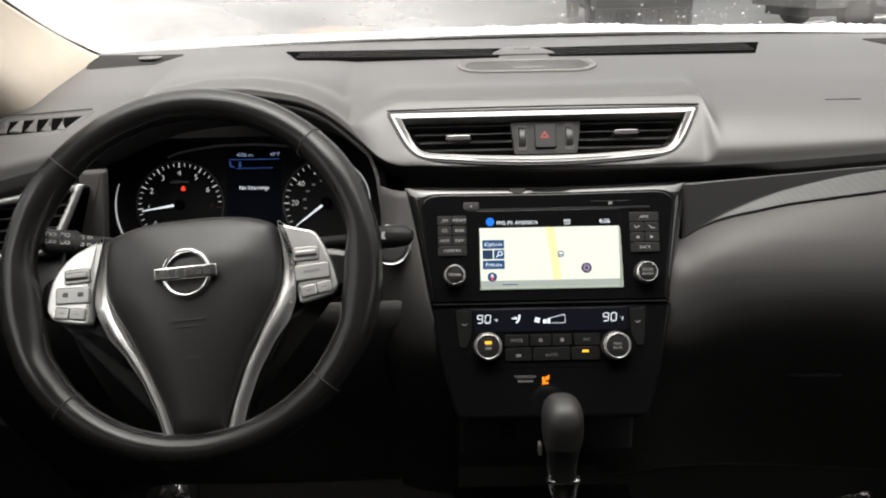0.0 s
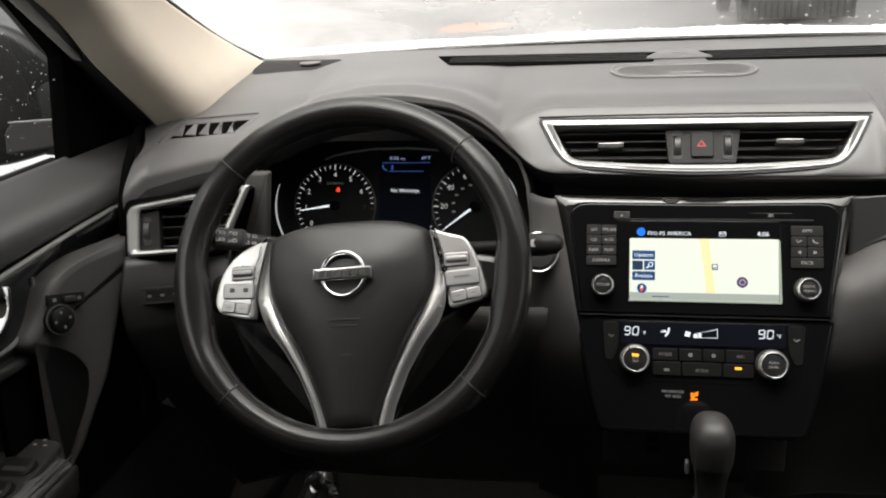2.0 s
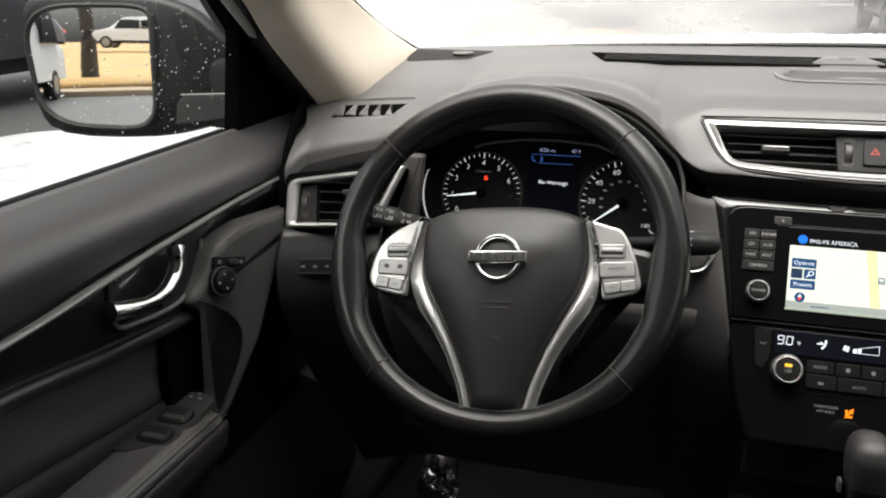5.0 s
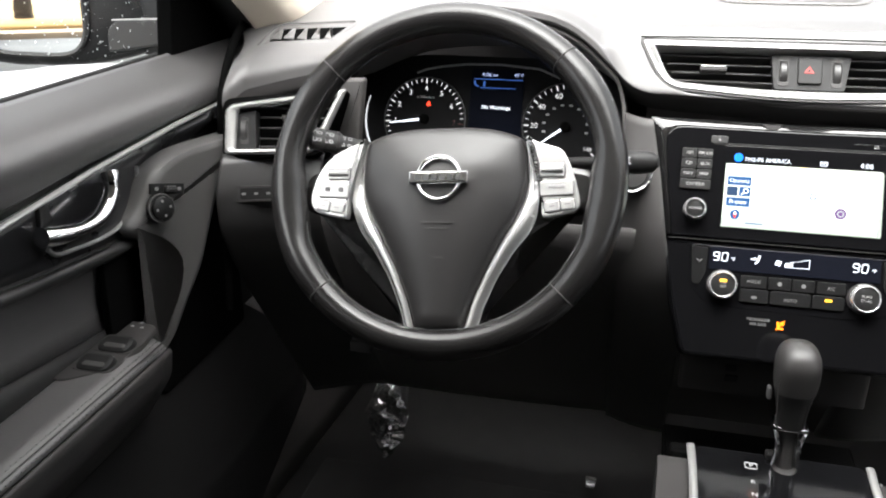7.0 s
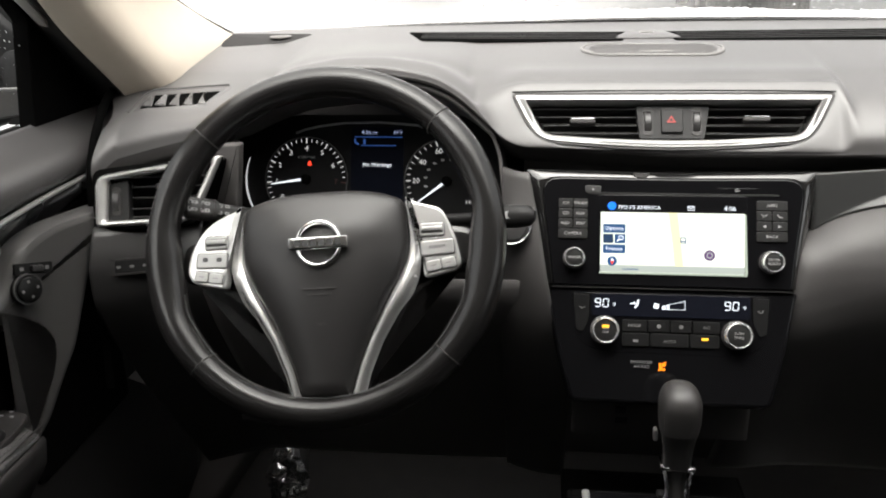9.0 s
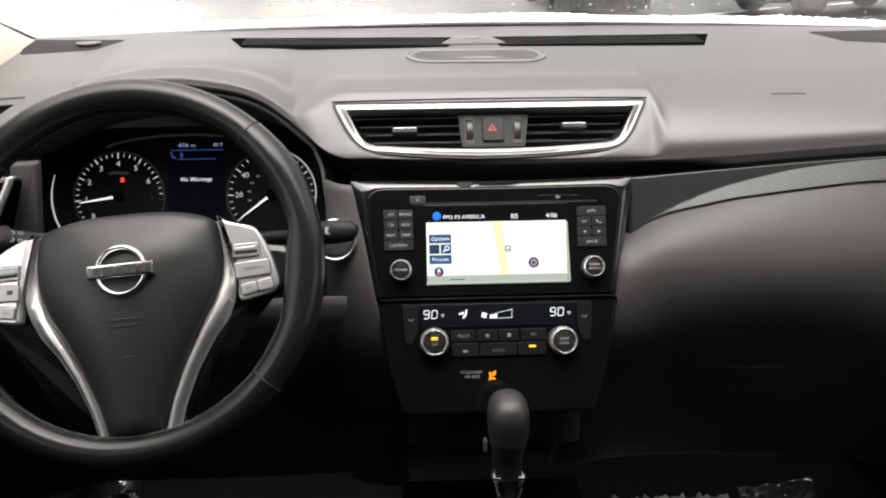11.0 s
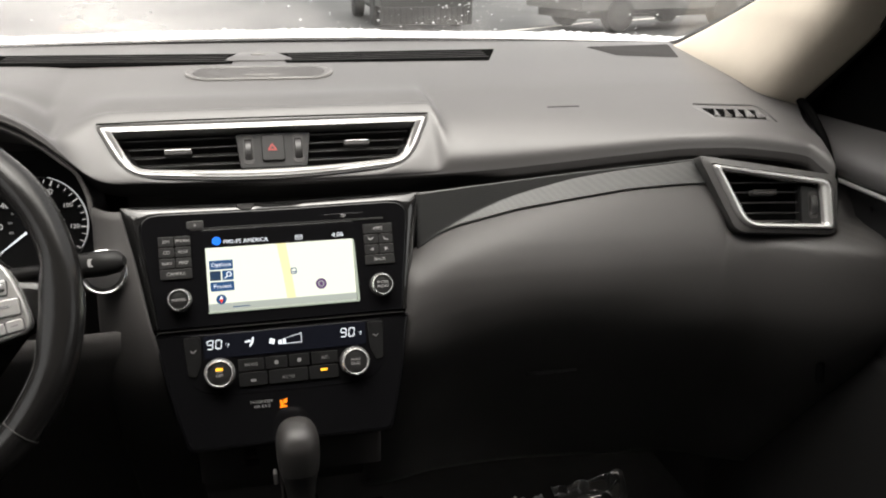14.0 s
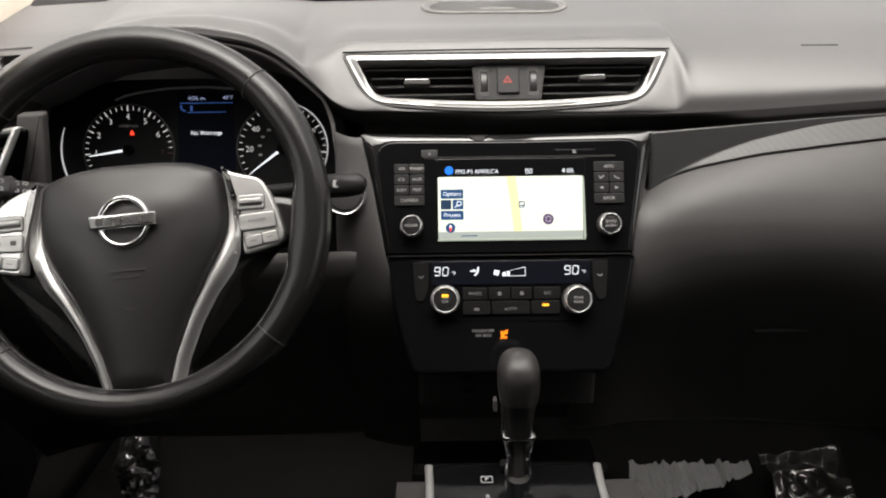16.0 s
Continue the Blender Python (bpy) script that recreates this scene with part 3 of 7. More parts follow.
def vent_frame():
    """The silver frame: its top bar is a ledge that looks up, the lower bar falls inwards."""
    n, prof, vs = len(cv_out), [(0, -0.006), (0, 0.0), (0.08, 0.0012), (0.34, 0.0012), (0.42, 0.0018), (0.80, 0.0030), (0.95, 0.0022), (1.0, -0.001), (1.0, -0.012), (0.5, -0.010)], []
    for f, z in prof:
        for o, i in zip(cv_out, cv_in):
            top = step(-0.034, 0.030, o[1])
            tilt = (0.0065 * top - 0.0035 * (1 - top)) * step(0.42, 0.95, f) if z > -0.005 else 0.0
            vs.append((o[0] + (i[0] - o[0]) * f, o[1] + (i[1] - o[1]) * f, z + 0.0015 * (1 - top) * (z > -0.005) + tilt))
    k = len(prof)
    return vs, [[a * n + i, a * n + (i + 1) % n, ((a + 1) % k) * n + (i + 1) % n, ((a + 1) % k) * n + i] for a in range(k) for i in range(n)]


vent = mesh_part("centre_vent", *vent_frame(), SILVER, dash, "satin silver frame round the centre air vents", CV)
# dark band and line laid on as the shade round the frame
mesh_part("shadow_gap", *bezel(inset(cv_out, -0.0035), inset(cv_out, 0.001), [(0, -0.004), (0.2, 0.0012), (1, 0.0012), (1, -0.004)]), DARK, vent, "", CV)
mesh_part("shadow_gap", *tube(smooth_path([(-0.185, 0.0262, 0.0015), (-0.10, 0.0270, 0.0025), (0.0, 0.0272, 0.003), (0.10, 0.0270, 0.0025), (0.185, 0.0262, 0.0015)], 6), 0.0010, 6), SHADEBLACK, vent, "", CV)
mesh_part("vent_box", *plate(inset(cv_out, 0.004), -0.034, -0.030, 0.0005), DARK, vent, "", CV)
for s in (-1, 1):
    for y, h0, h1 in ((8, 36, 160), (-2.5, 37, 153), (-13, 36, 147), (-23, 34, 138)):
        a, b = s * h0 / 1000, s * h1 / 1000
        mesh_part("slat", *moved(box(min(a, b), max(a, b), -0.0008, 0.0008, -0.016, 0.003, 0.0006), pose(0, y / 1000, -0.010, 3)), SLAT, vent, "", CV)
    tabx, taby = (-0.1010, -0.0100) if s < 0 else (0.0970, -0.0070)
    tab = mesh_part("slider_tab", *moved(plate(rect(0, 0, 0.030, 0.0060, 0.0025), -0.006, 0.004, 0.002), Matrix.Translation((tabx, taby, -0.003))), DARK, vent, "black vent slider tab with a bright edge", CV)
    mesh_part("tab_edge", *tube([(tabx - 0.0135, taby + 0.0022, 0.0006), (tabx + 0.0135, taby + 0.0022, 0.0006)], 0.0010, 8), CHROME, tab, "", CV)
hz = mesh_part("hazard_panel", *plate(loop([(-39, 11), (-35, -31), (39, -31), (45, 11)], 0.003), -0.016, -0.004, 0.001), CHARCOAL, vent, "charcoal panel with thumbwheels and hazard switch", CV)
mesh_part("hazard_button", *plate(rect(0.002, -0.0085, 0.025, 0.031, 0.003), -0.004, -0.0005, 0.001), CHARCOAL, hz, "black hazard button with red triangle", CV)
tri = bezel(loop([(-4.6, -12), (6.6, -12), (1, -3)], 0.001, 2), loop([(-1.8, -10.4), (3.8, -10.4), (1, -6)], 0.0005, 2), [(0, -0.0005), (0, 0.0), (1, 0.0), (1, -0.0005)])
mesh_part("red_triangle", *tri, material("hazard_red", (0.30, 0.02, 0.015), 0.5, vary=0.0, emit=0.05), hz, "dim red warning triangle", CV)
for cx in (-0.0255, 0.030):
    mesh_part("wheel_well", *plate(rect(cx, -0.009, 0.012, 0.036, 0.005), -0.004, -0.0034, 0.0002), DARK, hz, "", CV)
    wheel = moved(lathe([(0.0165, -0.0042), (0.0175, -0.003), (0.0175, 0.003), (0.0165, 0.0042)], 40), Matrix.Translation((cx, -0.009, -0.0155)) @ Matrix.Rotation(radians(90), 4, "Y"))
    mesh_part("thumbwheel", *wheel, PLASTIC, hz, "ribbed thumbwheel of the air vent", CV)

# ---- lower dashboard ----
nose = soft_table(((0.55, 1.15), (0.70, 1.05), (0.80, 0.985), (0.86, 0.942), (0.90, 0.913), (0.94, 0.889), (0.97, 0.875), (1.00, 0.867), (1.03, 0.868), (1.06, 0.882), (1.10, 0.915), (1.16, 0.955)), 0.014)


stack_edge = table(((0.876, 0.112), (0.932, 0.128), (0.961, 0.1335), (0.996, 0.141), (1.030, 0.147), (1.067, 0.154), (1.122, 0.167)))


def low_y(x, z):
    """The face of the dashboard under the pad."""
    if x > 0:
        edge = stack_edge(z)
        z = z + (0.018 * step(0.31, 0.14, x) + 0.022 * step(0.225, 0.13, x) + 0.034 * step(0.33, 0.58, x)) * step(1.06, 0.94, z)
        base = nose(z) + 0.03 * step(edge + 0.003, edge - 0.012, x)
    else:
        base = float(np.interp(z, (0.55, 0.70, 0.78, 0.86, 0.93, 0.98, 1.02, 1.06, 1.10, 1.16), (1.14, 1.04, 0.985, 0.935, 0.893, 0.872, 0.873, 0.895, 0.925, 0.960)))
    if x > 0:
        base += 0.075 * step(0.535, 0.575, x) * step(1.044, 1.062, z)
    return base - 0.07 * step(0.56, 0.74, abs(x)) + 0.012 * step(0.40, 0.0, abs(x))


trim_low = soft_table(((0.150, 1.045), (0.163, 1.051), (0.18, 1.063), (0.21, 1.075), (0.278, 1.091), (0.349, 1.101), (0.42, 1.109), (0.494, 1.112), (0.53, 1.112)), 0.008)
trim_top = soft_table(((0.15, 1.115), (0.166, 1.116), (0.246, 1.122), (0.351, 1.130), (0.461, 1.136), (0.532, 1.141)), 0.01)
fold = soft_table(((0.0, 1.0), (0.05, 0.98), (0.14, 0.86), (0.23, 0.68), (0.325, 0.53), (0.51, 0.27), (0.70, 0.14), (1.0, 0.10)), 0.03)


def trim_face(u, v):
    """An upper face that leans over, and a lower one that looks up."""
    x = 0.160 + 0.372 * u
    top, low = trim_top(x), trim_low(x)
    z = top + (low - top) * v
    h, f = top - low, fold(u)
    y = 0.938 - 0.16 * h * min(v, f) - 0.80 * h * max(0.0, v - f)
    return x, y, z


def low_panel(name, x0, x1, top, bottom, mt, label):
    fn = lambda u, v: (lambda x: (lambda z: (x, low_y(x, z), z))(top(x) + (bottom - top(x)) * v))(x0 + (x1 - x0) * u)
    return mesh_part(name, *sheet(fn, 40, 36), mt, dash, label, solid=0.004, sharp=60)


low_panel("side_panel", -0.672, -0.555, lambda x: 1.064, 0.60, PLASTIC, "black lower dash end beside the driver's door")
low_panel("knee_panel", -0.555, -0.150, lambda x: 1.000, 0.60, KNEE, "black knee panel under the steering column")


def passenger_face(u, v):
    x = 0.110 + 0.625 * u
    top = trim_low(x) - 0.002 if x < 0.535 else lip_z(x) - 0.003
    z = top + (0.62 - top) * v ** 1.3
    y = low_y(x, z)
    if x < 0.535:
        edge = trim_face(max(0.0, (x - 0.16) / 0.372), 1.0)[1] + 0.002
        y += (edge - low_y(x, top)) * math.exp(-(top - z) / 0.012) * step(0.535, 0.50, x)
    return x, y, z


mesh_part("side_panel", *sheet(passenger_face, 80, 70), PADLOW, dash, "black padded passenger dash face", solid=0.004, sharp=60)

# instrument hood: the tunnel between the pad's arch and the cluster
arch = [(-0.578, 1.02), (-0.577, 1.10), (-0.568, 1.150)] + [(x, lip_z(x) - 0.006) for x in np.linspace(-0.548, -0.205, 24)] + [(-0.196, 1.13), (-0.190, 1.08), (-0.188, 1.02)]
ac = Vector((-0.373, 1.07))


def tunnel(u, v):
    i = u * (len(arch) - 1)
    a, b = arch[int(i)], arch[min(len(arch) - 1, int(i) + 1)]
    t = i - int(i)
    x, z = a[0] + (b[0] - a[0]) * t, a[1] + (b[1] - a[1]) * t
    k = v ** 0.8
    bx, bz = ac.x + (x - ac.x) * 0.985, ac.y + (z - ac.y) * 0.62 + 0.008
    y0 = 0.956 if z > 1.14 else 0.956 - 0.25 * (1.14 - z)
    yb = 1.045 + 0.36 * (bz - 1.074)
    return x + (bx - x) * k, y0 + (yb - y0) * v, z + (bz - z) * k


mesh_part("instrument_hood", *sheet(tunnel, 90, 10), KNEE, dash, "deep black hood over the instruments", solid=0.004)

hood_side = [(-0.541, 1.146), (-0.557, 1.066), (-0.562, 1.02), (-0.527, 1.02), (-0.523, 1.066), (-0.512, 1.147)]
mesh_part("hood_side", *moved(plate(fillet(hood_side, 0.004), -0.010, 0.004, 0.003), Matrix(((1, 0, 0, 0), (0, 0, -1, 0.934), (0, 1, 0, 0), (0, 0, 0, 1)))), KNEE, dash, "soft grey cheek beside the instruments")

# ---- instrument cluster ----
CL = pose(-0.373, 1.04, 1.074, 70.2)
cluster = thing("instrument_cluster", (-0.373, 1.04, 1.0), "lit black instrument cluster with two dials", "instrument cluster")
face = mesh_part("face", *plate(fillet([(-0.205, -0.055), (0.205, -0.055), (0.200, 0.055), (0.120, 0.088), (-0.120, 0.088), (-0.200, 0.055)], 0.03, 6), -0.012, -0.003, 0.001), material("dial_black", (0.007, 0.007, 0.0075), 0.6, vary=0.1, spec=0.12), cluster, "black dial face", CL)
rim_pts = [(-0.108, 0.062, 0), (-0.096, 0.067, 0), (-0.075, 0.0715, 0), (-0.040, 0.076, 0), (0.007, 0.077, 0), (0.060, 0.073, 0), (0.092, 0.060, 0)]
mesh_part("chrome_ring", *tube(rim_pts, 0.0015, 8), SILVERKEY, cluster, "thin silver line round the dials", CL)


LITRING = material("lit_dial_ring", (0.80, 0.82, 0.85), 0.4, vary=0.0, emit=0.2)
for cx, cr, a0, a1 in ((-0.094, 0.0835, 230, 160), (0.099, 0.0570, 74, -32)):
    arc = [(cx + cr * math.cos(radians(a0 + (a1 - a0) * k / 24)), cr * math.sin(radians(a0 + (a1 - a0) * k / 24)), 0.0005) for k in range(25)]
    mesh_part("lit_ring", *tube(arc, [0.0005 + (0.0008 if cx < 0 else 0.0004) * math.sin(math.pi * k / 24) for k in range(25)], 8), LITRING, cluster, "softly lit white arc beside the dial", CL)


def dial(name, cx, cy, marks, minor, hand, label):
    d = mesh_part(name, *bezel(circle(cx, cy, 0.058, 64), circle(cx, cy, 0.0565, 64), [(0, -0.003), (0, -0.001), (1, -0.001), (1, -0.003)]), PLASTIC, cluster, label, CL)
    for a, words in marks:
        c, s = math.cos(radians(a)), math.sin(radians(a))
        m = pose(cx + 0.0520 * c, cy + 0.0520 * s, -0.0026, 0, 0, a)
        mesh_part("tick", *moved(plate(rect(0, 0, 0.007, 0.0016, 0.0003, 1), 0, 0.0006, 0.0001), m), WHITEINK if words != "7" else REDINK, d, "", CL)
        if words:
            lettering("number", words, (cx + 0.0415 * c, cy + 0.0415 * s, -0.0028), 0.0074 if len(words) < 3 else 0.0056, WHITEINK if words != "7" else REDINK, d, CL)
    for a in minor:
        m = pose(cx + 0.0525 * math.cos(radians(a)), cy + 0.0525 * math.sin(radians(a)), -0.0026, 0, 0, a)
        mesh_part("tick", *moved(plate(rect(0, 0, 0.0045, 0.0009, 0.0002, 1), 0, 0.0006, 0.0001), m), WHITEINK, d, "", CL)
    m = pose(cx, cy, 0, 0, 0, hand)
    mesh_part("needle", *moved(plate(fillet([(0.006, -0.0016), (0.049, -0.0005), (0.049, 0.0005), (0.006, 0.0016)], 0.0002, 1), 0.0012, 0.0024, 0.0003), m), LCDWHITE, d, "white pointer", CL)
    mesh_part("hub", *moved(lathe([(0.0065, -0.0028), (0.0065, 0.0025), (0.005, 0.0035)], 24), pose(cx, cy, 0)), SHADEBLACK, d, "", CL)
    return d


tach = dial("rev_counter", -0.094, 0.0, [(217 - 31.7 * k, str(k)) for k in range(8)], [217 - 31.7 * (k + j / 4) for k in range(7) for j in (1, 2, 3)], 189, "rev counter dial, pointer near one thousand")
lettering("unit", "x1000r/min", (-0.094, 0.030, -0.0028), 0.0038, DIMINK, tach, CL)
bell = plate(loop([(-92.5, 18.5), (-86.5, 18.5), (-87.2, 21), (-88.4, 24.5), (-90.6, 24.5), (-91.8, 21)], 0.001, 2), -0.0028, -0.0022, 0.0001)
mesh_part("belt_lamp", *bell, REDLAMP, tach, "red seat-belt warning lamp", CL)
speedo = dial("speedometer", 0.099, -0.001, [(217 - 37 * k, str(20 * k) if k else "") for k in range(8)], [217 - 37 * (k + j / 4) for k in range(7) for j in (1, 2, 3)], 217, "speedometer dial, pointer at rest")
for k in range(1, 11):
    a = radians(217 - 37 / 32.2 * 20 * k)
    mesh_part("inner_tick", *plate(rect(0.099 + 0.029 * math.cos(a), -0.001 + 0.029 * math.sin(a), 0.0046, 0.0026, 0.0004, 1), -0.0028, -0.0022, 0.0001), DIMINK, speedo, "", CL)
info = mesh_part("info_display", *plate(rect(0.004, 0.012, 0.072, 0.118, 0.003), -0.0030, -0.0024, 0.0001), material("dim_lcd", (0.003, 0.004, 0.009), 0.4, vary=0.0, emit=0.008, spec=0.05), cluster, "dark trip display between the dials", CL)
lettering("clock", "4:06", (-0.0115, 0.0635, -0.0023), 0.0056, LCDDIM, info, CL)
lettering("clock_suffix", "PM", (0.0005, 0.0625, -0.0023), 0.0036, LCDDIM, info, CL)
lettering("temperature", "49\u00b0F", (0.032, 0.0635, -0.0023), 0.0050, LCDDIM, info, CL)
mesh_part("blue_rule", *plate(rect(0.005, 0.0575, 0.066, 0.0010, 0.0003, 1), -0.0024, -0.0021, 0.00005), LCDBLUE, info, "", CL)
mesh_part("blue_rule", *plate(rect(0.005, 0.046, 0.048, 0.0010, 0.0003, 1), -0.0024, -0.0021, 0.00005), LCDBLUE, info, "", CL)
mesh_part("blue_rule", *plate(rect(0.005, -0.036, 0.066, 0.0012, 0.0003, 1), -0.0024, -0.0021, 0.00005), LCDBLUE, info, "", CL)
mesh_part("phone_icon", *tube([(-0.027, 0.055, -0.0022), (-0.0265, 0.050, -0.0022), (-0.022, 0.0475, -0.0022)], 0.0011, 6), LCDBLUE, info, "", CL)
mesh_part("status_icon", *plate(rect(-0.014, 0.051, 0.003, 0.007, 0.001, 2), -0.0024, -0.0021, 0.00005), LCDBLUE, info, "", CL)
lettering("message", "No Warnings", (0.004, 0.020, -0.0023), 0.0052, LCDWHITE, info, CL)

# ---- steering wheel ----
WH = pose(-0.373, 0.777, 1.079, 60) @ Matrix.Rotation(radians(4.8), 4, "Z")
wheel = thing("steering_wheel", WH.translation, "black leather steering wheel with satin silver spokes", "steering wheel")
R0, TH = 0.1765, 0.0162


def rim_at(a, b):
    """A point on the rim; it swells at the grips."""
    g = 1 + 0.10 * (math.exp(-((abs(((a + math.pi) % (2 * math.pi)) - math.pi) - 2.6) / 0.18) ** 2) + math.exp(-((abs(((a + math.pi) % (2 * math.pi)) - math.pi) - 0.54) / 0.18) ** 2))
    side = min(abs(((a - c + math.pi) % (2 * math.pi)) - math.pi) for c in (-0.14, math.pi + 0.14))
    r = R0 + (TH * g + 0.007 * math.exp(-(side / 0.24) ** 4) * (math.cos(b) < 0)) * math.cos(b)
    return r * math.cos(a), r * math.sin(a), TH * 1.12 * g * math.sin(b)


n, k = 128, 20
rv = [rim_at(2 * math.pi * i / n, 2 * math.pi * j / k) for i in range(n) for j in range(k)]
rf = [[i * k + j, ((i + 1) % n) * k + j, ((i + 1) % n) * k + (j + 1) % k, i * k + (j + 1) % k] for i in range(n) for j in range(k)]
rim = mesh_part("rim", rv, rf, LEATHER, wheel, "stitched black leather rim", WH)
for deg in (44, 136, 224, 316):
    a = radians(deg)
    ring = [Vector(rim_at(a, 2 * math.pi * j / 24)) for j in range(24)]
    c = Vector((R0 * math.cos(a), R0 * math.sin(a), 0))
    mesh_part("seam", *tube([c + (p - c) * 1.012 for p in ring], 0.0007, 6, closed=True, up=(-math.sin(a), math.cos(a), 0)), DARK, rim, "", WH)
st = []
for i in range(150):
    a = radians(198 + i * 0.96)
    p, q = Vector(rim_at(a, math.pi * 0.90)), Vector(rim_at(a + 0.012, math.pi * 0.94))
    st.append(tube([p * 0.999 + Vector((0, 0, 0.0004)), q * 0.999 + Vector((0, 0, 0.0004))], 0.0005, 4))
tagged(mesh_part("stitching", *join(*st), STITCH, rim, "grey stitching inside the rim", WH), kind="stuff")

# hub: padded airbag cover
half = [(0, 56), (28, 55.5), (54, 52.5), (72, 47.5), (83, 42), (87, 32), (88.5, 12), (88.5, -4), (85.5, -22), (77, -43), (66, -63), (50, -94), (34, -131), (26, -158), (24, -164), (0, -166)]
pad_out = [(p.x, p.y) for p in smooth_path([(x / 1000, y / 1000, 0) for x, y in mirror(half[::-1])] + [(0, -0.166, 0)], 4)][:-1]


half_wide = soft_table(((-0.164, 0.025), (-0.131, 0.034), (-0.094, 0.050), (-0.063, 0.066), (-0.022, 0.0855), (0.012, 0.0885), (0.056, 0.088)), 0.006)


def cushion_z(x, y):
    """Height of the airbag cover's face over its edge."""
    across = min(1.0, abs(x) / half_wide(y))
    return 0.0200 * (1 - across ** 2.6) * step(0.072, 0.0, y) * (1 - 0.5 * step(-0.03, -0.17, y))


def dome(outline, z0, z1, edge, cx=0.0, cy=-0.03):
    """A cushion: walls, a rolled edge and a gently domed face."""
    n, vs, fs = len(outline), [], []
    levels = [(0.0, z0), (0.0, z1 - edge), (0.012, z1 - edge * 0.45), (0.035, z1 - edge * 0.1), (0.08, z1), (0.16, z1), (0.26, z1), (0.38, z1), (0.50, z1), (0.63, z1), (0.76, z1), (0.89, z1)]
    for f, z in levels:
        vs += [(x + (cx - x) * f, y + (cy - y) * f, z + cushion_z(x + (cx - x) * f, y + (cy - y) * f) * step(0.0, 0.08, f)) for x, y in outline]
    for k in range(len(levels) - 1):
        fs += [[k * n + i, k * n + (i + 1) % n, (k + 1) * n + (i + 1) % n, (k + 1) * n + i] for i in range(n)]
    vs.append((cx, cy, z1 + cushion_z(cx, cy)))
    fs += [[(len(levels) - 1) * n + i, (len(levels) - 1) * n + (i + 1) % n, len(vs) - 1] for i in range(n)]
    return vs, fs


cover = mesh_part("airbag_cover", *dome(pad_out, -0.03, -0.001, 0.008), material("airbag_cover_black", (0.017, 0.0162, 0.0162), 0.40, grain=0.6, size=900), wheel, "black padded airbag cover", WH, sharp=50)
mesh_part("hub_shell", *lathe([(0.03, -0.085), (0.075, -0.07), (0.085, -0.03), (0.06, -0.01)], 32), PLASTIC, wheel, "", WH @ pose(0, -0.055, 0))
mesh_part("airbag_mark", *join(plate(rect(0, -0.051, 0.034, 0.0016, 0.0005, 1), -0.006 + cushion_z(0, -0.051), -0.0002 + cushion_z(0, -0.051), 0.0001), plate(rect(0, -0.057, 0.026, 0.0016, 0.0005, 1), -0.006 + cushion_z(0, -0.057), -0.0004 + cushion_z(0, -0.057), 0.0001)), DARK, cover, "faint embossed airbag writing bars", WH)
mesh_part("airbag_mark", *plate(rect(0.002, -0.087, 0.010, 0.0016, 0.0005, 1), -0.006 + cushion_z(0, -0.087), -0.0004 + cushion_z(0, -0.087), 0.0001), DARK, cover, "", WH)
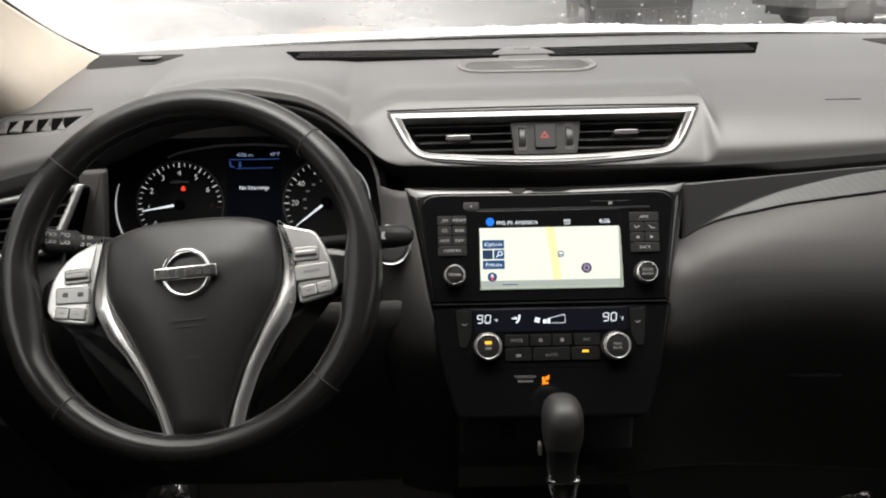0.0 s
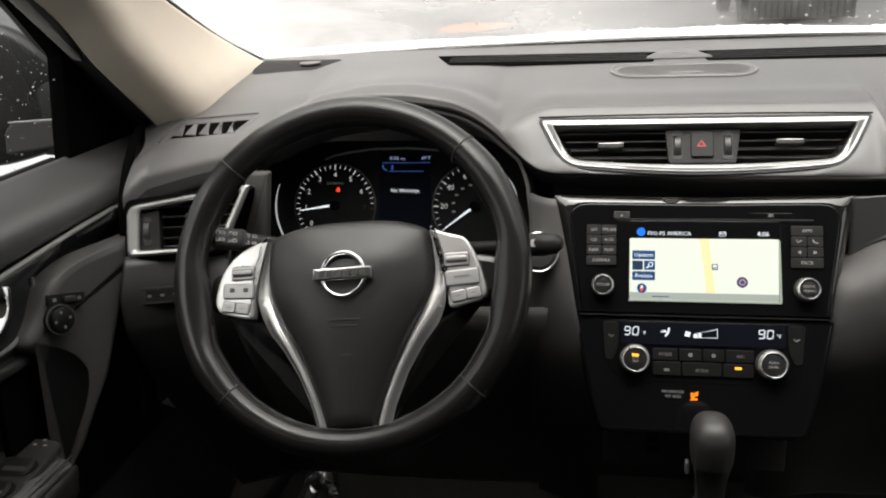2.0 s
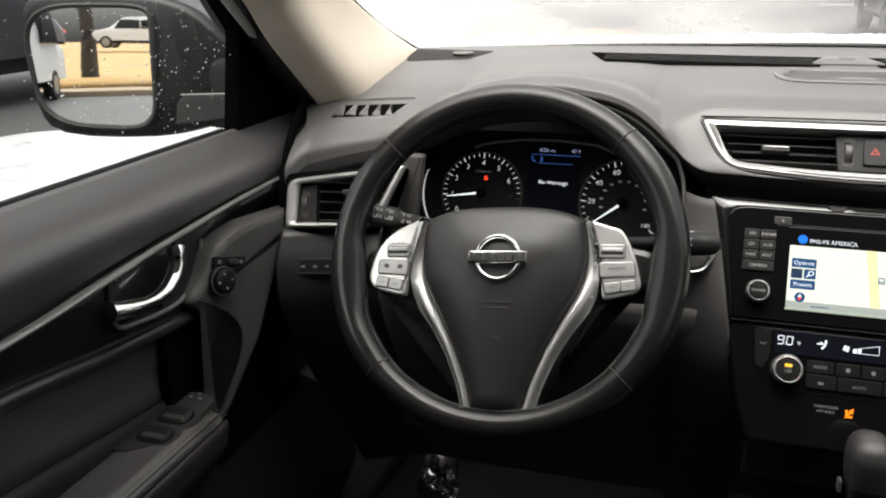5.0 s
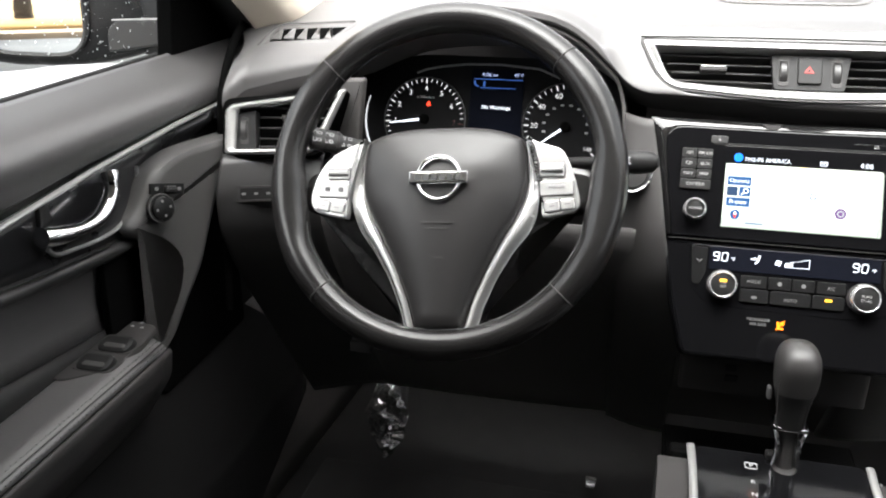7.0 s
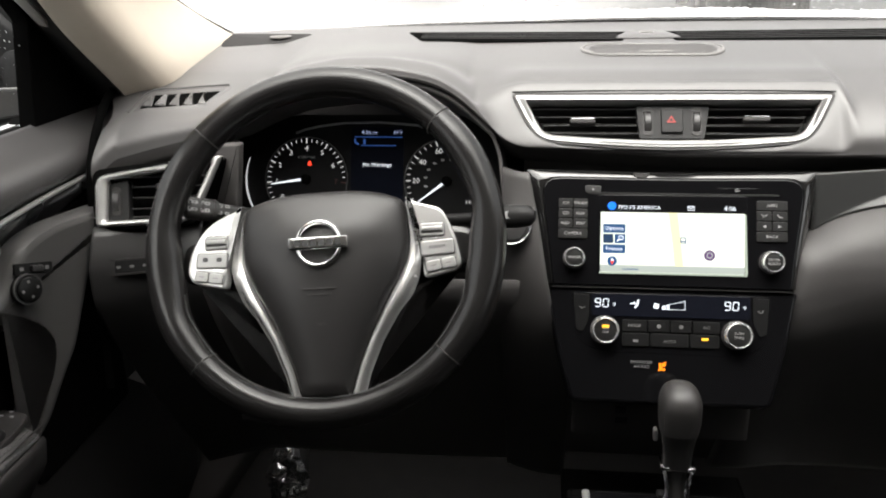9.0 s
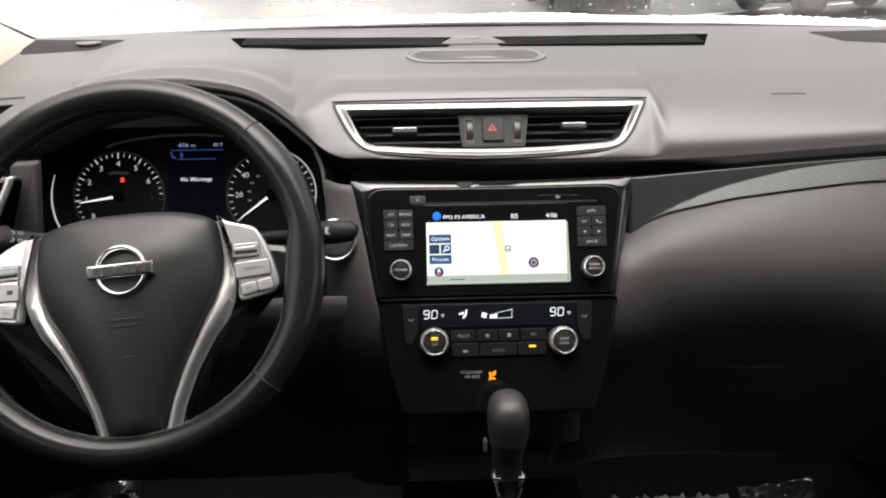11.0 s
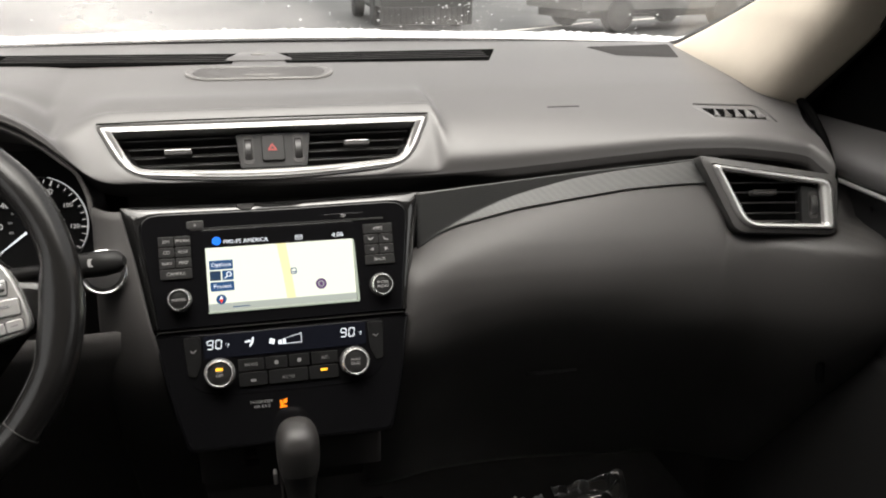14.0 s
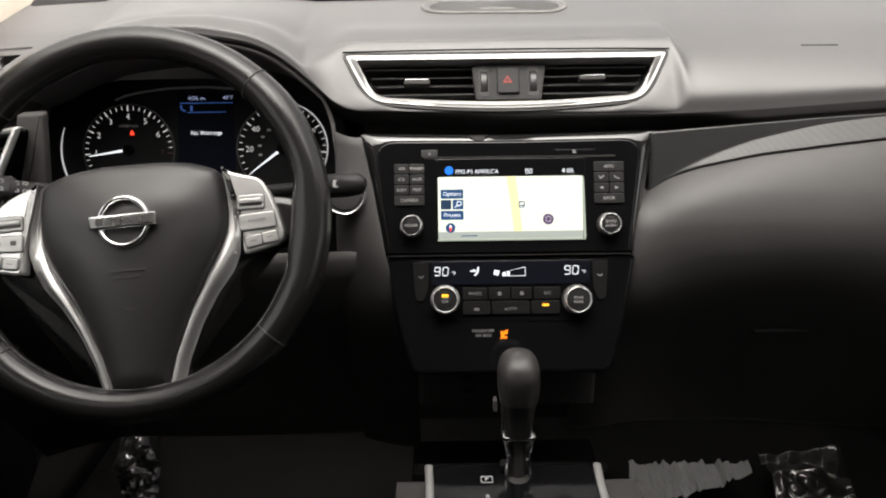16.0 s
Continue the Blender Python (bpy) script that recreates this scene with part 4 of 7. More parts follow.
# spokes: a leg that follows the airbag cover, and a key pod outside it
for s in (-1, 1):
    inner = ((0, 86, 41), (0.10, 88.5, 22), (0.22, 89.5, 0), (0.32, 87, -20), (0.42, 79, -40), (0.55, 66, -64), (0.72, 48, -98), (0.87, 34, -132), (1.0, 25, -164))
    outer = ((0, 88, 42), (0.10, 94, 24), (0.22, 99.5, 0), (0.32, 102, -22), (0.42, 99.5, -40), (0.50, 92, -57), (0.60, 76, -77), (0.74, 59, -105), (0.88, 45, -138), (1.0, 38, -164))
    curve = [[soft_table([(t, v[k] / 1000) for t, *v in side], 0.010) for k in (0, 1)] for side in (inner, outer)]

    def leg_face(t, w):
        """A rounded ridge: it looks inwards along the cover and rolls away outside."""
        x, y = [(1 - w) * curve[0][k](t) + w * curve[1][k](t) for k in (0, 1)]
        deep = 0.009 * step(0.55, 0.20, t)
        return s * x, y, -0.003 - deep - 0.004 * step(0.25, 0.0, w) - 0.0120 * step(0.40, 1.0, w) * step(0.30, 0.50, t) + 0.004 * step(0.5, 1.0, w) * step(0.45, 0.2, t)
    spoke = mesh_part("spoke", *sheet(leg_face, 90, 18), SPOKE, wheel, "satin silver spoke beside the airbag cover", WH, sharp=60, solid=0.006, front=(-0.2, -0.3, 1.4))
    back = [(s * x / 1000, y / 1000) for x, y in ((80, 24), (130, 16), (160, 10), (164, -28), (146, -36), (108, -38), (60, -108), (44, -160), (26, -160), (60, -60))]
    mesh_part("spoke_back", *plate(fillet(back if area(back) > 0 else back[::-1], 0.012), -0.034, -0.016, 0.008), LEATHER, wheel, "", WH)
    edge = ((88, 43), (100, 37.5), (112, 33.5), (124, 29.5), (131, 20), (138, 2), (142.5, -16), (144, -29), (138, -37)) if s > 0 else ((86, 43), (101, 38), (117, 30.5), (130, 21), (140, 8), (146, -7), (148.5, -23), (144, -33), (138, -37))
    out = [(p.x * s, p.y) for p in smooth_path([(x / 1000, y / 1000, 0) for x, y in edge], 4)]
    out += [(p.x * s, p.y) for p in smooth_path([(x / 1000, y / 1000, 0) for x, y in ((124, -40.5), (109, -43), (105.5, -38), (104.5, -22), (102, 0), (97, 22), (92, 38))], 4)]
    out = out if area(out) > 0 else out[::-1]

    def sway(shape):
        """Bends a flat piece of the pod back towards the rim."""
        return [(x, y, z - 0.30 * max(0.0, abs(x) - 0.118) ** 1.35) for x, y, z in shape[0]], shape[1]
    pod = mesh_part("key_pod", *sway(plate(out, -0.020, -0.0005, 0.0025)), SPOKE, spoke, "satin silver pod with control keys", WH, sharp=50)
    for cx, cy, ww, hh, turn in ((115.5, 6.5, 25, 14, 0), (120.5, -12.5, 34, 15.5, 3), (116.0, -31.5, 15.5, 11, 9), (131.5, -29.0, 14.5, 11, 9)):
        place = pose(s * cx / 1000, cy / 1000, 0, 0, 0, s * turn)
        mesh_part("key_gap", *sway(moved(plate(rect(0, 0, (ww + 2) / 1000, (hh + 1.8) / 1000, 0.0032), -0.002, -0.0001, 0.0002), place)), KEYGAP, pod, "", WH)
        key = mesh_part("key", *sway(moved(plate(rect(0, 0, ww / 1000, hh / 1000, 0.0026), -0.002, 0.0016, 0.0012), place)), SILVERKEY, pod, "silver control key", WH)
        if hh == 14:
            mesh_part("rocker_slot", *sway(moved(plate(rect(0, 0, 0.0225, 0.0085, 0.0015), 0.0010, 0.0018, 0.0002), place)), KEYGAP, key, "", WH)
            mesh_part("rocker", *sway(moved(plate(rect(0, 0.0006, 0.0225, 0.0052, 0.0018), 0.0010, 0.0042, 0.0016), place)), SILVERKEY, key, "silver rocker bar", WH)
        elif hh == 15.5 and s < 0:
            for dx in (-0.007, 0.0085):
                mesh_part("key_mark", *sway(moved(plate(rect(dx, 0.001, 0.0055, 0.0045, 0.001, 2), 0.0014, 0.0020, 0.0001), place)), KEYGAP, key, "", WH)
        elif hh == 15.5:
            mesh_part("key_mark", *sway(moved(plate(rect(0, 0.001, 0.017, 0.0022, 0.0005, 1), 0.0014, 0.0019, 0.0001), place)), KEYMARK, key, "", WH)
        else:
            mesh_part("key_mark", *sway(moved(plate(rect(0, 0, 0.006, 0.0013, 0.0004, 1), 0.0014, 0.0019, 0.0001), place)), KEYMARK, key, "", WH)
# plain round badge with a bar across
EM = WH @ pose(0.001, -0.005, 0.0205)
badge = mesh_part("badge", *bezel(circle(0, 0, 0.0252, 56), circle(0, 0, 0.0198, 56), [(0, -0.006), (0, 0.0), (0.1, 0.0018), (0.3, 0.0032), (0.5, 0.0036), (0.7, 0.0032), (0.9, 0.0018), (1, 0.0), (1, -0.006)]), BRIGHT, wheel, "round chrome badge with a plain bar", EM, sharp=60)
mesh_part("badge_bar", *plate(rect(0, 0, 0.0620, 0.0128, 0.001), -0.003, 0.0052, 0.0016), BRIGHT, badge, "plain chrome bar", EM, sharp=60)
FILL = material("dull_badge_fill", (0.10, 0.10, 0.10), 0.35, metal=0.7)
for k in range(6):
    mesh_part("badge_relief", *plate(rect(-0.0212 + 0.0085 * k, 0, 0.0062, 0.0066, 0.0012), 0.0051, 0.0055, 0.0001), FILL, badge, "", EM)

# column shroud, stalks, start button
column = thing("steering_column", (-0.373, 0.9, 1.0), "black plastic steering column shroud", "steering column")
CO = pose(-0.373, 0.778, 1.082, 60)
mesh_part("shroud", *moved(lathe([(0.052, -0.24), (0.056, -0.12), (0.050, -0.075), (0.04, -0.07)], 32), CO @ pose(0, -0.042, 0)), PLASTIC, column, "")
mesh_part("tilt_lever", *box(-0.552, -0.520, 0.93, 0.95, 0.760, 0.776, 0.004), CHARCOAL, column, "grey lever under the column")
turn_stalk = thing("indicator_stalk", (-0.47, 0.86, 1.08), "black indicator stalk with white light symbols", "stalk")
a, b = Vector((-0.435, 0.875, 1.070)), Vector((-0.541, 0.818, 1.102))
mesh_part("lever", *tube([a, a.lerp(b, 0.4), a.lerp(b, 0.68), a.lerp(b, 0.72), a.lerp(b, 0.97), b], [0.008, 0.008, 0.009, 0.0125, 0.0125, 0.009], 18), PLASTIC, turn_stalk)
for t in (0.735, 0.845, 0.955):
    p = a.lerp(b, t)
    mesh_part("ridge", *tube([p - (b - a).normalized() * 0.0012, p + (b - a).normalized() * 0.0012], 0.0131, 18), DARK, turn_stalk)
toward = Vector((0.20, -0.80, 0.56)).normalized()
along = (b - a).normalized()
face_m = Matrix((along, toward.cross(along).normalized(), toward)).transposed().to_4x4()
for t, w, h in ((0.77, 0.005, 0.005), (0.81, 0.003, 0.006), (0.88, 0.006, 0.004), (0.92, 0.004, 0.006), (0.60, 0.005, 0.004), (0.66, 0.004, 0.005)):
    face_m.translation = a.lerp(b, t) + toward * (0.0124 if t > 0.7 else 0.0092)
    for dy in (-0.004, 0.004):
        mesh_part("symbol", *moved(bezel(rect(0, dy, w, h * 0.8, 0.001), rect(0, dy, w * 0.55, h * 0.4, 0.0005), [(0, 0), (0, 0.0007), (1, 0.0007), (1, 0)]), face_m), DIMINK, turn_stalk)
wiper = thing("wiper_stalk", (-0.25, 0.86, 1.06), "black wiper stalk with white print", "stalk")
a, b = Vector((-0.300, 0.880, 1.068)), Vector((-0.153, 0.846, 1.090))
mesh_part("lever", *tube([a, a.lerp(b, 0.5), a.lerp(b, 0.62), a.lerp(b, 0.70), a.lerp(b, 0.86), a.lerp(b, 0.96), b], [0.007, 0.007, 0.009, 0.0125, 0.0130, 0.0110, 0.005], 20), CHARCOAL, wiper)
for t in (0.70, 0.80):
    p = a.lerp(b, t)
    mesh_part("symbol", *moved(plate(rect(0, 0, 0.008, 0.008, 0.002), 0, 0.0006, 0.0001), Matrix.Translation(p + Vector((0, -0.0110, 0.0056))) @ pose(0, 0, 0, 62)), DIMINK, wiper)
SB = pose(-0.181, 0.888, 1.064, 66, 0, 6)
start = thing("start_button", SB.translation, "round engine start button with chrome ring", "button")
mesh_part("ring", *lathe([(0.0195, -0.012), (0.0240, -0.012), (0.0240, 0.001), (0.0236, 0.0022), (0.0228, 0.0030), (0.0218, 0.0030), (0.0208, 0.0020), (0.0195, 0.0)], 40), CHROME, start, "chrome ring", SB, sharp=70)
mesh_part("cap", *lathe([(0.0195, -0.010), (0.0195, 0.000), (0.017, 0.002)], 36), PLASTIC, start, "", SB)

# ---- side vents ----
def vent_pose(s):
    n = Vector((-s * 0.176, -1, 0.45)).normalized()
    x = Vector((1, -s * 0.176, 0))
    x = (x - n * x.dot(n)).normalized()
    y = n.cross(x)
    m = Matrix((x, y, n)).transposed().to_4x4()
    m.translation = (s * 0.6, 0.8824, 1.1)
    return m


for s in (-1, 1):
    m = vent_pose(s)
    fl = lambda pts: [(s * x / 1000, y / 1000) for x, y in (pts if s > 0 else pts[::-1])]
    outer = fillet(fl([(-78, 42), (-43, -38), (74, -41), (74, 21)]), [0.005, 0.022, 0.007, 0.014] if s > 0 else [0.014, 0.007, 0.022, 0.005], 5)
    inner = fillet(fl([(-65, 34), (-33, -30.5), (61, -33), (59, 15.5)]), [0.004, 0.014, 0.004, 0.004] if s > 0 else [0.004, 0.004, 0.014, 0.004], 5)
    sv = mesh_part("side_vent", *bezel(outer, inner, [(0, -0.012), (0, 0.002), (0.15, 0.0055), (0.40, 0.0080), (0.65, 0.0078), (0.9, 0.0050), (1, 0.001), (1, -0.012)]), SPOKE, dash, "satin silver frame of the outer air vent", m)
    pod = fillet(fl([(-96, 55), (-50, -43), (78, -47), (83, 28)] if s > 0 else [(-79, 43), (-45, -40), (76, -46), (78, 30)]), 0.012, 5)
    # the driver's pod is blackened as if in shade; the passenger's stays grey
    mesh_part("vent_pod", *bezel(pod, outer, [(0, -0.05), (0, -0.006), (0.15, 0.001), (0.9, 0.003), (1, 0.0), (1, -0.05)]), SOFT if s > 0 else SHADEBLACK, sv, "", m)
    # vent depth shaded by colour
    mesh_part("vent_box", *plate(outer, -0.030, -0.022, 0.001), SHADEBLACK, sv, "", m)
    mesh_part("thumbwheel_plate", *plate(fillet(fl([(37, 16), (36, -32), (61, -33), (62, 11)]), 0.002), -0.02, -0.004, 0.001), CHARCOAL, sv, "", m)
    mesh_part("thumbwheel_well", *plate(rect(s * 0.051, -0.009, 0.011, 0.034, 0.005), -0.004, -0.0034, 0.0002), DARK, sv, "", m)
    tw = moved(lathe([(0.0155, -0.004), (0.0165, -0.003), (0.0165, 0.003), (0.0155, 0.004)], 36), Matrix.Translation((s * 0.051, -0.009, -0.0145)) @ Matrix.Rotation(radians(90), 4, "Y"))
    mesh_part("thumbwheel", *tw, PLASTIC, sv, "ribbed vent thumbwheel", m)
    for y, a in ((22, -56), (10, -50), (-3, -44), (-16, -37), (-26, -31)):
        x0, x1 = sorted((s * a / 1000, s * 0.034))
        mesh_part("slat", *moved(box(x0, x1, -0.0007, 0.0007, -0.004, 0.003, 0.0005), pose(0, y / 1000 - 0.002, -0.010, 3)), SLAT, sv, "", m)
    tab = mesh_part("slider_tab", *moved(plate(rect(0, 0, 0.032, 0.006, 0.0028), -0.006, 0.004, 0.002), Matrix.Translation((s * -0.012, 0.0065, -0.003))), DARK, sv, "black vent slider tab with a bright edge", m)
    mesh_part("tab_edge", *tube([(s * -0.012 - 0.0145, 0.0088, 0.0006), (s * -0.012 + 0.0145, 0.0088, 0.0006)], 0.0011, 8), CHROME, tab, "", m)

# ---- passenger trim strip and glovebox ----
WEAVE = bpy.data.materials.new("carbon_weave_gloss")
WEAVE.use_nodes = True
nt = WEAVE.node_tree
b = nt.nodes["Principled BSDF"]
co = nt.nodes.new("ShaderNodeTexCoord")
ck = nt.nodes.new("ShaderNodeTexChecker")
ck.inputs["Scale"].default_value = 640
ck.inputs["Color1"].default_value, ck.inputs["Color2"].default_value = (0.026, 0.0265, 0.0265, 1), (0.042, 0.043, 0.042, 1)
rot = nt.nodes.new("ShaderNodeMapping")
rot.inputs["Rotation"].default_value = (0.2, 0.1, 0.6)
nt.links.new(co.outputs["Object"], rot.inputs["Vector"])
nt.links.new(rot.outputs["Vector"], ck.inputs["Vector"])
nt.links.new(ck.outputs["Color"], b.inputs["Base Color"])
b.inputs["Roughness"].default_value = 0.36
b.inputs["Specular IOR Level"].default_value = 0.35
b.inputs["Coat Weight"].default_value, b.inputs["Coat Roughness"].default_value = 0.35, 0.25


mesh_part("trim_strip", *sheet(trim_face, 60, 24), WEAVE, dash, "glossy woven carbon-look trim strip with grey sheen", solid=0.004)
mesh_part("trim_gap", *tube([(0.158 + 0.372 * i / 40, trim_face(i / 40, 1.0)[1] + 0.0015, trim_low(0.160 + 0.372 * i / 40) - 0.001) for i in range(41)], 0.0016, 6), DARK, dash, "")
glove = thing("glovebox", (0.4, 0.9, 0.85), "black glovebox lid with a slim latch", "glovebox")


def lid(u, v):
    x = 0.205 + 0.44 * u
    z = 0.918 - 0.168 * v
    return x, low_y(x, z) - 0.0008, z


mesh_part("lid", *sheet(lid, 40, 30), material("glovebox_black", (0.044, 0.0422, 0.0416), 0.5, grain=0.35, size=1400, vary=0.1, blotch=14, spec=0.35), glove, "", solid=0.003)
mesh_part("latch", *moved(plate(rect(0, 0, 0.070, 0.006, 0.002), 0, 0.005, 0.002), Matrix.Translation((0.342, low_y(0.342, 0.862) - 0.006, 0.862)) @ pose(0, 0, 0, 60)), DARK, glove, "slim black latch handle")

# ---- centre stack ----
ST = pose(0, 0.8865, 1.026, 65)
stack = thing("centre_stack", (0, 0.9, 0.9), "glossy black centre console face", "console")
SMOKE = material("smoky_gloss_trim", (0.010, 0.010, 0.010), 0.07, vary=0.05, spec=0.7, coat=0.8)
surround_out = loop([(-167, 106), (-154, 45), (-147, 4), (-141, -33), (-133.5, -72), (-128, -104), (-112, -165), (112, -165), (128, -104), (133.5, -72), (141, -33), (147, 4), (154, 45), (167, 106), (0, 102.5)], 0.008)
mesh_part("surround", *plate(surround_out, -0.045, -0.012, 0.003), GLOSS, stack, "piano-black surround", ST)
band_out = loop([(-165, 105), (-153, 45), (-146, 4), (-140, -33), (140, -33), (146, 4), (153, 45), (165, 105), (0, 102)], [0.003, 0.02, 0.02, 0.003, 0.003, 0.02, 0.02, 0.003, 0.03])
band_in = loop([(-149, 95), (-142, 42), (-137, 8), (-132.5, -31.5), (132.5, -31.5), (137, 8), (142, 42), (149, 95), (0, 93.5)], [0.024, 0.02, 0.02, 0.003, 0.003, 0.02, 0.02, 0.024, 0.03])
band = bezel(band_out, band_in, [(0, -0.020), (0, -0.0095), (0.12, -0.0080), (0.5, -0.0040), (0.9, -0.0012), (1, -0.0014), (1, -0.020)])
band = [(x, y, z if y > -0.0305 else min(z, -0.0095)) for x, y, z in band[0]], band[1]
mesh_part("edge_band", *band, SMOKE, stack, "smoky glossy band catching the sky", ST, sharp=50)
mesh_part("rail_latch", *plate(loop([(-44, 100.5), (-39, 94), (-28, 94), (-23, 100.5)], 0.002), -0.008, -0.001, 0.001), DARK, stack, "", ST)
side_y = soft_table(((0.62, 1.04), (0.70, 0.99), (0.80, 0.93), (0.90, 0.886), (0.95, 0.870), (1.00, 0.869), (1.064, 0.897), (1.13, 0.926)), 0.012)


def column_side(u, v):
    """The smooth face between the steering column and the stack."""
    z = 1.118 - 0.49 * v
    right = 0.004 - stack_edge(z)
    x = -0.191 + (right + 0.191) * u
    return x, side_y(z) + 0.025 * (1 - u) ** 2, z


mesh_part("column_side", *sheet(column_side, 16, 50), PADLOW, dash, "smooth black face beside the steering column", solid=0.004)
head = thing("infotainment_unit", (0, 0.9, 1.0), "infotainment unit with a lit map screen", "car stereo")
mesh_part("fascia", *plate(inset(band_in, 0.0006), -0.008, 0.0, 0.0015), GLOSS, head, "piano-black fascia", ST)
mesh_part("seam_line", *plate(rect(0, -0.0330, 0.266, 0.0011, 0.0003, 1), -0.004, 0.0004, 0.0001), CHARCOAL, head, "", ST)
mesh_part("disc_slot", *plate(rect(0.012, 0.0755, 0.212, 0.0022, 0.0008), -0.002, 0.0006, 0.0002), CHARCOAL, head, "thin disc slot", ST)
mesh_part("eject_key", *plate(rect(-0.088, 0.0805, 0.018, 0.008, 0.0015), -0.002, 0.0012, 0.0005), PLASTIC, head, "", ST)
mesh_part("eject_mark", *plate(loop([(-89.5, 79), (-86.5, 79), (-88, 82)], 0.0002, 1), 0.0011, 0.0014, 0.0001), DIMINK, head, "", ST)
mesh_part("card_slot", *plate(rect(0.073, 0.080, 0.046, 0.0065, 0.0015), -0.002, 0.0006, 0.0003), GLOSS, head, "", ST)
lettering("card_mark", "SD", (0.073, 0.0805, 0.0011), 0.0034, DIMINK, head, ST)
scr = mesh_part("screen", *plate(rect(0.001, 0.028, 0.166, 0.092, 0.003), -0.002, 0.0010, 0.0005), GLOSS, head, "lit map screen", ST)
mesh_part("map", *plate(rect(0.001, 0.0195, 0.160, 0.069, 0.001, 2), 0.0008, 0.0014, 0.0001), MAPBASE, scr, "pale road map", ST)
EDGEGLOW = material("lit_screen_edge", (0.62, 0.72, 0.60), 0.3, vary=0.0, emit=0.20)
mesh_part("screen_edge", *plate(loop([(81, 54), (83, 52), (84.5, -15), (81.5, -15)], 0.0005, 1), 0.0008, 0.0012, 0.0001), EDGEGLOW, scr, "glowing bevel of the screen", ST)
mesh_part("screen_edge", *plate(loop([(-80, -15), (84, -15), (84, -17), (-80, -17)], 0.0005, 1), 0.0008, 0.0012, 0.0001), EDGEGLOW, scr, "", ST)
mesh_part("map_road", *plate(loop([(-3, 54), (7, 54), (11, 20), (14.5, -13), (5, -13), (2, 18)], 0.001, 2), 0.0013, 0.0017, 0.0001), MAPROAD, scr, "", ST)
mesh_part("map_road", *plate(loop([(-11, -7), (-4, -7), (-5, -13), (-11, -13)], 0.001, 2), 0.0013, 0.0017, 0.0001), MAPROAD, scr, "", ST)
mesh_part("map_bar", *plate(rect(0.001, -0.0108, 0.160, 0.0078, 0.0004, 1), 0.0015, 0.0019, 0.0001), MAPBAR, scr, "", ST)
mesh_part("map_scale", *plate(rect(-0.045, -0.0115, 0.018, 0.0010, 0.0003, 1), 0.0019, 0.0021, 0.00005), MAPNAVY, scr, "", ST)
for cy, words in ((0.035, "Options"), (0.0115, "Presets")):
    mesh_part("map_button", *plate(rect(-0.0635, cy, 0.025, 0.0100, 0.001), 0.0014, 0.0020, 0.0001), MAPNAVY, scr, "", ST)
    lettering("button_word", words, (-0.0635, cy, 0.0021), 0.0046, LCDWHITE, scr, ST)
mesh_part("map_button", *plate(rect(-0.0702, 0.0233, 0.0116, 0.0105, 0.001), 0.0014, 0.0020, 0.0001), material("map_dark_tile", (0.02, 0.04, 0.08), 0.2, vary=0.0, emit=0.5), scr, "", ST)
mesh_part("map_button", *plate(rect(-0.0570, 0.0233, 0.0120, 0.0105, 0.001), 0.0014, 0.0020, 0.0001), MAPNAVY, scr, "", ST)
mesh_part("lens_icon", *join(bezel(circle(-0.0558, 0.0243, 0.0029, 20), circle(-0.0558, 0.0243, 0.0019, 20), [(0, 0.002), (0, 0.0024), (1, 0.0024), (1, 0.002)]), tube([(-0.058, 0.0222, 0.0022), (-0.0605, 0.0200, 0.0022)], 0.0006, 6)), LCDWHITE, scr, "", ST)
mesh_part("map_icon", *plate(circle(0.0425, 0.0060, 0.0060, 28), 0.0018, 0.0024, 0.0002), MAPPURPLE, scr, "purple round map icon", ST)
mesh_part("map_icon", *bezel(circle(0.0425, 0.0060, 0.0034, 20), circle(0.0425, 0.0060, 0.0024, 20), [(0, 0.0022), (0, 0.0027), (1, 0.0027), (1, 0.0022)]), MAPBAR, scr, "", ST)
mesh_part("compass", *plate(circle(-0.0655, -0.0025, 0.0054, 28), 0.0018, 0.0024, 0.0002), MAPNAVY, scr, "small compass rose", ST)
mesh_part("compass_tip", *plate(loop([(-67.5, -2.5), (-63.5, -2.5), (-65.5, -7)], 0.0003, 1), 0.0023, 0.0028, 0.0001), REDLAMP, scr, "", ST)
mesh_part("compass_tip", *plate(loop([(-67.5, -2.3), (-65.5, 1.5), (-63.5, -2.3)], 0.0003, 1), 0.0023, 0.0028, 0.0001), LCDWHITE, scr, "", ST)
mesh_part("car_icon", *join(bezel(rect(0.0135, 0.0225, 0.0066, 0.0068, 0.001, 2), rect(0.0135, 0.0225, 0.0048, 0.0050, 0.0008, 2), [(0, 0.0016), (0, 0.0021), (1, 0.0021), (1, 0.0016)]), plate(rect(0.0135, 0.0215, 0.0050, 0.0010, 0.0002, 1), 0.0016, 0.0021, 0.0001)), MAPNAVY, scr, "", ST)
mesh_part("radio_icon", *plate(circle(-0.0665, 0.0612, 0.0048, 24), 0.0010, 0.0016, 0.0001), material("radio_blue", (0.01, 0.13, 0.62), 0.2, vary=0.0, emit=0.7), scr, "blue radio icon", ST)
lettering("station", "FM2-P5 AMERICA", (-0.0595, 0.0595, 0.0012), 0.0046, LCDWHITE, scr, ST, align="LEFT")
lettering("clock", "4:06", (0.065, 0.0595, 0.0012), 0.0056, LCDWHITE, scr, ST)
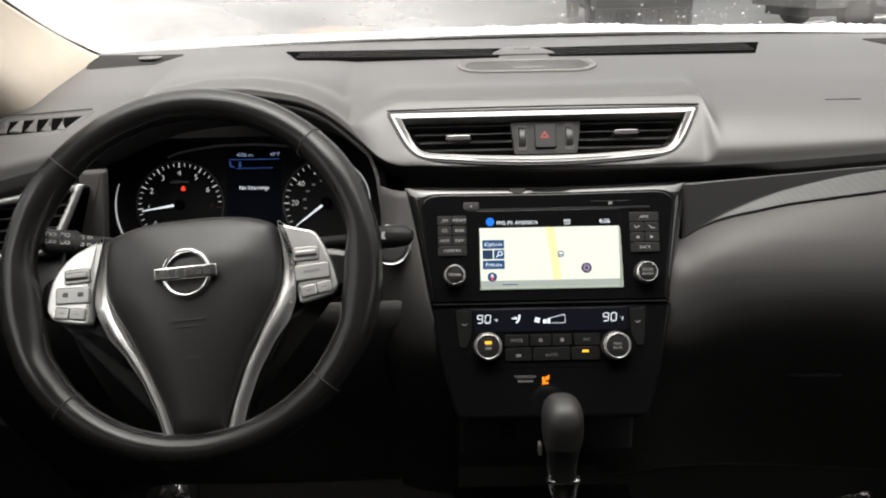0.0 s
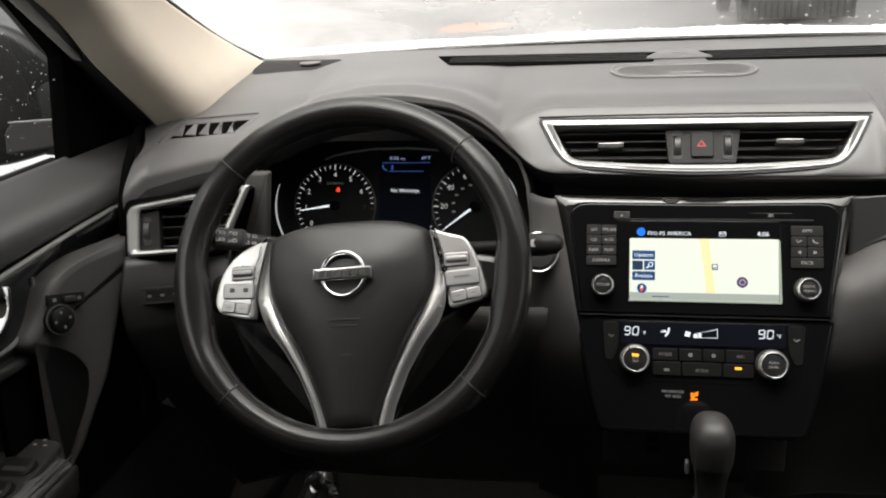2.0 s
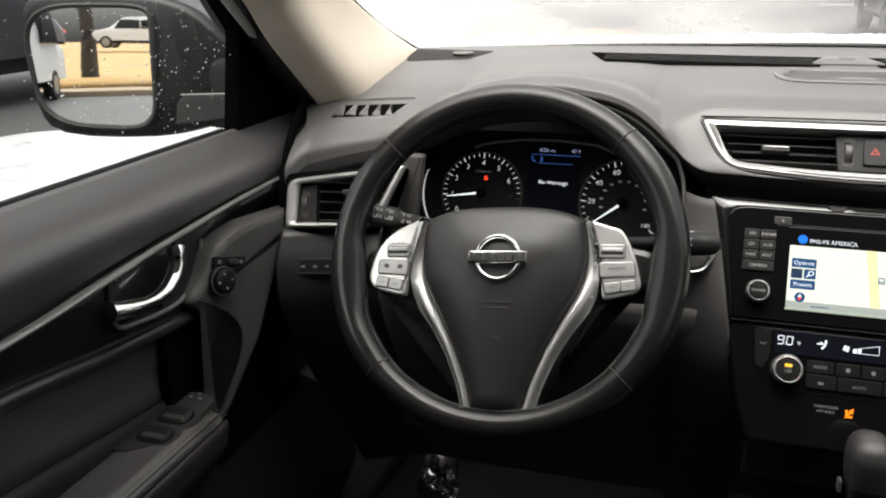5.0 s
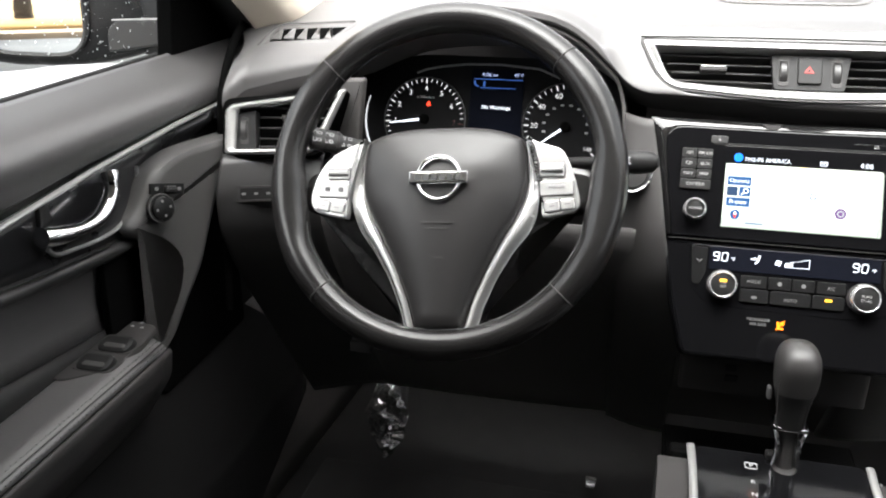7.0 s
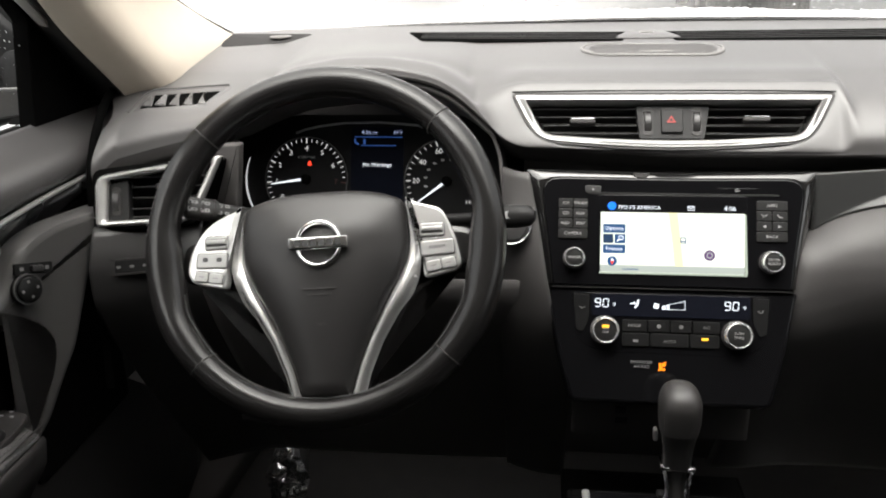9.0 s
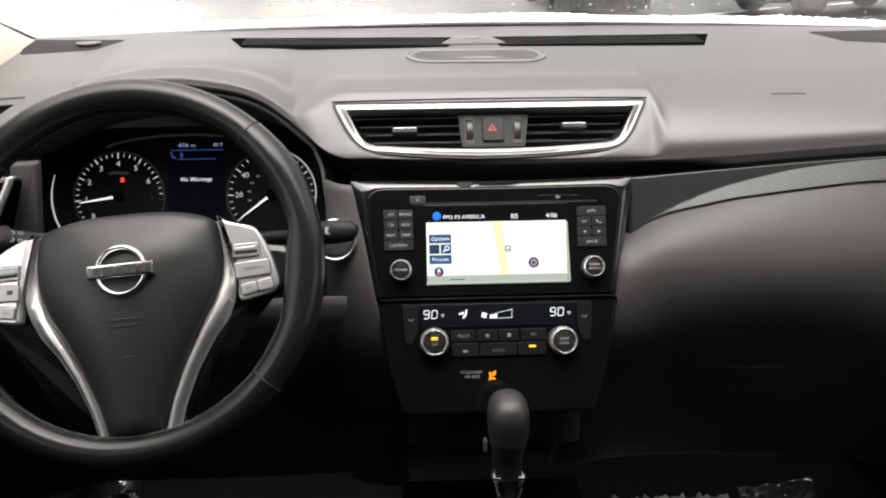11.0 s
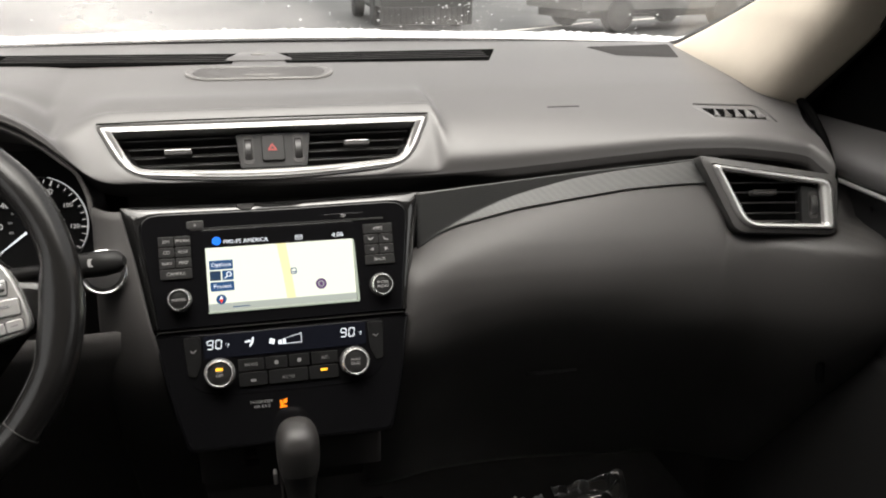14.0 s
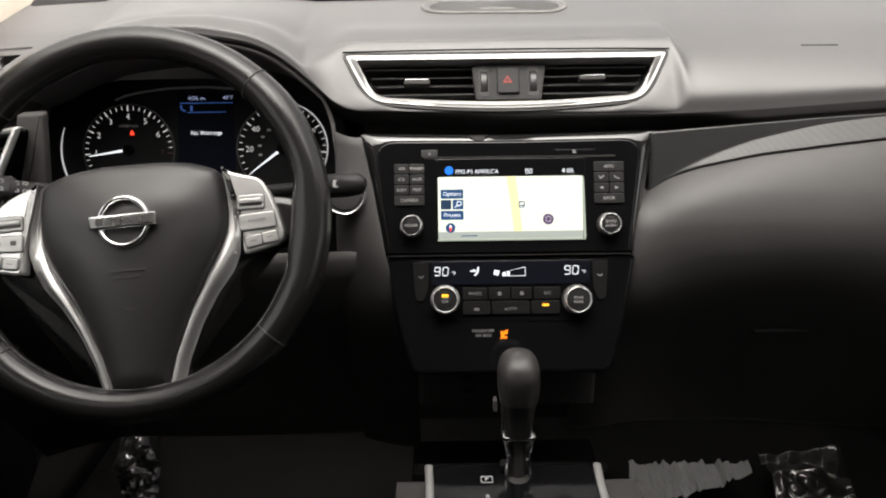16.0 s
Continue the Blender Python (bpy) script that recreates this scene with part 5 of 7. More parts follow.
mesh_part("message_icon", *join(bezel(rect(0.022, 0.0595, 0.0075, 0.0050, 0.0004, 1), rect(0.022, 0.0595, 0.0063, 0.0038, 0.0003, 1), [(0, 0.0010), (0, 0.0014), (1, 0.0014), (1, 0.0010)]),
                             tube([(0.0188, 0.0616, 0.0012), (0.022, 0.0588, 0.0012), (0.0252, 0.0616, 0.0012)], 0.0004, 5)), LCDWHITE, scr, "", ST)
for s, rows in ((-1, (("XM", "FM/AM"), ("CD", "AUX"), ("NAV", "MAP"), ("CAMERA",))), (1, (("APPS",), ("tel", "spk"), ("prev", "next"), ("BACK",)))):
    cx = s * 0.1105
    for k, row in enumerate(rows):
        cy = 0.0635 - 0.0117 * k
        for j, words in enumerate(row):
            kx = cx + (0 if len(row) == 1 else (-0.0085 if j == 0 else 0.0085))
            key = mesh_part("key", *plate(rect(kx, cy, 0.0335 if len(row) == 1 else 0.0164, 0.0110, 0.0014), -0.002, 0.0022, 0.0007), CHARCOAL, head, "charcoal audio key", ST)
            if words in ("tel", "spk"):
                mesh_part("symbol", *tube([(kx - 0.003, cy + 0.002, 0.0023), (kx - 0.001, cy - 0.001, 0.0023), (kx + 0.003, cy - 0.0015 + 0.003 * (words == "tel"), 0.0023)], 0.0006, 5), DIMINK, key, "", ST)
            elif words in ("prev", "next"):
                d = -1 if words == "prev" else 1
                t1 = [(kx - 0.002 * d, cy - 0.0018), (kx - 0.002 * d, cy + 0.0018), (kx + 0.002 * d, cy)]
                mesh_part("symbol", *plate(t1 if area(t1) > 0 else t1[::-1], 0.0021, 0.0024, 0.0001), DIMINK, key, "", ST)
            else:
                lettering("key_word", words, (kx, cy, 0.0023), 0.0037, DIMINK, key, ST)


KNOBRING = material("polished_knob_ring", (0.82, 0.82, 0.82), 0.22, metal=0.75, vary=0.03)
KNOBCAP = material("matt_black_knob_cap", (0.010, 0.010, 0.010), 0.5, grain=0.3, spec=0.25)


def knob(parent, cx, cy, r, words, label):
    k = mesh_part("knob", *lathe([(r * 1.12, -0.004), (r * 1.12, 0.0005), (r * 1.09, 0.001), (r * 1.05, 0.001), (r * 1.04, 0.010), (r, 0.0125), (r * 0.94, 0.0125)], 48), DARK, parent, label, ST @ pose(cx, cy, 0))
    mesh_part("chrome_ring", *lathe([(r * 0.84, 0.009), (r * 1.06, 0.009), (r * 1.06, 0.0105), (r * 1.03, 0.0122), (r * 0.95, 0.0150), (r * 0.90, 0.0158), (r * 0.87, 0.0155), (r * 0.84, 0.013)], 48), KNOBRING, k, "chrome ring", ST @ pose(cx, cy, 0), sharp=70)
    mesh_part("knob_cap", *lathe([(r * 0.86, 0.009), (r * 0.86, 0.0130), (r * 0.80, 0.0136), (r * 0.3, 0.0140)], 40), KNOBCAP, k, "", ST @ pose(cx, cy, 0))
    for i, line in enumerate(words):
        lettering("knob_word", line, (cx, cy + (len(words) - 1) * 0.0022 - 0.0044 * i, 0.0141), 0.0030, DIMINK, k, ST)
    return k


knob(head, -0.1085, 0.0, 0.0115, ("POWER",), "round power knob")
knob(head, 0.1095, -0.0005, 0.0118, ("ENTER", "AUDIO"), "round tuning knob")

KEYBLACK = material("matt_black_key", (0.007, 0.007, 0.0072), 0.5, grain=0.3, spec=0.12)
climate = thing("climate_panel", (0, 0.85, 0.95), "black climate control panel showing ninety degrees", "climate control")
mesh_part("lower_face", *plate(loop([(-139, -34.6), (-132, -72), (-126, -104), (-110, -163), (110, -163), (126, -104), (132, -72), (139, -34.6)], [0.002, 0.02, 0.02, 0.01, 0.01, 0.02, 0.02, 0.002]), -0.030, -0.0012, 0.004), GLOSS, stack, "piano-black face round the climate keys", ST)
mesh_part("fascia", *plate(loop([(-110, -39), (-108, -84), (-92, -101), (-60, -106), (60, -107), (92, -102), (108, -85), (110, -39)], 0.006), -0.006, -0.0007, 0.0003), GLOSS, climate, "", ST)
lcd = mesh_part("display", *plate(rect(0.0, -0.0525, 0.175, 0.0255, 0.002), -0.001, 0.0006, 0.0003), material("climate_lcd", (0.004, 0.0045, 0.007), 0.15, vary=0.0, emit=0.19, spec=0.25), climate, "dark display strip with white figures", ST)
def segments(cx, cy, w, h, on, lean=0.10):
    """One slanted figure of seven bars; on: which of top, upper right, lower right, bottom, lower left, upper left and middle are lit."""
    b = 0.0011
    spots = [(0, h / 2, 0), (w / 2, h / 4, 1), (w / 2, -h / 4, 1), (0, -h / 2, 0), (-w / 2, -h / 4, 1), (-w / 2, h / 4, 1), (0, 0, 0)]
    out = []
    for k in on:
        x, y, up = spots[k]
        ww, hh = (b, h / 2 - 0.0006) if up else (w - 0.0006, b)
        out.append(plate([(cx + px_ + lean * (py_ - cy), py_) for px_, py_ in rect(x, cy + y, ww, hh, 0.0004, 1)], 0.0006, 0.0010, 0.0001))
    return join(*out)


for cx in (-0.0765, 0.0670):
    mesh_part("figure", *segments(cx - 0.0042, -0.0505, 0.0058, 0.0090, (0, 1, 2, 3, 5, 6)), LCDWHITE, lcd, "", ST)
    mesh_part("figure", *segments(cx + 0.0047, -0.0505, 0.0058, 0.0090, (0, 1, 2, 3, 4, 5)), LCDWHITE, lcd, "", ST)
    lettering("figure_unit", "\u00b0F", (cx + 0.0138, -0.0528, 0.0008), 0.0040, LCDWHITE, lcd, ST)
mesh_part("seat_icon", *join(tube([(-0.0355, -0.046, 0.0008), (-0.0365, -0.052, 0.0008), (-0.0395, -0.0555, 0.0008)], 0.0011, 6), tube([(-0.0445, -0.0505, 0.0008), (-0.038, -0.0505, 0.0008)], 0.0008, 6), tube([(-0.041, -0.0485, 0.0008), (-0.038, -0.0505, 0.0008)], 0.0006, 6)), LCDWHITE, lcd, "", ST)
mesh_part("fan_icon", *join(*[plate(circle(-0.0155 + 0.0021 * math.cos(a), -0.0525 + 0.0021 * math.sin(a), 0.0016, 10), 0.0006, 0.0009, 0.0001) for a in (0.5, 2.07, 3.64, 5.2)]), LCDWHITE, lcd, "", ST)
wedge_o = loop([(-9, -56.5), (16.5, -56.5), (16.5, -46), (-9, -52.5)], 0.0003, 1)
wedge_i = loop([(-8.4, -55.9), (15.9, -55.9), (15.9, -46.9), (-8.4, -52.1)], 0.0003, 1)
mesh_part("fan_scale", *bezel(wedge_o, wedge_i, [(0, 0.0006), (0, 0.0009), (1, 0.0009), (1, 0.0006)]), LCDWHITE, lcd, "", ST)
mesh_part("fan_scale", *join(*[plate(rect(-0.0066 + 0.0042 * k, -0.0540 + 0.0006 * k, 0.0034, 0.0038 + 0.001 * k, 0.0002, 1), 0.0006, 0.0009, 0.0001) for k in (0, 1)]), LCDWHITE, lcd, "", ST)
for s in (-1, 1):
    key = mesh_part("seat_key", *plate(loop([(s * 90, -41), (s * 108, -41), (s * 105, -82), (s * 97, -84), (s * 91, -70)][::s], 0.003), -0.002, 0.0012, 0.0008), KEYBLACK, climate, "charcoal defroster key", ST)
    mesh_part("symbol", *tube([(s * 0.0985 - 0.003, -0.055, 0.0014), (s * 0.0985, -0.0575, 0.0014), (s * 0.0985 + 0.003, -0.055, 0.0014)], 0.0006, 5), FAINTINK, key, "", ST)
for cx, ww, words in ((-0.0395, 0.028, "MODE"), (-0.0125, 0.0245, "f1"), (0.0120, 0.0235, "f2"), (0.0400, 0.030, "A/C")):
    key = mesh_part("key", *plate(rect(cx, -0.0755, ww - 0.0008, 0.0135, 0.0015), -0.002, 0.0020, 0.0008), KEYBLACK, climate, "charcoal climate key", ST)
    if words[0] == "f":
        mesh_part("symbol", *plate(circle(cx, -0.0755, 0.0024, 7), 0.0019, 0.0023, 0.0001), FAINTINK, key, "", ST)
    else:
        lettering("key_word", words, (cx, -0.0755, 0.0022), 0.0036, FAINTINK, key, ST)
for cx, ww, words in ((-0.0380, 0.031, "c"), (-0.0005, 0.043, "AUTO"), (0.0380, 0.033, "")):
    key = mesh_part("key", *plate(rect(cx, -0.0910, ww - 0.0008, 0.0150, 0.0025), -0.002, 0.0020, 0.0008), KEYBLACK, climate, "charcoal climate key", ST)
    if words == "AUTO":
        lettering("key_word", words, (cx, -0.0925, 0.0022), 0.0036, FAINTINK, key, ST)
    elif words:
        mesh_part("symbol", *plate(rect(cx, -0.0925, 0.006, 0.0028, 0.001, 2), 0.0019, 0.0023, 0.0001), FAINTINK, key, "", ST)
    else:
        mesh_part("amber_light", *plate(rect(cx, -0.0885, 0.0075, 0.0026, 0.0008), 0.0019, 0.0025, 0.0002), YELLOW, key, "lit amber bar", ST)
kl = knob(climate, -0.0725, -0.0815, 0.0148, ("ON", "OFF"), "temperature knob with a lit amber bar")
mesh_part("amber_light", *plate(rect(-0.0725, -0.0775 + 0.0005, 0.0075, 0.0030, 0.0008), 0.0139, 0.0146, 0.0002), YELLOW, kl, "lit amber bar", ST)
knob(climate, 0.0725, -0.0830, 0.0148, ("PUSH", "DUAL"), "passenger temperature knob")
lettering("airbag_word", "PASSENGER", (-0.031, -0.1165, -0.0009), 0.0034, FAINTINK, climate, ST)
lettering("airbag_word", "AIR BAG", (-0.031, -0.1215, -0.0009), 0.0034, FAINTINK, climate, ST)
mesh_part("airbag_lamp", *join(plate(loop([(-12, -117), (-9.6, -116.6), (-8.2, -122.5), (-4.6, -122.8), (-4.6, -125), (-11, -125)], 0.0006, 2), -0.0020, -0.0009, 0.0001), plate(circle(-0.0062, -0.1185, 0.0022, 14), -0.0020, -0.0009, 0.0001), tube([(-0.0122, -0.1255, -0.0008), (-0.0038, -0.1150, -0.0008)], 0.0006, 5)), AMBER, climate, "lit amber passenger airbag lamp", ST)

# ---- floor console and gear selector ----
console = thing("floor_console", (0, 0.6, 0.42), "black floor console with silver side strips", "console")


def tub(u, v):
    y = 0.790 - 0.745 * u
    a = math.pi * (v - 0.5)
    half = 0.125 + 0.012 * u
    x = half * (1 if v > 0.999 else -1 if v < 0.001 else max(-1, min(1, 1.25 * math.sin(a))))
    z = 0.795 - 0.38 * (step(0.88, 1.0, abs(2 * v - 1))) - 0.008 * step(0.6, 0.9, abs(2 * v - 1))
    return x, y, z - 0.07 * step(0.07, 0.0, u)


mesh_part("body", *sheet(tub, 60, 48), UNDER, console, "", solid=0.004, sharp=60)
mesh_part("gate_plate", *plate(rect(-0.004, 0.655, 0.172, 0.205, 0.012), 0.792, 0.802, 0.002), GLOSS, console, "glossy black gear gate plate")
for s in (-1, 1):
    strip = smooth_path([(s * 0.0895 - 0.003, 0.755, 0.803), (s * 0.088 - 0.003, 0.70, 0.803), (s * 0.089 - 0.003, 0.52, 0.803)], 6)
    mesh_part("silver_strip", *tube(strip, 0.0042, 10, flat=0.55), SILVER, console, "satin silver strip along the gear gate")
# tray parts get their shade as flat black colour
mesh_part("tray_floor", *box(-0.115, 0.115, 0.77, 0.93, 0.70, 0.71, 0.004), SHADEBLACK, console, "dark tray floor under the stack")
mesh_part("tray_front", *box(-0.112, 0.108, 0.778, 0.800, 0.68, 0.775, 0.006), SHADEBLACK, console, "low front edge of the tray")
mesh_part("socket_panel", *box(-0.105, 0.105, 0.875, 0.89, 0.80, 0.872, 0.006), DARK, console, "dark socket panel behind the tray")
for zc, ww in ((0.853, 0.012), (0.836, 0.014), (0.822, 0.016)):
    mesh_part("socket", *box(-0.054, -0.054 + ww, 0.872, 0.876, zc - 0.004, zc + 0.004, 0.002), CHARCOAL, console, "")
for cy, words in ((0.733, "P"), (0.706, "R"), (0.686, "N"), (0.660, "D")):
    lettering("gate_letter", words, (-0.032, cy, 0.8025), 0.0060, WHITEINK, console, Matrix.Identity(4))
mesh_part("letter_ring", *bezel(rect(-0.032, 0.733, 0.0125, 0.0100, 0.002), rect(-0.032, 0.733, 0.0113, 0.0088, 0.002), [(0, 0.802), (0, 0.8026), (1, 0.8026), (1, 0.802)]), WHITEINK, console, "")
mesh_part("lock_button", *box(-0.016, -0.008, 0.748, 0.760, 0.80, 0.808, 0.002), CHARCOAL, console, "")
gear = thing("gear_selector", (0.0, 0.735, 0.80), "black leather gear selector with chrome neck", "gear lever")
GM = pose(0.001, 0.742, 0.797, -7)
mesh_part("boot", *lathe([(0.018, 0), (0.017, 0.003), (0.012, 0.005), (0.008, 0.006)], 24), DARK, gear, "", GM)
mesh_part("neck", *lathe([(0.010, 0.005), (0.009, 0.03), (0.0105, 0.055)], 20), DARK, gear, "", GM)
for s in (-1, 1):
    mesh_part("chrome_rib", *tube(smooth_path([(s * 0.0115, -0.006, 0.008), (s * 0.010, -0.009, 0.03), (s * 0.014, -0.008, 0.052)], 5), 0.0028, 8), CHROME, gear, "chrome rib on the neck", GM)
mesh_part("collar", *box(-0.018, 0.018, -0.014, 0.016, 0.050, 0.054, 0.006), CHROME, gear, "", GM)


def grip(u, v):
    h = v
    a = 2 * math.pi * u
    wx = 0.0145 + 0.0070 * step(0.05, 0.62, h)
    wy = 0.0165 + 0.012 * step(0.15, 0.8, h)
    cap = max(0.0, 1 - max(0.0, (h - 0.70) / 0.30) ** 2.6) ** 0.45
    c, s = math.cos(a), math.sin(a)
    e = 0.75
    return wx * cap * math.copysign(abs(c) ** e, c), wy * cap * math.copysign(abs(s) ** e, s) + 0.004 * h, 0.052 + 0.090 * h


mesh_part("grip", *sheet(lambda u, v: grip(u, 0.42 + 0.58 * v), 36, 34), material("worn_grip_leather", (0.032, 0.0305, 0.030), 0.42, grain=0.5, size=700, vary=0.15), gear, "rounded black leather grip", GM, sharp=70)
# shade on the grip's lower half, put in as a blacker material
mesh_part("grip_shaded_half", *sheet(lambda u, v: [c * (0.965 if i < 2 else 1.0) for i, c in enumerate(grip(u, 0.43 * v))], 36, 14), KNOBBLACK, gear, "smooth black lower half of the grip", GM, sharp=70)
mesh_part("release_button", *box(-0.026, -0.022, -0.006, 0.006, 0.080, 0.092, 0.002), TAB, gear, "small silver release button", GM)
mesh_part("grip_seam", *tube([(-0.0190 + 0.0005 * math.cos(t), -0.024 + 0.0, 0.06 + 0.055 * t / 3.0) for t in np.linspace(0, 3, 12)], 0.0006, 5), DARK, gear, "", GM)

# ---- pillars ----
def pillar(s):
    """The padded trim between windscreen and door, from the dash to the roof."""
    inner = smooth_path([(0.640, 1.300, 1.235), (0.648, 1.262, 1.246), (0.668, 1.17, 1.290), (0.668, 1.00, 1.362), (0.655, 0.72, 1.485), (0.640, 0.44, 1.600)], 6)
    outer = smooth_path([(0.690, 1.06, 1.150), (0.694, 1.005, 1.205), (0.712, 0.93, 1.285), (0.722, 0.85, 1.368), (0.722, 0.62, 1.475), (0.712, 0.40, 1.585)], 6)
    n = len(inner) - 1

    def fn(u, v):
        i = min(n - 1, int(u * n))
        t = u * n - i
        a, b = inner[i].lerp(inner[i + 1], t), outer[i].lerp(outer[i + 1], t)
        ridge = Vector((b.x - (0.058 if s < 0 else 0.046 + 0.09 * min(u, 0.45)), b.y - 0.004, (0.3 * a.z + 0.7 * b.z) + 0.006))
        fold = lambda k: a.lerp(ridge, k / 0.6) if k < 0.6 else ridge.lerp(b, min(1.0, (k - 0.6) / 0.4))
        soft = 0.16 * min(1.0, v / 0.2, (1 - v) / 0.2)
        p = (fold(v - soft) + 2 * fold(v - soft / 2) + 2 * fold(v) + 2 * fold(v + soft / 2) + fold(v + soft)) / 8
        return s * p.x + (0.022 if s > 0 else 0.0), p.y, p.z
    p = mesh_part("trim", *sheet(fn, 40, 28), CREAM, None, solid=0.006, sharp=70)
    p.name = "pillar_trim"
    flap = sheet(lambda u, v: (lambda q: (s * (q.x - 0.004 + 0.10 * v) + (0.022 if s > 0 else 0.0), q.y + 0.004 + 0.03 * v, q.z - 0.002 + 0.02 * v))(outer[min(n, int(u * n))]), n, 4)
    tagged(mesh_part("door_seal", *flap, RUBBER, None, solid=0.004), "black door seal beside the pillar trim", "seal", "door seals", "structure")
    tagged(p, "cream fabric-covered windscreen pillar trim", "pillar trim", "pillar trims", "structure")
    edge = [(s * (q.x + 0.006) + (0.022 if s > 0 else 0.0), q.y + 0.010, q.z + 0.004) for q in inner]
    tagged(mesh_part("window_seal", *tube(edge, 0.006, 8), RUBBER), "black rubber seal round the windscreen", "seal", kind="structure")


pillar(-1)
pillar(1)
SPT = [(x, 1.385 - 0.10 * (x / 0.76) ** 2 - 0.012, 1.243 - 0.012 * (x / 0.76) ** 2 + 0.006) for x in np.linspace(-0.70, 0.70, 60)]
tagged(mesh_part("window_seal", *tube(SPT, 0.0045, 8), RUBBER), "black rubber seal at the windscreen foot", "seal", kind="structure")

# ---- doors ----
INSERT = material("door_insert_black", (0.012, 0.012, 0.013), 0.28, grain=0.2, coat=0.5)
strip_z = table(((-0.4, 1.045), (0.50, 1.086), (0.65, 1.100), (0.81, 1.109), (0.95, 1.112)))
ledge_z = soft_table(((-0.4, 1.02), (0.45, 1.024), (0.51, 1.016), (0.58, 1.006), (0.69, 0.994), (0.76, 0.99), (0.95, 0.99)), 0.01)


door_swell = soft_table(((1.09, 0.728), (1.105, 0.718), (1.122, 0.706), (1.135, 0.705), (1.148, 0.712), (1.160, 0.728), (1.169, 0.750), (1.176, 0.776)), 0.007)


def door_x(y, z):
    """How far the door's inner face lies from the car's middle line."""
    zs, zl = strip_z(y), ledge_z(y)
    up = door_swell(z)
    mid = 0.734 + 0.006 * math.sin(math.pi * min(1, max(0, (z - zl) / max(0.01, zs - zl))))
    low = float(np.interp(z, (0.42, 0.60, 0.85, 0.93, 1.0), (0.735, 0.715, 0.735, 0.755, 0.742)))
    a = step(zs - 0.004, zs + 0.003, z)
    b = step(zl - 0.010, zl + 0.006, z)
    return a * up + (1 - a) * (b * mid + (1 - b) * low)


def make_door(s):
    side = "driver" if s < 0 else "passenger"
    door = thing("door_1" if s < 0 else "door_2", (s * 0.75, 0.3, 0.42), "black " + side + " door lining with silver strip", "car door", kind="structure")
    ys = [1.12 - 1.468 * (i / 74) for i in range(75)]
    cols = []
    for y in ys:
        a, b = strip_z(y), ledge_z(y)
        cols.append(list(np.linspace(1.175, a + 0.006, 24)) + list(np.linspace(a + 0.004, a - 0.006, 6)) + list(np.linspace(a - 0.010, b + 0.010, 8))
                    + list(np.linspace(b + 0.008, b - 0.012, 8)) + list(np.linspace(b - 0.016, 0.42, 30)))
    nz = len(cols[0])
    vs = [(s * door_x(y, z), y, z) for y, zs in zip(ys, cols) for z in zs]
    fs = [[i * nz + j, (i + 1) * nz + j, (i + 1) * nz + j + 1, i * nz + j + 1] for i in range(74) for j in range(nz - 1)]
    lower = 50
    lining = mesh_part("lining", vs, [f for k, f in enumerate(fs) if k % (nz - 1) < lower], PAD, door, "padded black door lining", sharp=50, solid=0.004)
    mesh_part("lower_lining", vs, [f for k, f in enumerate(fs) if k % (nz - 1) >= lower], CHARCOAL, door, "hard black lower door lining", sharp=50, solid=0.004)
    mesh_part("silver_strip", *tube([(s * 0.7085, y, strip_z(y) - 0.001) for y in np.linspace(0.940, -0.3, 50)], 0.0031, 8, up=(1, 0, 0)), SILVER, door, "slim silver strip along the door")
    mesh_part("ledge", *tube([(s * 0.7335, y, ledge_z(y) - 0.002) for y in np.linspace(0.76, -0.3, 60)], 0.008, 10, up=(1, 0, 0)), PLASTIC, door, "rounded lower edge of the insert")
    mesh_part("insert", *sheet(lambda u, v: (lambda y: (s * 0.7315, y, strip_z(y) - 0.008 + (ledge_z(y) + 0.012 - strip_z(y) + 0.008) * v))(0.945 - 1.24 * u), 60, 4), INSERT, door, "dark glossy door insert", solid=0.002)
    mesh_part("outer_skin", *box(min(s * 0.86, s * 0.90), max(s * 0.86, s * 0.90), -0.40, 0.98, 0.40, 1.08, 0.01), SHELL, door, "")
    mesh_part("sill_seal", *tube([(s * 0.777, y, 1.172) for y in np.linspace(0.90, -0.35, 20)], 0.0045, 8), RUBBER, door, "black window seal")
    sail = [(0.905 if s < 0 else 0.70, 1.165), (1.10, 1.165), (1.10, 1.25), (0.92, 1.405), (0.48, 1.640), (0.43, 1.610), (0.865, 1.368), (0.932, 1.296)]
    m = Matrix(((0, 0, 1, s * 0.768), (1, 0, 0, 0), (0, 1, 0, 0), (0, 0, 0, 1)))
    # near-black without gloss, so its rear edge takes no light
    mesh_part("sail_panel", *plate(fillet(sail, 0.006), -0.010, 0.010, 0.003), SHADEBLACK, door, "black corner panel behind the mirror", m)
    mesh_part("inner_frame", *tube([(s * 0.735, 0.934, 1.288), (s * 0.735, 0.925, 1.294), (s * 0.735, 0.833, 1.368), (s * 0.735, 0.40, 1.66)], [0.001, 0.0055, 0.0062, 0.0062], 8), material("grey_window_channel", (0.50, 0.50, 0.49), 0.45) if s < 0 else CHARCOAL, door, "grey window channel")
    pane = mesh_part("pane", *sheet(lambda u, v: (s * (0.785 - 0.06 * v), 0.935 - 1.29 * u, 1.150 + 0.44 * v), 8, 8), SIDEGLASS, door, "clear rain-spotted door glass", front=CABIN)
    return door


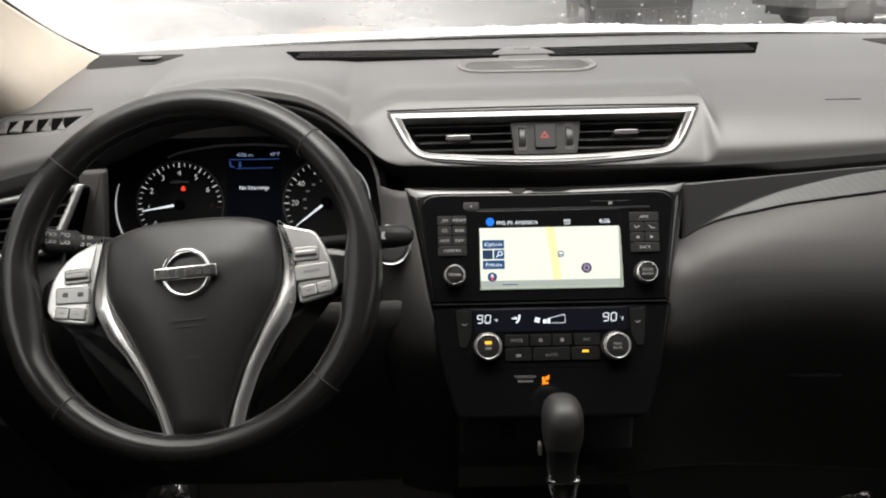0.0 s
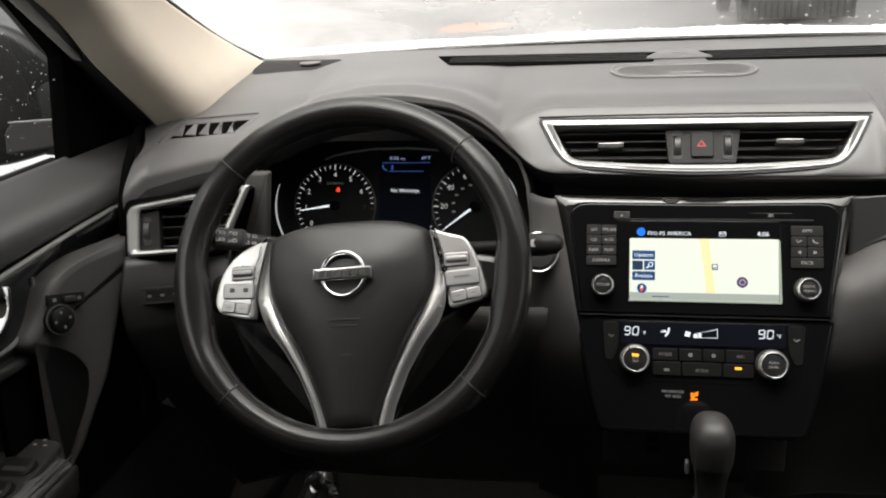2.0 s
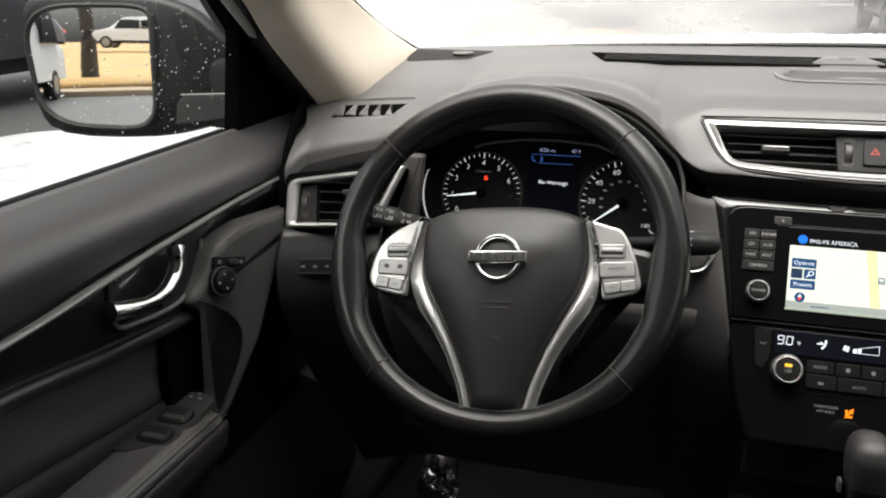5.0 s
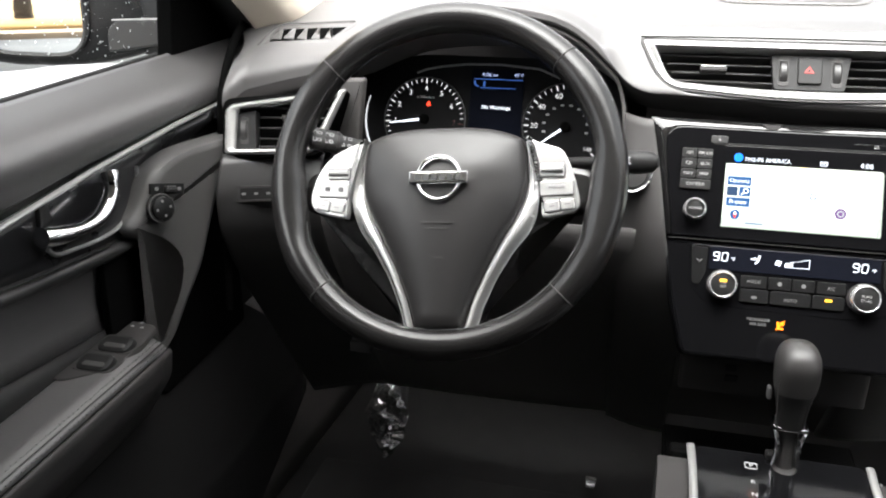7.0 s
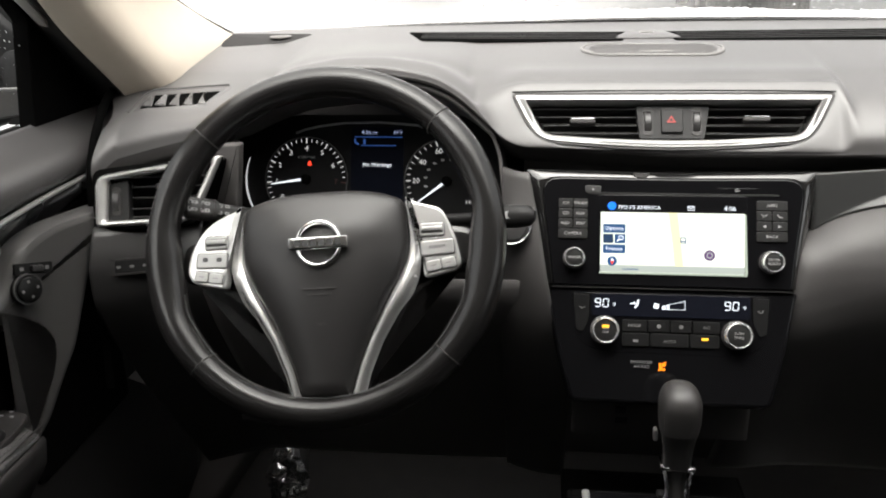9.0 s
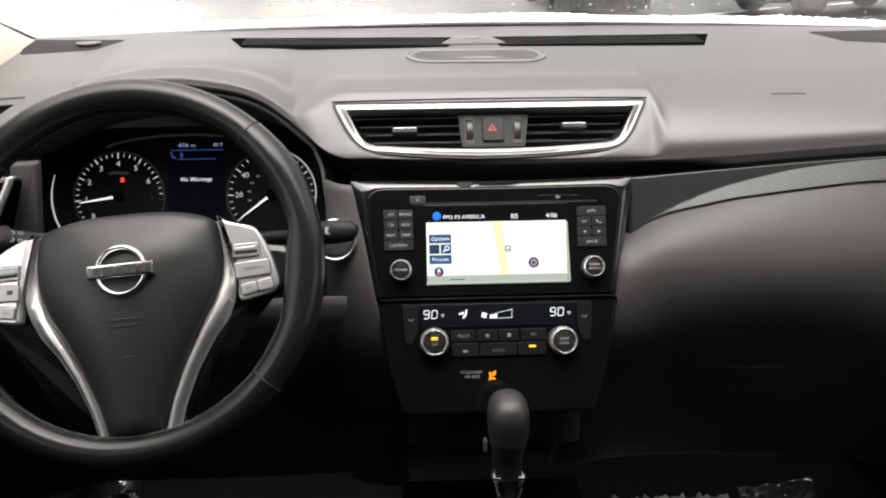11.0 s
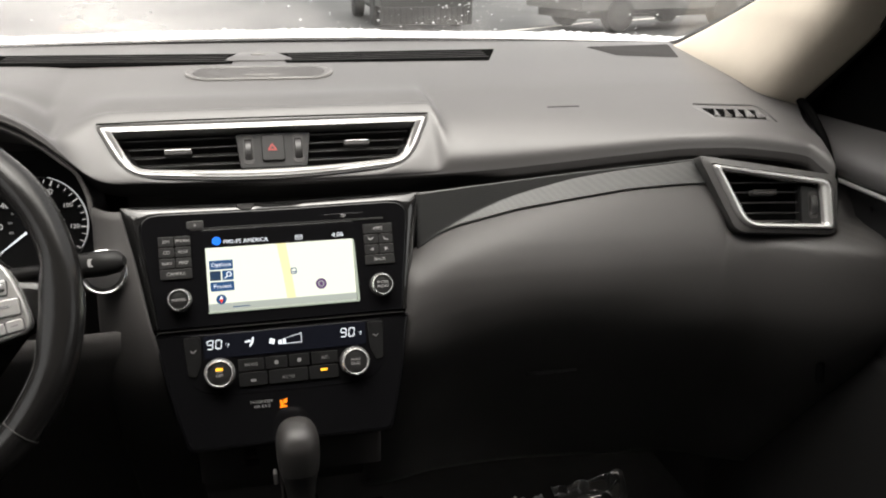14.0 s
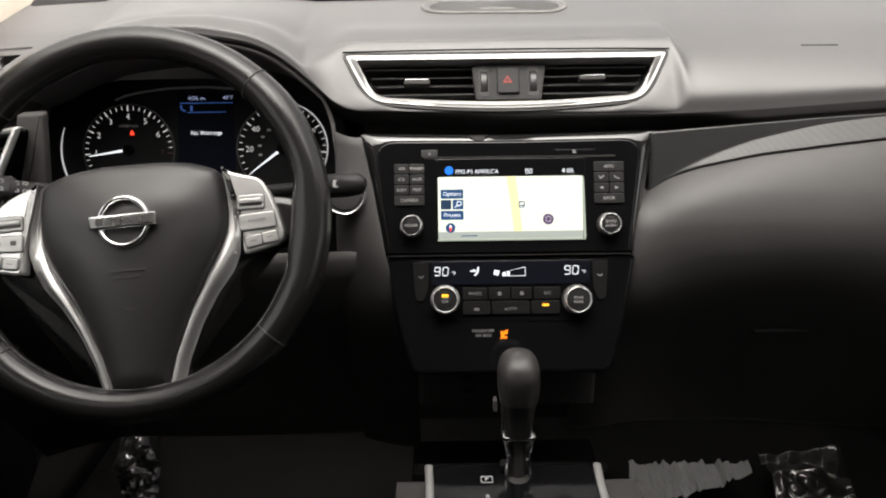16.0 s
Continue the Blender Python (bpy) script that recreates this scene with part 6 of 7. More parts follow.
door_l = make_door(-1)
door_r = make_door(1)
DM = Matrix(((0, 0, 1, -0.732), (1, 0, 0, 0), (0, 1, 0, 0), (0, 0, 0, 1)))
# black strips added as the shade in the gap beside each door
for s in (-1, 1):
    seam = smooth_path([(s * 0.716, 1.037, 1.203), (s * 0.704, 0.977, 1.187), (s * 0.695, 0.932, 1.162), (s * 0.691, 0.907, 1.137), (s * 0.687, 0.887, 1.108), (s * 0.685, 0.872, 1.033), (s * 0.682, 0.857, 0.943), (s * 0.684, 0.847, 0.853)], 6)
    tagged(mesh_part("door_gap_shade", *tube(seam, 0.0055, 10), SHADEBLACK), "black strip standing for the dark gap between door and dashboard", "seal", "door seals", "structure")
# mirror switch pod and pull leg
PODGREY = material("soft_grey_pod", (0.075, 0.073, 0.072), 0.45, grain=0.35, size=1300, spec=0.6)
pod = fillet([(0.945, 1.082), (0.851, 1.083), (0.800, 1.084), (0.764, 1.074), (0.746, 1.056), (0.731, 1.033), (0.706, 1.016), (0.718, 1.000), (0.744, 0.986), (0.764, 0.962), (0.767, 0.945), (0.757, 0.918), (0.737, 0.890), (0.716, 0.858), (0.702, 0.826),
              (0.714, 0.826), (0.730, 0.842), (0.754, 0.862), (0.778, 0.896), (0.806, 0.932), (0.836, 0.996), (0.852, 1.030), (0.876, 1.056), (0.945, 1.068)][::-1], [0.01] * 8 + [0.014] * 8 + [0.02] * 8, 4)
# black plate added for the unlit footwell beyond the pull leg
end = fillet([(0.950, 1.086), (0.850, 1.070), (0.812, 0.985), (0.772, 0.900), (0.715, 0.832), (0.735, 0.780), (0.950, 0.780)], 0.01, 4)
mesh_part("footwell_shade", *moved(plate(end if area(end) > 0 else end[::-1], -0.006, 0.010, 0.004), DM), SHADEBLACK, door_l, "dark front end of the door lining")
# the hollow's shade, laid in as a flat black plate
recess = fillet([(0.764, 0.962), (0.767, 0.945), (0.757, 0.918), (0.737, 0.890), (0.716, 0.858), (0.702, 0.830), (0.672, 0.850), (0.682, 1.000), (0.744, 0.986)], 0.004, 3)
mesh_part("pull_shade", *moved(plate(recess if area(recess) > 0 else recess[::-1], -0.012, -0.003, 0.002), DM), SHADEBLACK, door_l, "black hollow behind the pull")
pod_shape = moved(plate(pod, -0.006, 0.022, 0.009), DM)
pod_ob = mesh_part("switch_pod", [(x + 0.28 * (y - 0.73), y, z) for x, y, z in pod_shape[0]], pod_shape[1], PODGREY, door_l, "black pod with the mirror switch")
KN = Matrix.Translation((-0.7005, 0.749, 1.028)) @ Vector((0.90, -0.40, 0.18)).to_track_quat("Z", "Y").to_matrix().to_4x4()
FS = Matrix.Translation((-0.6975, 0.763, 1.047)) @ Vector((0.90, -0.40, 0.18)).to_track_quat("Z", "Y").to_matrix().to_4x4() @ Matrix.Rotation(radians(-14), 4, "Z")
mesh_part("mirror_knob", *moved(lathe([(0.017, 0), (0.017, 0.004), (0.0155, 0.006), (0.0135, 0.006), (0.013, 0.009), (0.011, 0.010)], 30), KN), KNOBBLACK, pod_ob, "round mirror adjuster knob")
for a in range(4):
    mesh_part("knob_mark", *moved(plate(rect(0.0085 * math.cos(a * math.pi / 2), 0.0085 * math.sin(a * math.pi / 2), 0.003, 0.003, 0.0008, 2), 0.0098, 0.0103, 0.0001), KN), FAINTINK, pod_ob)
mesh_part("knob_ring", *moved(bezel(circle(0, 0, 0.0170, 30), circle(0, 0, 0.0156, 30), [(0, 0.003), (0, 0.0062), (1, 0.0062), (1, 0.003)]), KN), PODGREY, pod_ob)
mesh_part("fold_switch", *moved(plate(rect(0, 0, 0.044, 0.013, 0.002), 0, 0.003, 0.001), FS), KNOBBLACK, pod_ob, "mirror fold switch")
for dx in (-0.014, 0.015):
    mesh_part("switch_mark", *moved(plate(rect(dx, 0, 0.0045, 0.0040, 0.001, 2), 0.0029, 0.0034, 0.0001), FS), FAINTINK, pod_ob)
mesh_part("fold_toggle", *moved(plate(rect(0.002, 0, 0.014, 0.007, 0.002), 0.002, 0.009, 0.002), FS), PLASTIC, pod_ob)
# handle in a scooped cup
cup_o = fillet([(0.572, 1.066), (0.690, 1.098), (0.758, 1.088), (0.748, 1.040), (0.692, 1.018), (0.605, 1.024)][::-1], 0.018, 5)
cup = mesh_part("handle_cup", *plate(cup_o, -0.002, 0.002, 0.001), DARK, door_l, "black scooped handle cup", DM)
mesh_part("cup_edge", *tube(smooth_path([(-0.728, y, z) for y, z in ((0.757, 1.074), (0.755, 1.062), (0.749, 1.046), (0.732, 1.028), (0.706, 1.017), (0.673, 1.0165), (0.636, 1.021), (0.608, 1.026), (0.597, 1.036))], 5), 0.0024, 8, up=(1, 0, 0)), SILVER, cup, "thin silver edge of the cup")
lever = smooth_path([(-0.711, 0.684, 1.088), (-0.708, 0.681, 1.082), (-0.706, 0.678, 1.074), (-0.705, 0.668, 1.062), (-0.705, 0.650, 1.052), (-0.706, 0.625, 1.050), (-0.709, 0.600, 1.053), (-0.715, 0.578, 1.058)], 7)
rad = [0.0072 + 0.0018 * step(0.30, 0.0, i / (len(lever) - 1)) + 0.0026 * step(0.65, 1.0, i / (len(lever) - 1)) for i in range(len(lever))]
mesh_part("door_handle", *tube(lever, rad, 16, flat=1.35, up=(1, 0, 0)), CHROME, door_l, "curved chrome inner door handle")
mesh_part("lock_tab", *moved(plate(fillet([(0, 0), (0.022, 0.004), (0.012, 0.030), (0.004, 0.026)], 0.004), 0, 0.005, 0.002), DM @ pose(0.590, 1.058, 0.003)), CHARCOAL, door_l, "grey lock tab")


# armrest with window switches
def arm(s, u, v):
    y = 0.700 - 1.0 * u
    x = float(np.interp(v, (0, 0.30, 0.62, 0.74, 0.80, 0.90, 1.0), (0.764, 0.738, 0.692, 0.677, 0.671, 0.676, 0.715)))
    z = float(np.interp(v, (0, 0.30, 0.62, 0.74, 0.80, 0.90, 1.0), (0.878, 0.894, 0.896, 0.889, 0.880, 0.850, 0.790)))
    front = step(0.0, 0.06, u)
    return s * (x + 0.012 * (1 - front)), y, z - 0.010 * (1 - front)


for s, d in ((-1, door_l), (1, door_r)):
    rest = mesh_part("armrest", *sheet(lambda u, v: arm(s, u, v * 0.775), 30, 28), PAD, d, "stitched black leather armrest", solid=0.004, sharp=70)
    mesh_part("armrest_side", *sheet(lambda u, v: arm(s, u, 0.78 + v * 0.22), 30, 10), DARK, d, "", solid=0.004, sharp=70)
    mesh_part("armrest_seam", *tube([(s * 0.6795, 0.70 - 0.9 * i / 30, 0.8897) for i in range(31)], 0.0011, 6), DARK, rest, "")
    if s < 0:
        for off in (0.684, 0.674):
            rows_ = [tube([(-off, 0.69 - 0.0065 * k, 0.8925 if off > 0.68 else 0.8885), (-off, 0.686 - 0.0065 * k, 0.8925 if off > 0.68 else 0.8885)], 0.0007, 4) for k in range(120)]
            tagged(mesh_part("stitching", *join(*rows_), STITCH, rest, "double row of grey stitching"), kind="stuff")
bed = mesh_part("switch_bed", *moved(plate(fillet([(-0.762, 0.60), (-0.735, 0.578), (-0.700, 0.605), (-0.690, 0.655), (-0.700, 0.712), (-0.757, 0.718)], 0.012), 0, 0.006, 0.002), pose(0, 0, 0.890)), DARK, door_l, "black window switch plate")
for cx, cy, r in ((-0.715, 0.621, 0), (-0.717, 0.661, 1)):
    mesh_part("switch_well", *moved(plate(rect(0, 0, 0.050, 0.036, 0.012), 0, 0.0008, 0.0003), pose(cx, cy, 0.8958)), DARK, bed)
    sw = moved(plate(rect(0, -0.003, 0.042, 0.028, 0.012), 0, 0.010, 0.006), pose(cx, cy, 0.894, 16, 0, 0))
    mesh_part("window_switch", *sw, CHARCOAL, bed, "grey window switch with pale edge")
    mesh_part("switch_edge", *moved(plate(rect(0.002, -0.008, 0.026, 0.007, 0.003), 0.0085, 0.0106, 0.001), pose(cx, cy, 0.894, 16, 0, 0)), SOFT, bed)
for cx, cy in ((-0.745, 0.700), (-0.728, 0.703), (-0.722, 0.712), (-0.715, 0.702)):
    mesh_part("switch_mark", *moved(plate(rect(0, 0, 0.004, 0.003, 0.0008, 2), 0, 0.0006, 0.0001), pose(cx, cy, 0.8962)), DIMINK, bed)
# lower trim inside the driver's footwell
tagged(mesh_part("kick_panel", *sheet(lambda u, v: (-0.735 + 0.03 * u, 0.93 + 0.45 * u, 0.80 - 0.38 * v), 8, 8), material("brown_black_panel", (0.09, 0.083, 0.080), 0.6, grain=0.3), None, solid=0.006), "dull black footwell side panel", "panel", kind="structure")
SWROW = Matrix.Translation((-0.628, low_y(-0.628, 1.019) - 0.005, 1.019)) @ Vector((0.30, -0.93, 0.22)).to_track_quat("Z", "Y").to_matrix().to_4x4()
mesh_part("switch_frame", *moved(bezel(rect(0, 0, 0.054, 0.019, 0.003), rect(0, 0, 0.050, 0.015, 0.002), [(0, 0), (0, 0.003), (1, 0.003), (1, 0)]), SWROW), DARK, dash, "")
mesh_part("switch_panel", *moved(plate(rect(0, 0, 0.050, 0.015, 0.002), 0, 0.0024, 0.001), SWROW), CHARCOAL, dash, "row of small black switches")
for k in range(3):
    mesh_part("switch_mark", *moved(plate(rect(-0.015 + 0.015 * k, 0, 0.005, 0.0030, 0.001, 2), 0.0022, 0.0028, 0.0002), SWROW), FAINTINK, dash)

mesh_part("amber_light", *moved(lathe([(0.0016, 0), (0.0014, 0.001), (0.0006, 0.0014)], 10), Matrix.Translation((-0.609, low_y(-0.609, 0.884) - 0.001, 0.884)) @ pose(0, 0, 0, 90)), AMBER, dash, "tiny lit amber lamp")

# ---- outside mirror ----
nrm = Vector((0.249, -0.968, 0.040)).normalized()
mx = Vector((0.968, 0.249, 0)).normalized()
MM = Matrix((mx, nrm.cross(mx), nrm)).transposed().to_4x4()
MM.translation = (-1.020, 0.985, 1.245)
wing = thing("side_mirror", (-0.92, 1.0, 1.15), "black side mirror speckled with rain", "side mirror")
g_out = fillet([(-0.108, 0.050), (-0.100, -0.060), (-0.060, -0.086), (0.045, -0.092), (0.068, -0.072), (0.075, 0.070), (0.045, 0.077), (-0.070, 0.078)], [0.04, 0.03, 0.03, 0.03, 0.02, 0.012, 0.03, 0.04], 6)
if area(g_out) < 0:
    g_out = g_out[::-1]
MIRROR = material("mirror_glass", (0.90, 0.92, 0.93), 0.015, metal=1.0, vary=0.0)
mesh_part("mirror_glass", *plate(g_out, -0.004, 0.0, 0.0004), MIRROR, wing, "mirror glass showing grass and parked vehicles", MM)
BLACKPAINT = material("wet_black_housing", (0.006, 0.006, 0.0065), 0.38, vary=0.1, spec=0.3)
mesh_part("housing_rim", *bezel(inset(g_out, -0.007), g_out, [(0, -0.02), (0, 0.002), (0.4, 0.005), (1, 0.002), (1, -0.012)]), RUBBER, wing, "", MM)
big = [(p.x, p.y) for p in smooth_path([(x, y, 0) for x, y in ((-0.122, 0.050), (-0.116, -0.060), (-0.080, -0.104), (0.060, -0.110), (0.150, -0.094), (0.192, -0.074), (0.196, 0.000), (0.186, 0.030), (0.150, 0.066), (0.110, 0.086), (0.050, 0.096), (-0.080, 0.098), (-0.115, 0.080), (-0.122, 0.050))], 3)][:-1]
if area(big) < 0:
    big = big[::-1]
n = len(big)
hv, hf = [], []
lv = ((0.40, -0.006), (0.90, -0.004), (0.965, -0.008), (1.0, -0.020), (1.0, -0.05), (0.93, -0.09), (0.75, -0.125), (0.40, -0.15), (0.1, -0.155))
for k, z in lv:
    hv += [(0.04 + (x - 0.04) * k - 0.30 * max(0.0, -z - 0.02), y * k, z) for x, y in big]
for k in range(len(lv) - 1):
    hf += [[k * n + i, k * n + (i + 1) % n, (k + 1) * n + (i + 1) % n, (k + 1) * n + i] for i in range(n)]
mesh_part("housing", hv, hf + [list(range(n))[::-1], [(len(lv) - 1) * n + i for i in range(n)]], BLACKPAINT, wing, "wet glossy black housing", MM, sharp=60)
mesh_part("arm", *plate(fillet([(0.100, -0.090), (0.188, -0.080), (0.190, -0.046), (0.118, -0.045), (0.104, -0.058)], 0.006), -0.012, 0.003, 0.003), PLASTIC, wing, "matt black mirror foot", MM)
mesh_part("arm_edge", *tube([(0.112, -0.0455, 0.003), (0.188, -0.0445, 0.003)], 0.0012, 6), SILVERKEY, wing, "", MM)
mesh_part("arm_foot", *moved(box(-0.05, 0.03, -0.05, 0.06, -0.03, 0.075, 0.02), Matrix.Translation((-0.835, 1.075, 1.18))), BLACKPAINT, wing, "")

# ---- rain ----
drop = lathe([(1.0, 0.0), (0.86, 0.28), (0.5, 0.48), (0.12, 0.55)], 8)


def beads(name, place, count, r0, r1, label):
    rng = random.Random(7)
    vs, fs = [], []
    for _ in range(count):
        m = place(rng)
        r = r0 + (r1 - r0) * rng.random() ** 2.5
        q = moved(drop, m @ Matrix.Diagonal((r, r * (1 + 0.5 * rng.random()), r, 1)))
        k = len(vs)
        vs += q[0]
        fs += [[i + k for i in f] for f in q[1]]
    return tagged(mesh_part(name, vs, fs, DROPLET), label, "raindrops", kind="stuff")


def on_screen(rng):
    k = rng.random()
    x = rng.gauss(0.30, 0.05) if k < 0.4 else rng.uniform(-0.68, 0.68)
    v = 0.02 + 0.22 * rng.random() ** 0.8
    u = (x / (1 - 0.10 * v) + 0.76) / 1.52
    y, z = 1.385 - 0.10 * (2 * u - 1) ** 2 - 0.90 * v, 1.243 - 0.012 * (2 * u - 1) ** 2 + 0.375 * v + 0.02 * math.sin(math.pi * v)
    return pose(x, y + 0.001, z + 0.002, -22)


beads("windscreen_raindrops", on_screen, 260, 0.0007, 0.0024, "small raindrops on the windscreen")


def on_pane(rng):
    v = 0.02 + 0.55 * rng.random()
    y = rng.gauss(0.80 - 0.10 * v, 0.035) if rng.random() < 0.5 else 0.50 + 0.43 * rng.random()
    return pose(-(0.785 - 0.06 * v) - 0.001, min(0.93, y), 1.150 + 0.44 * v, 0, -82, 0)


beads("door_glass_raindrops", on_pane, 260, 0.0003, 0.0014, "small raindrops on the door glass")


def on_housing(rng):
    x, y = rng.choice((rng.uniform(-0.10, 0.07), rng.uniform(0.08, 0.19))), rng.uniform(-0.09, 0.075)
    return MM @ pose(x, y * (1 if x < 0.13 else 0.5), 0.0006 if x < 0.075 else -0.0025)


beads("mirror_raindrops", on_housing, 150, 0.0003, 0.0012, "raindrops on the side mirror")

# ---- footwells ----
def crinkle(x0, x1, y0, y1, z, tilt, seed, amp):
    def fn(u, v):
        x, y = x0 + (x1 - x0) * u, y0 + (y1 - y0) * v
        h = abs(noise.noise((x * 9, y * 16, seed))) + 0.40 * abs(noise.noise((x * 26, y * 40, seed + 3)))
        return x + 0.004 * noise.noise((x * 40, y * 40, seed + 5)), y, z + tilt * (y - y0) + amp * h
    return fn


tagged(mesh_part("floor_film", *sheet(crinkle(0.470, 0.605, 1.09, 1.212, 0.436, 0.15, 2, 0.038), 60, 44), THINFILM, None, solid=0.0012, sharp=180), "crinkled clear protective film on the passenger floor", "plastic film")


def paper(u, v):
    """A wavy sheet with a slanting torn edge."""
    far, near = 1.190, 1.100 + 0.064 * u ** 1.2 + 0.008 * noise.noise((u * 9, 1, 3))
    y = far + (near - far) * v
    x = 0.236 + 0.206 * u + 0.006 * noise.noise((y * 30, 2, 1))
    fold = abs(noise.noise((x * 75, y * 14, 4))) + 0.5 * abs(noise.noise((x * 150, y * 40, 8)))
    return x, y, 0.448 + 0.16 * (y - 1.10) + 0.016 * fold


tagged(mesh_part("floor_paper", *sheet(paper, 110, 30), PAPER, None, solid=0.0012, sharp=180), "torn white protective paper on the passenger floor", "paper")
tagged(mesh_part("floor_mat", *box(0.17, 0.68, 0.35, 1.10, 0.42, 0.432, 0.01), CARPET), "black passenger floor mat", "floor mat", "floor mats")
tagged(mesh_part("floor_mat", *box(-0.68, -0.17, 0.35, 1.10, 0.42, 0.432, 0.01), CARPET), "black driver floor mat", "floor mat", "floor mats")
ped = thing("brake_pedal", (-0.565, 1.13, 0.55), "foot pedal wrapped in crinkled clear plastic", "pedal")
PM = pose(-0.562, 1.125, 0.540, 62)
mesh_part("arm", *tube([(-0.540, 1.18, 0.76), (-0.552, 1.16, 0.64), (-0.560, 1.135, 0.555)], 0.009, 10), DARK, ped, "")
mesh_part("foot_plate", *plate(rect(0, 0, 0.055, 0.085, 0.012), -0.012, 0.0, 0.004), RUBBER, ped, "", PM)


def bag(u, v):
    w_ = float(np.interp(v, (0, 0.25, 0.55, 0.8, 1.0), (0.007, 0.018, 0.040, 0.030, 0.006)))
    x, y = w_ * (2 * u - 1) + 0.012 * (v - 0.5), 0.085 - 0.170 * v
    h = abs(noise.noise((x * 16 + y * 12, y * 38 - x * 10, 9))) + 0.35 * abs(noise.noise((x * 70, y * 90, 12)))
    return x, y, 0.004 + 0.014 * math.sin(math.pi * u) + 0.030 * h


mesh_part("plastic_wrap", *sheet(bag, 40, 60), FILM, ped, "shiny crumpled plastic wrap", PM, sharp=180, solid=0.001)
tagged(mesh_part("film_scrap", *sheet(crinkle(-0.219, -0.203, 1.115, 1.14, 0.434, 0.2, 6, 0.02), 14, 16), FILM, None, solid=0.001, sharp=180), "small scrap of shiny plastic on the driver floor", "plastic film")


# ---- vehicles and tree outside ----
TYRE = material("tyre_rubber", (0.015, 0.015, 0.015), 0.8)
CARGLASS = material("dark_car_glass", (0.012, 0.015, 0.018), 0.04, vary=0.0)


def vehicle(name, at, paint, label, length=4.6, height=1.65, width=1.82, van=False, alloy=None):
    e = new(name)
    e.matrix_basis = at
    tagged(e, label, "van" if van else "car")
    hl, hw = length / 2, width / 2
    if van:
        prof = [(-hl, 0.45), (-hl, height * 0.96), (-hl + 0.15, height), (hl - 1.5, height), (hl - 0.85, height * 0.62), (hl - 0.05, height * 0.5), (hl, 0.45)]
    else:
        prof = [(-hl, 0.42), (-hl, 0.85), (-hl + 0.12, 1.02), (-hl + 0.65, height - 0.04), (-0.2, height), (0.45, height - 0.08), (1.15, 1.06), (hl - 0.25, 0.90), (hl, 0.70), (hl, 0.42)]
    pr = smooth_path([(0, y, z) for y, z in prof], 3)
    secs = [(-1.0, 0.0), (-0.97, 0.03), (-0.5, 0.05), (0.5, 0.05), (0.97, 0.03), (1.0, 0.0)]
    vs, fs, n = [], [], len(pr)
    for k, lift in secs:
        for p in pr:
            tuck = 1 - 0.22 * step(1.0, height, p.z)
            vs.append((k * hw * tuck, p.y, p.z + lift * (p.z > 0.6)))
    for k in range(len(secs) - 1):
        fs += [[k * n + i, k * n + i + 1, (k + 1) * n + i + 1, (k + 1) * n + i] for i in range(n - 1)]
    fs += [list(range(n))[::-1], [(len(secs) - 1) * n + i for i in range(n)]]

    def add(pname, shape, mt, parent=e, lab=""):
        o = mesh_part(pname, *shape, mt, None, lab)
        o.parent = parent
        return o
    add("body", (vs, fs), paint)
    add("underbody", box(-hw * 0.72, hw * 0.72, -hl * 0.96, hl * 0.96, 0.26, 0.55, 0.05), TYRE)
    z0, z1 = (1.25, height - 0.25) if van else (1.02, height - 0.12)
    for s in (-1, 1):
        for y0, y1 in (((0.9, 1.8),) if van else ((-1.45, -0.55), (-0.5, 0.55))):
            pts = fillet([(y0 + (0.25 if y0 < -1 else 0), z0), (y1 + (0.35 if y1 > 0.5 else 0), z0), (y1 - 0.05, z1), (y0 + (0.45 if y0 < -1 else 0), z1)], 0.06)
            m = Matrix(((0, 0, s, s * hw * (0.93 if not van else 0.95)), (1, 0, 0, 0), (0, 1, 0, 0), (0, 0, 0, 1)))
            add("window", moved(plate(pts if s > 0 else pts[::-1], -0.08, 0.06, 0.01), m), CARGLASS)
        add("tail_lamp", moved(box(-0.10, 0.10, -0.04, 0.04, -0.09, 0.09, 0.03), Matrix.Translation((s * (hw - 0.16), -hl + 0.03, 0.92))), REDLAMP if not van else REDINK, lab="red tail lamp")
        for y in (-length * 0.3, length * 0.3):
            m = Matrix.Translation((s * (hw - 0.10), y, 0.34)) @ Matrix.Rotation(radians(90), 4, "Y")
            t = add("wheel", moved(lathe([(0.2, -0.11), (0.32, -0.11), (0.34, -0.07), (0.34, 0.07), (0.32, 0.11), (0.2, 0.11)], 28), m), TYRE)
            add("rim", moved(lathe([(0.21, -0.115), (0.20, -0.118), (0.05, -0.10), (0.05, 0.10), (0.20, 0.118), (0.21, 0.115)], 20), m), alloy or SILVER, t)
    return e


GREYCAR = material("slate_paint", (0.12, 0.13, 0.15), 0.25, vary=0.05, coat=0.8)
DARKCAR = material("wet_black_paint", (0.012, 0.013, 0.016), 0.25, vary=0.05, coat=0.25, spec=0.3)
WHITECAR = material("white_paint", (0.75, 0.76, 0.77), 0.25, vary=0.04, coat=0.6)
vehicle("parked_car", pose(-8.4, 6.7, 0) @ Matrix.Scale(1.2, 4), DARKCAR, "wet black off-roader parked in a nearby bay")
vehicle("parked_car", pose(-13.5, 9.0, 0), material("deep_blue_paint", (0.02, 0.05, 0.16), 0.2, vary=0.05, coat=0.8), "deep blue parked car beyond the black one")
GRAPHITE = material("wet_graphite_paint", (0.072, 0.071, 0.069), 0.45, vary=0.1, spec=0.3)
BLACKRIM = material("dull_black_wheel", (0.020, 0.020, 0.020), 0.6)
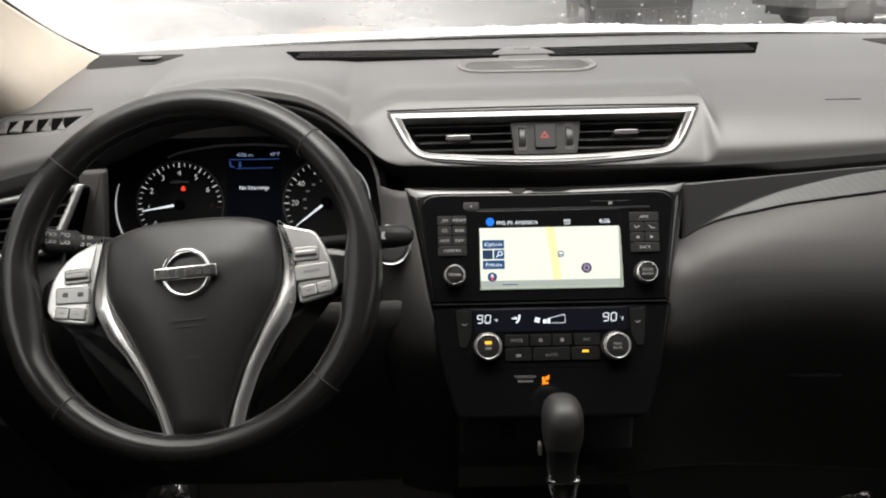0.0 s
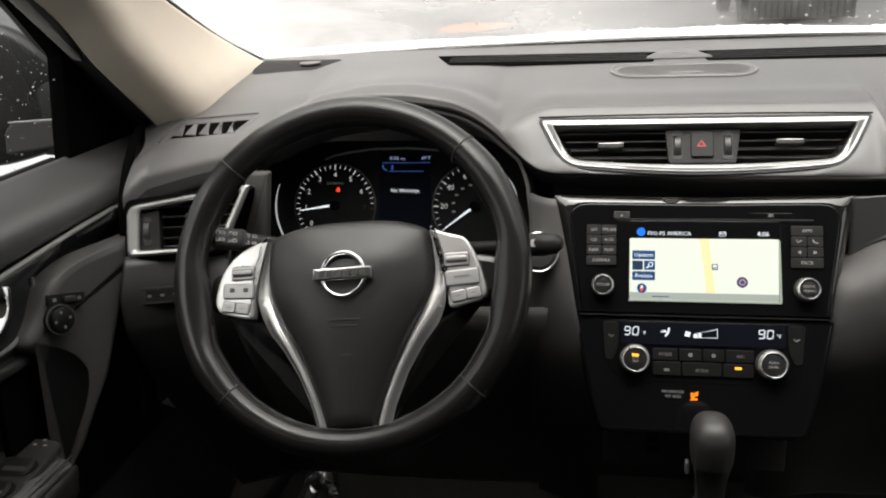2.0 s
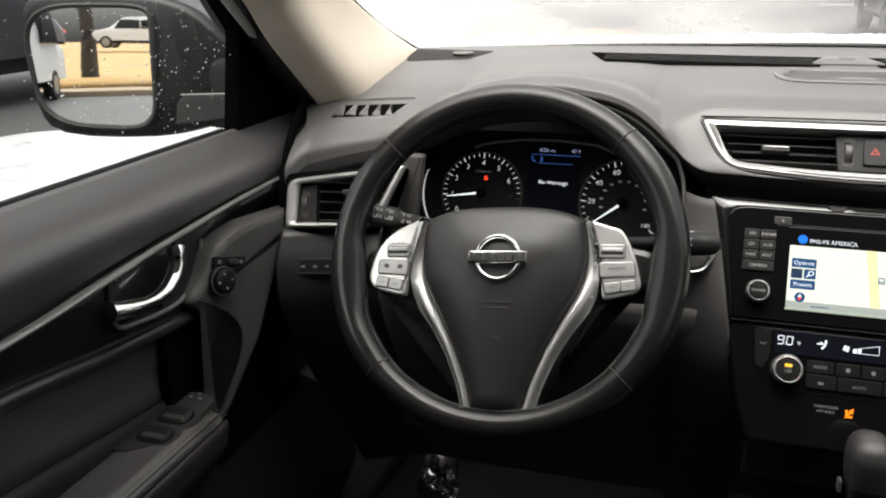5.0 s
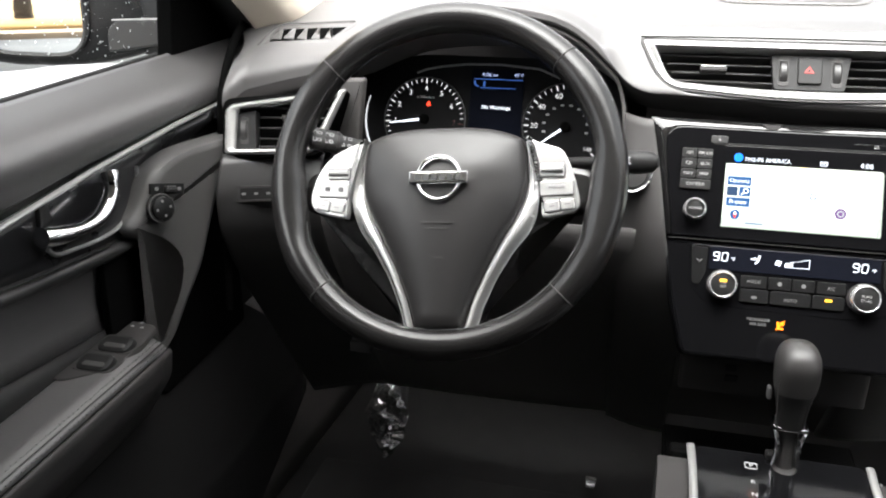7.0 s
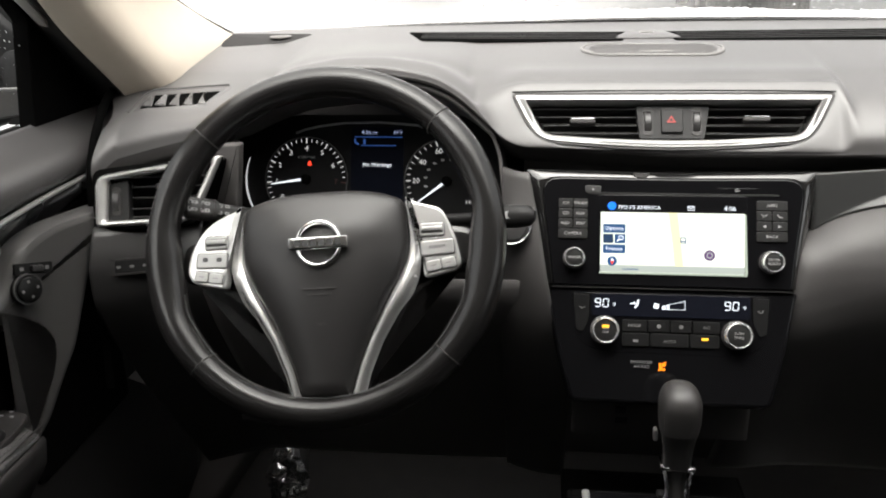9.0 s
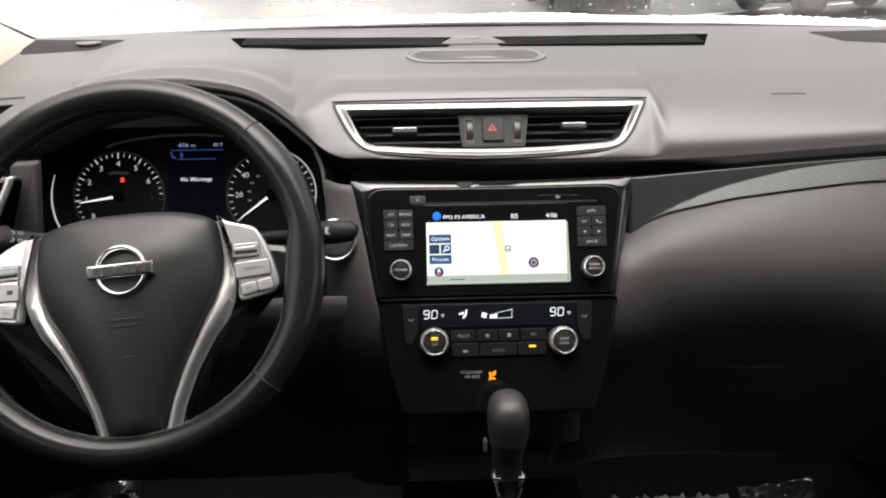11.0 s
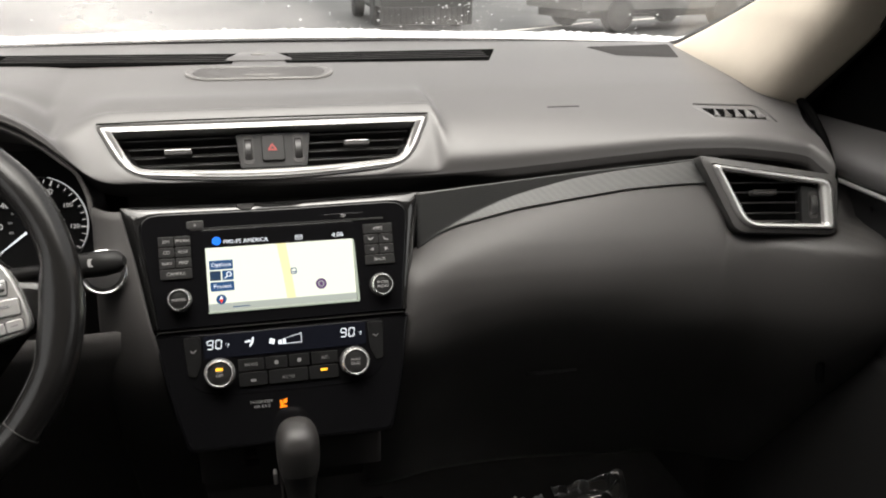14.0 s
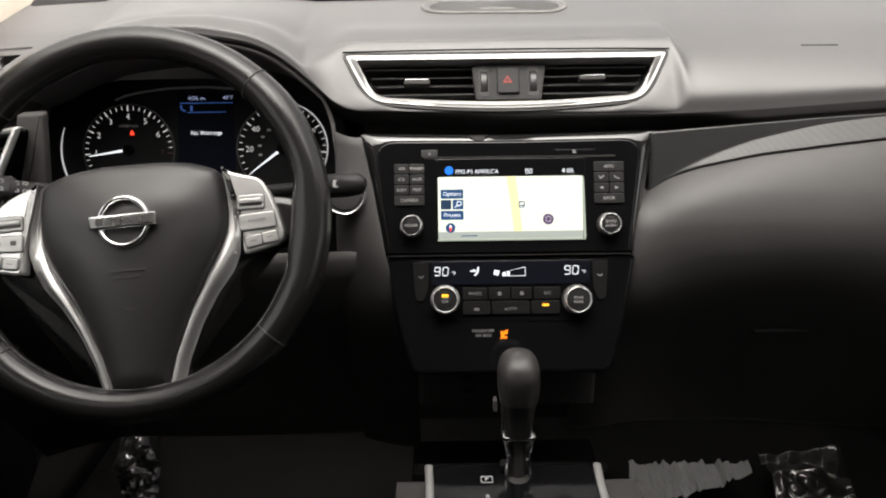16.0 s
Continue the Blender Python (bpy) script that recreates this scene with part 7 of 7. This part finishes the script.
GRILLEGREY = material("dull_grille_plastic", (0.034, 0.033, 0.032), 0.6, vary=0.2)
opposite = vehicle("parked_car", pose(3.6, 18.45, 0, 0, 0, 180), GRAPHITE, "graphite wet car with a slatted grille, parked opposite", alloy=BLACKRIM)
grille = mesh_part("grille", *moved(box(-0.92, 0.92, -0.03, 0.03, 0.0, 0.34, 0.03), Matrix.Translation((0, 2.28, 0.09))), GRILLEGREY, None, "dull black slatted grille")
grille.parent = opposite
for k in range(16):
    bar = mesh_part("slat", *moved(box(-0.016, 0.016, -0.012, 0.012, 0.0, 0.30, 0.004), Matrix.Translation((-0.84 + 1.68 * k / 15, 2.315, 0.11))), BLACKRIM, None)
    bar.parent = grille
vehicle("parked_car", pose(8.22, 16.24, 0, 0, 0, 105), GRAPHITE, "graphite wet car parked askew across a bay", alloy=BLACKRIM)
vehicle("parked_van", pose(-6.75, -16.6, 0, 0, 0, 180), WHITECAR, "white van parked by the kerb", 5.2, 2.2, 1.95, True)
vehicle("parked_car", pose(-14.2, -46.0, 0.9, 0, 0, 80), GREYCAR, "slate-grey car parked beyond the grass")
vehicle("parked_car", pose(-8.6, -48.0, 0.9, 0, 0, 95), WHITECAR, "white car parked beyond the grass")
vehicle("parked_car", pose(-3.4, -47.0, 0.9, 0, 0, 88), DARKCAR, "black car parked beyond the grass")
BARK = material("dark_wet_bark", (0.035, 0.028, 0.022), 0.9, grain=1.0, size=30, vary=0.4, blotch=3)
tree = thing("tree", (-6.1, -23.5, 0.1), "bare dark tree on the grass bank", "tree")
rng = random.Random(3)
mesh_part("trunk", *tube(smooth_path([(-6.1, -23.5, 0.0), (-6.12, -23.5, 0.5), (-6.06, -23.45, 1.6), (-6.12, -23.5, 3.2), (-6.08, -23.4, 5.0)], 5), [0.30 - 0.20 * i / 20 for i in range(21)], 14), BARK, tree)
for k in range(12):
    a, z = rng.uniform(0, 6.28), rng.uniform(1.8, 4.8)
    p = Vector((-6.1, -23.5, z))
    q = p + Vector((math.cos(a) * 1.4, math.sin(a) * 1.4, 1.2))
    mesh_part("limb", *tube(smooth_path([p, p.lerp(q, 0.5) + Vector((0, 0, -0.1)), q], 4), [0.06 - 0.005 * i for i in range(9)], 7), BARK, tree)
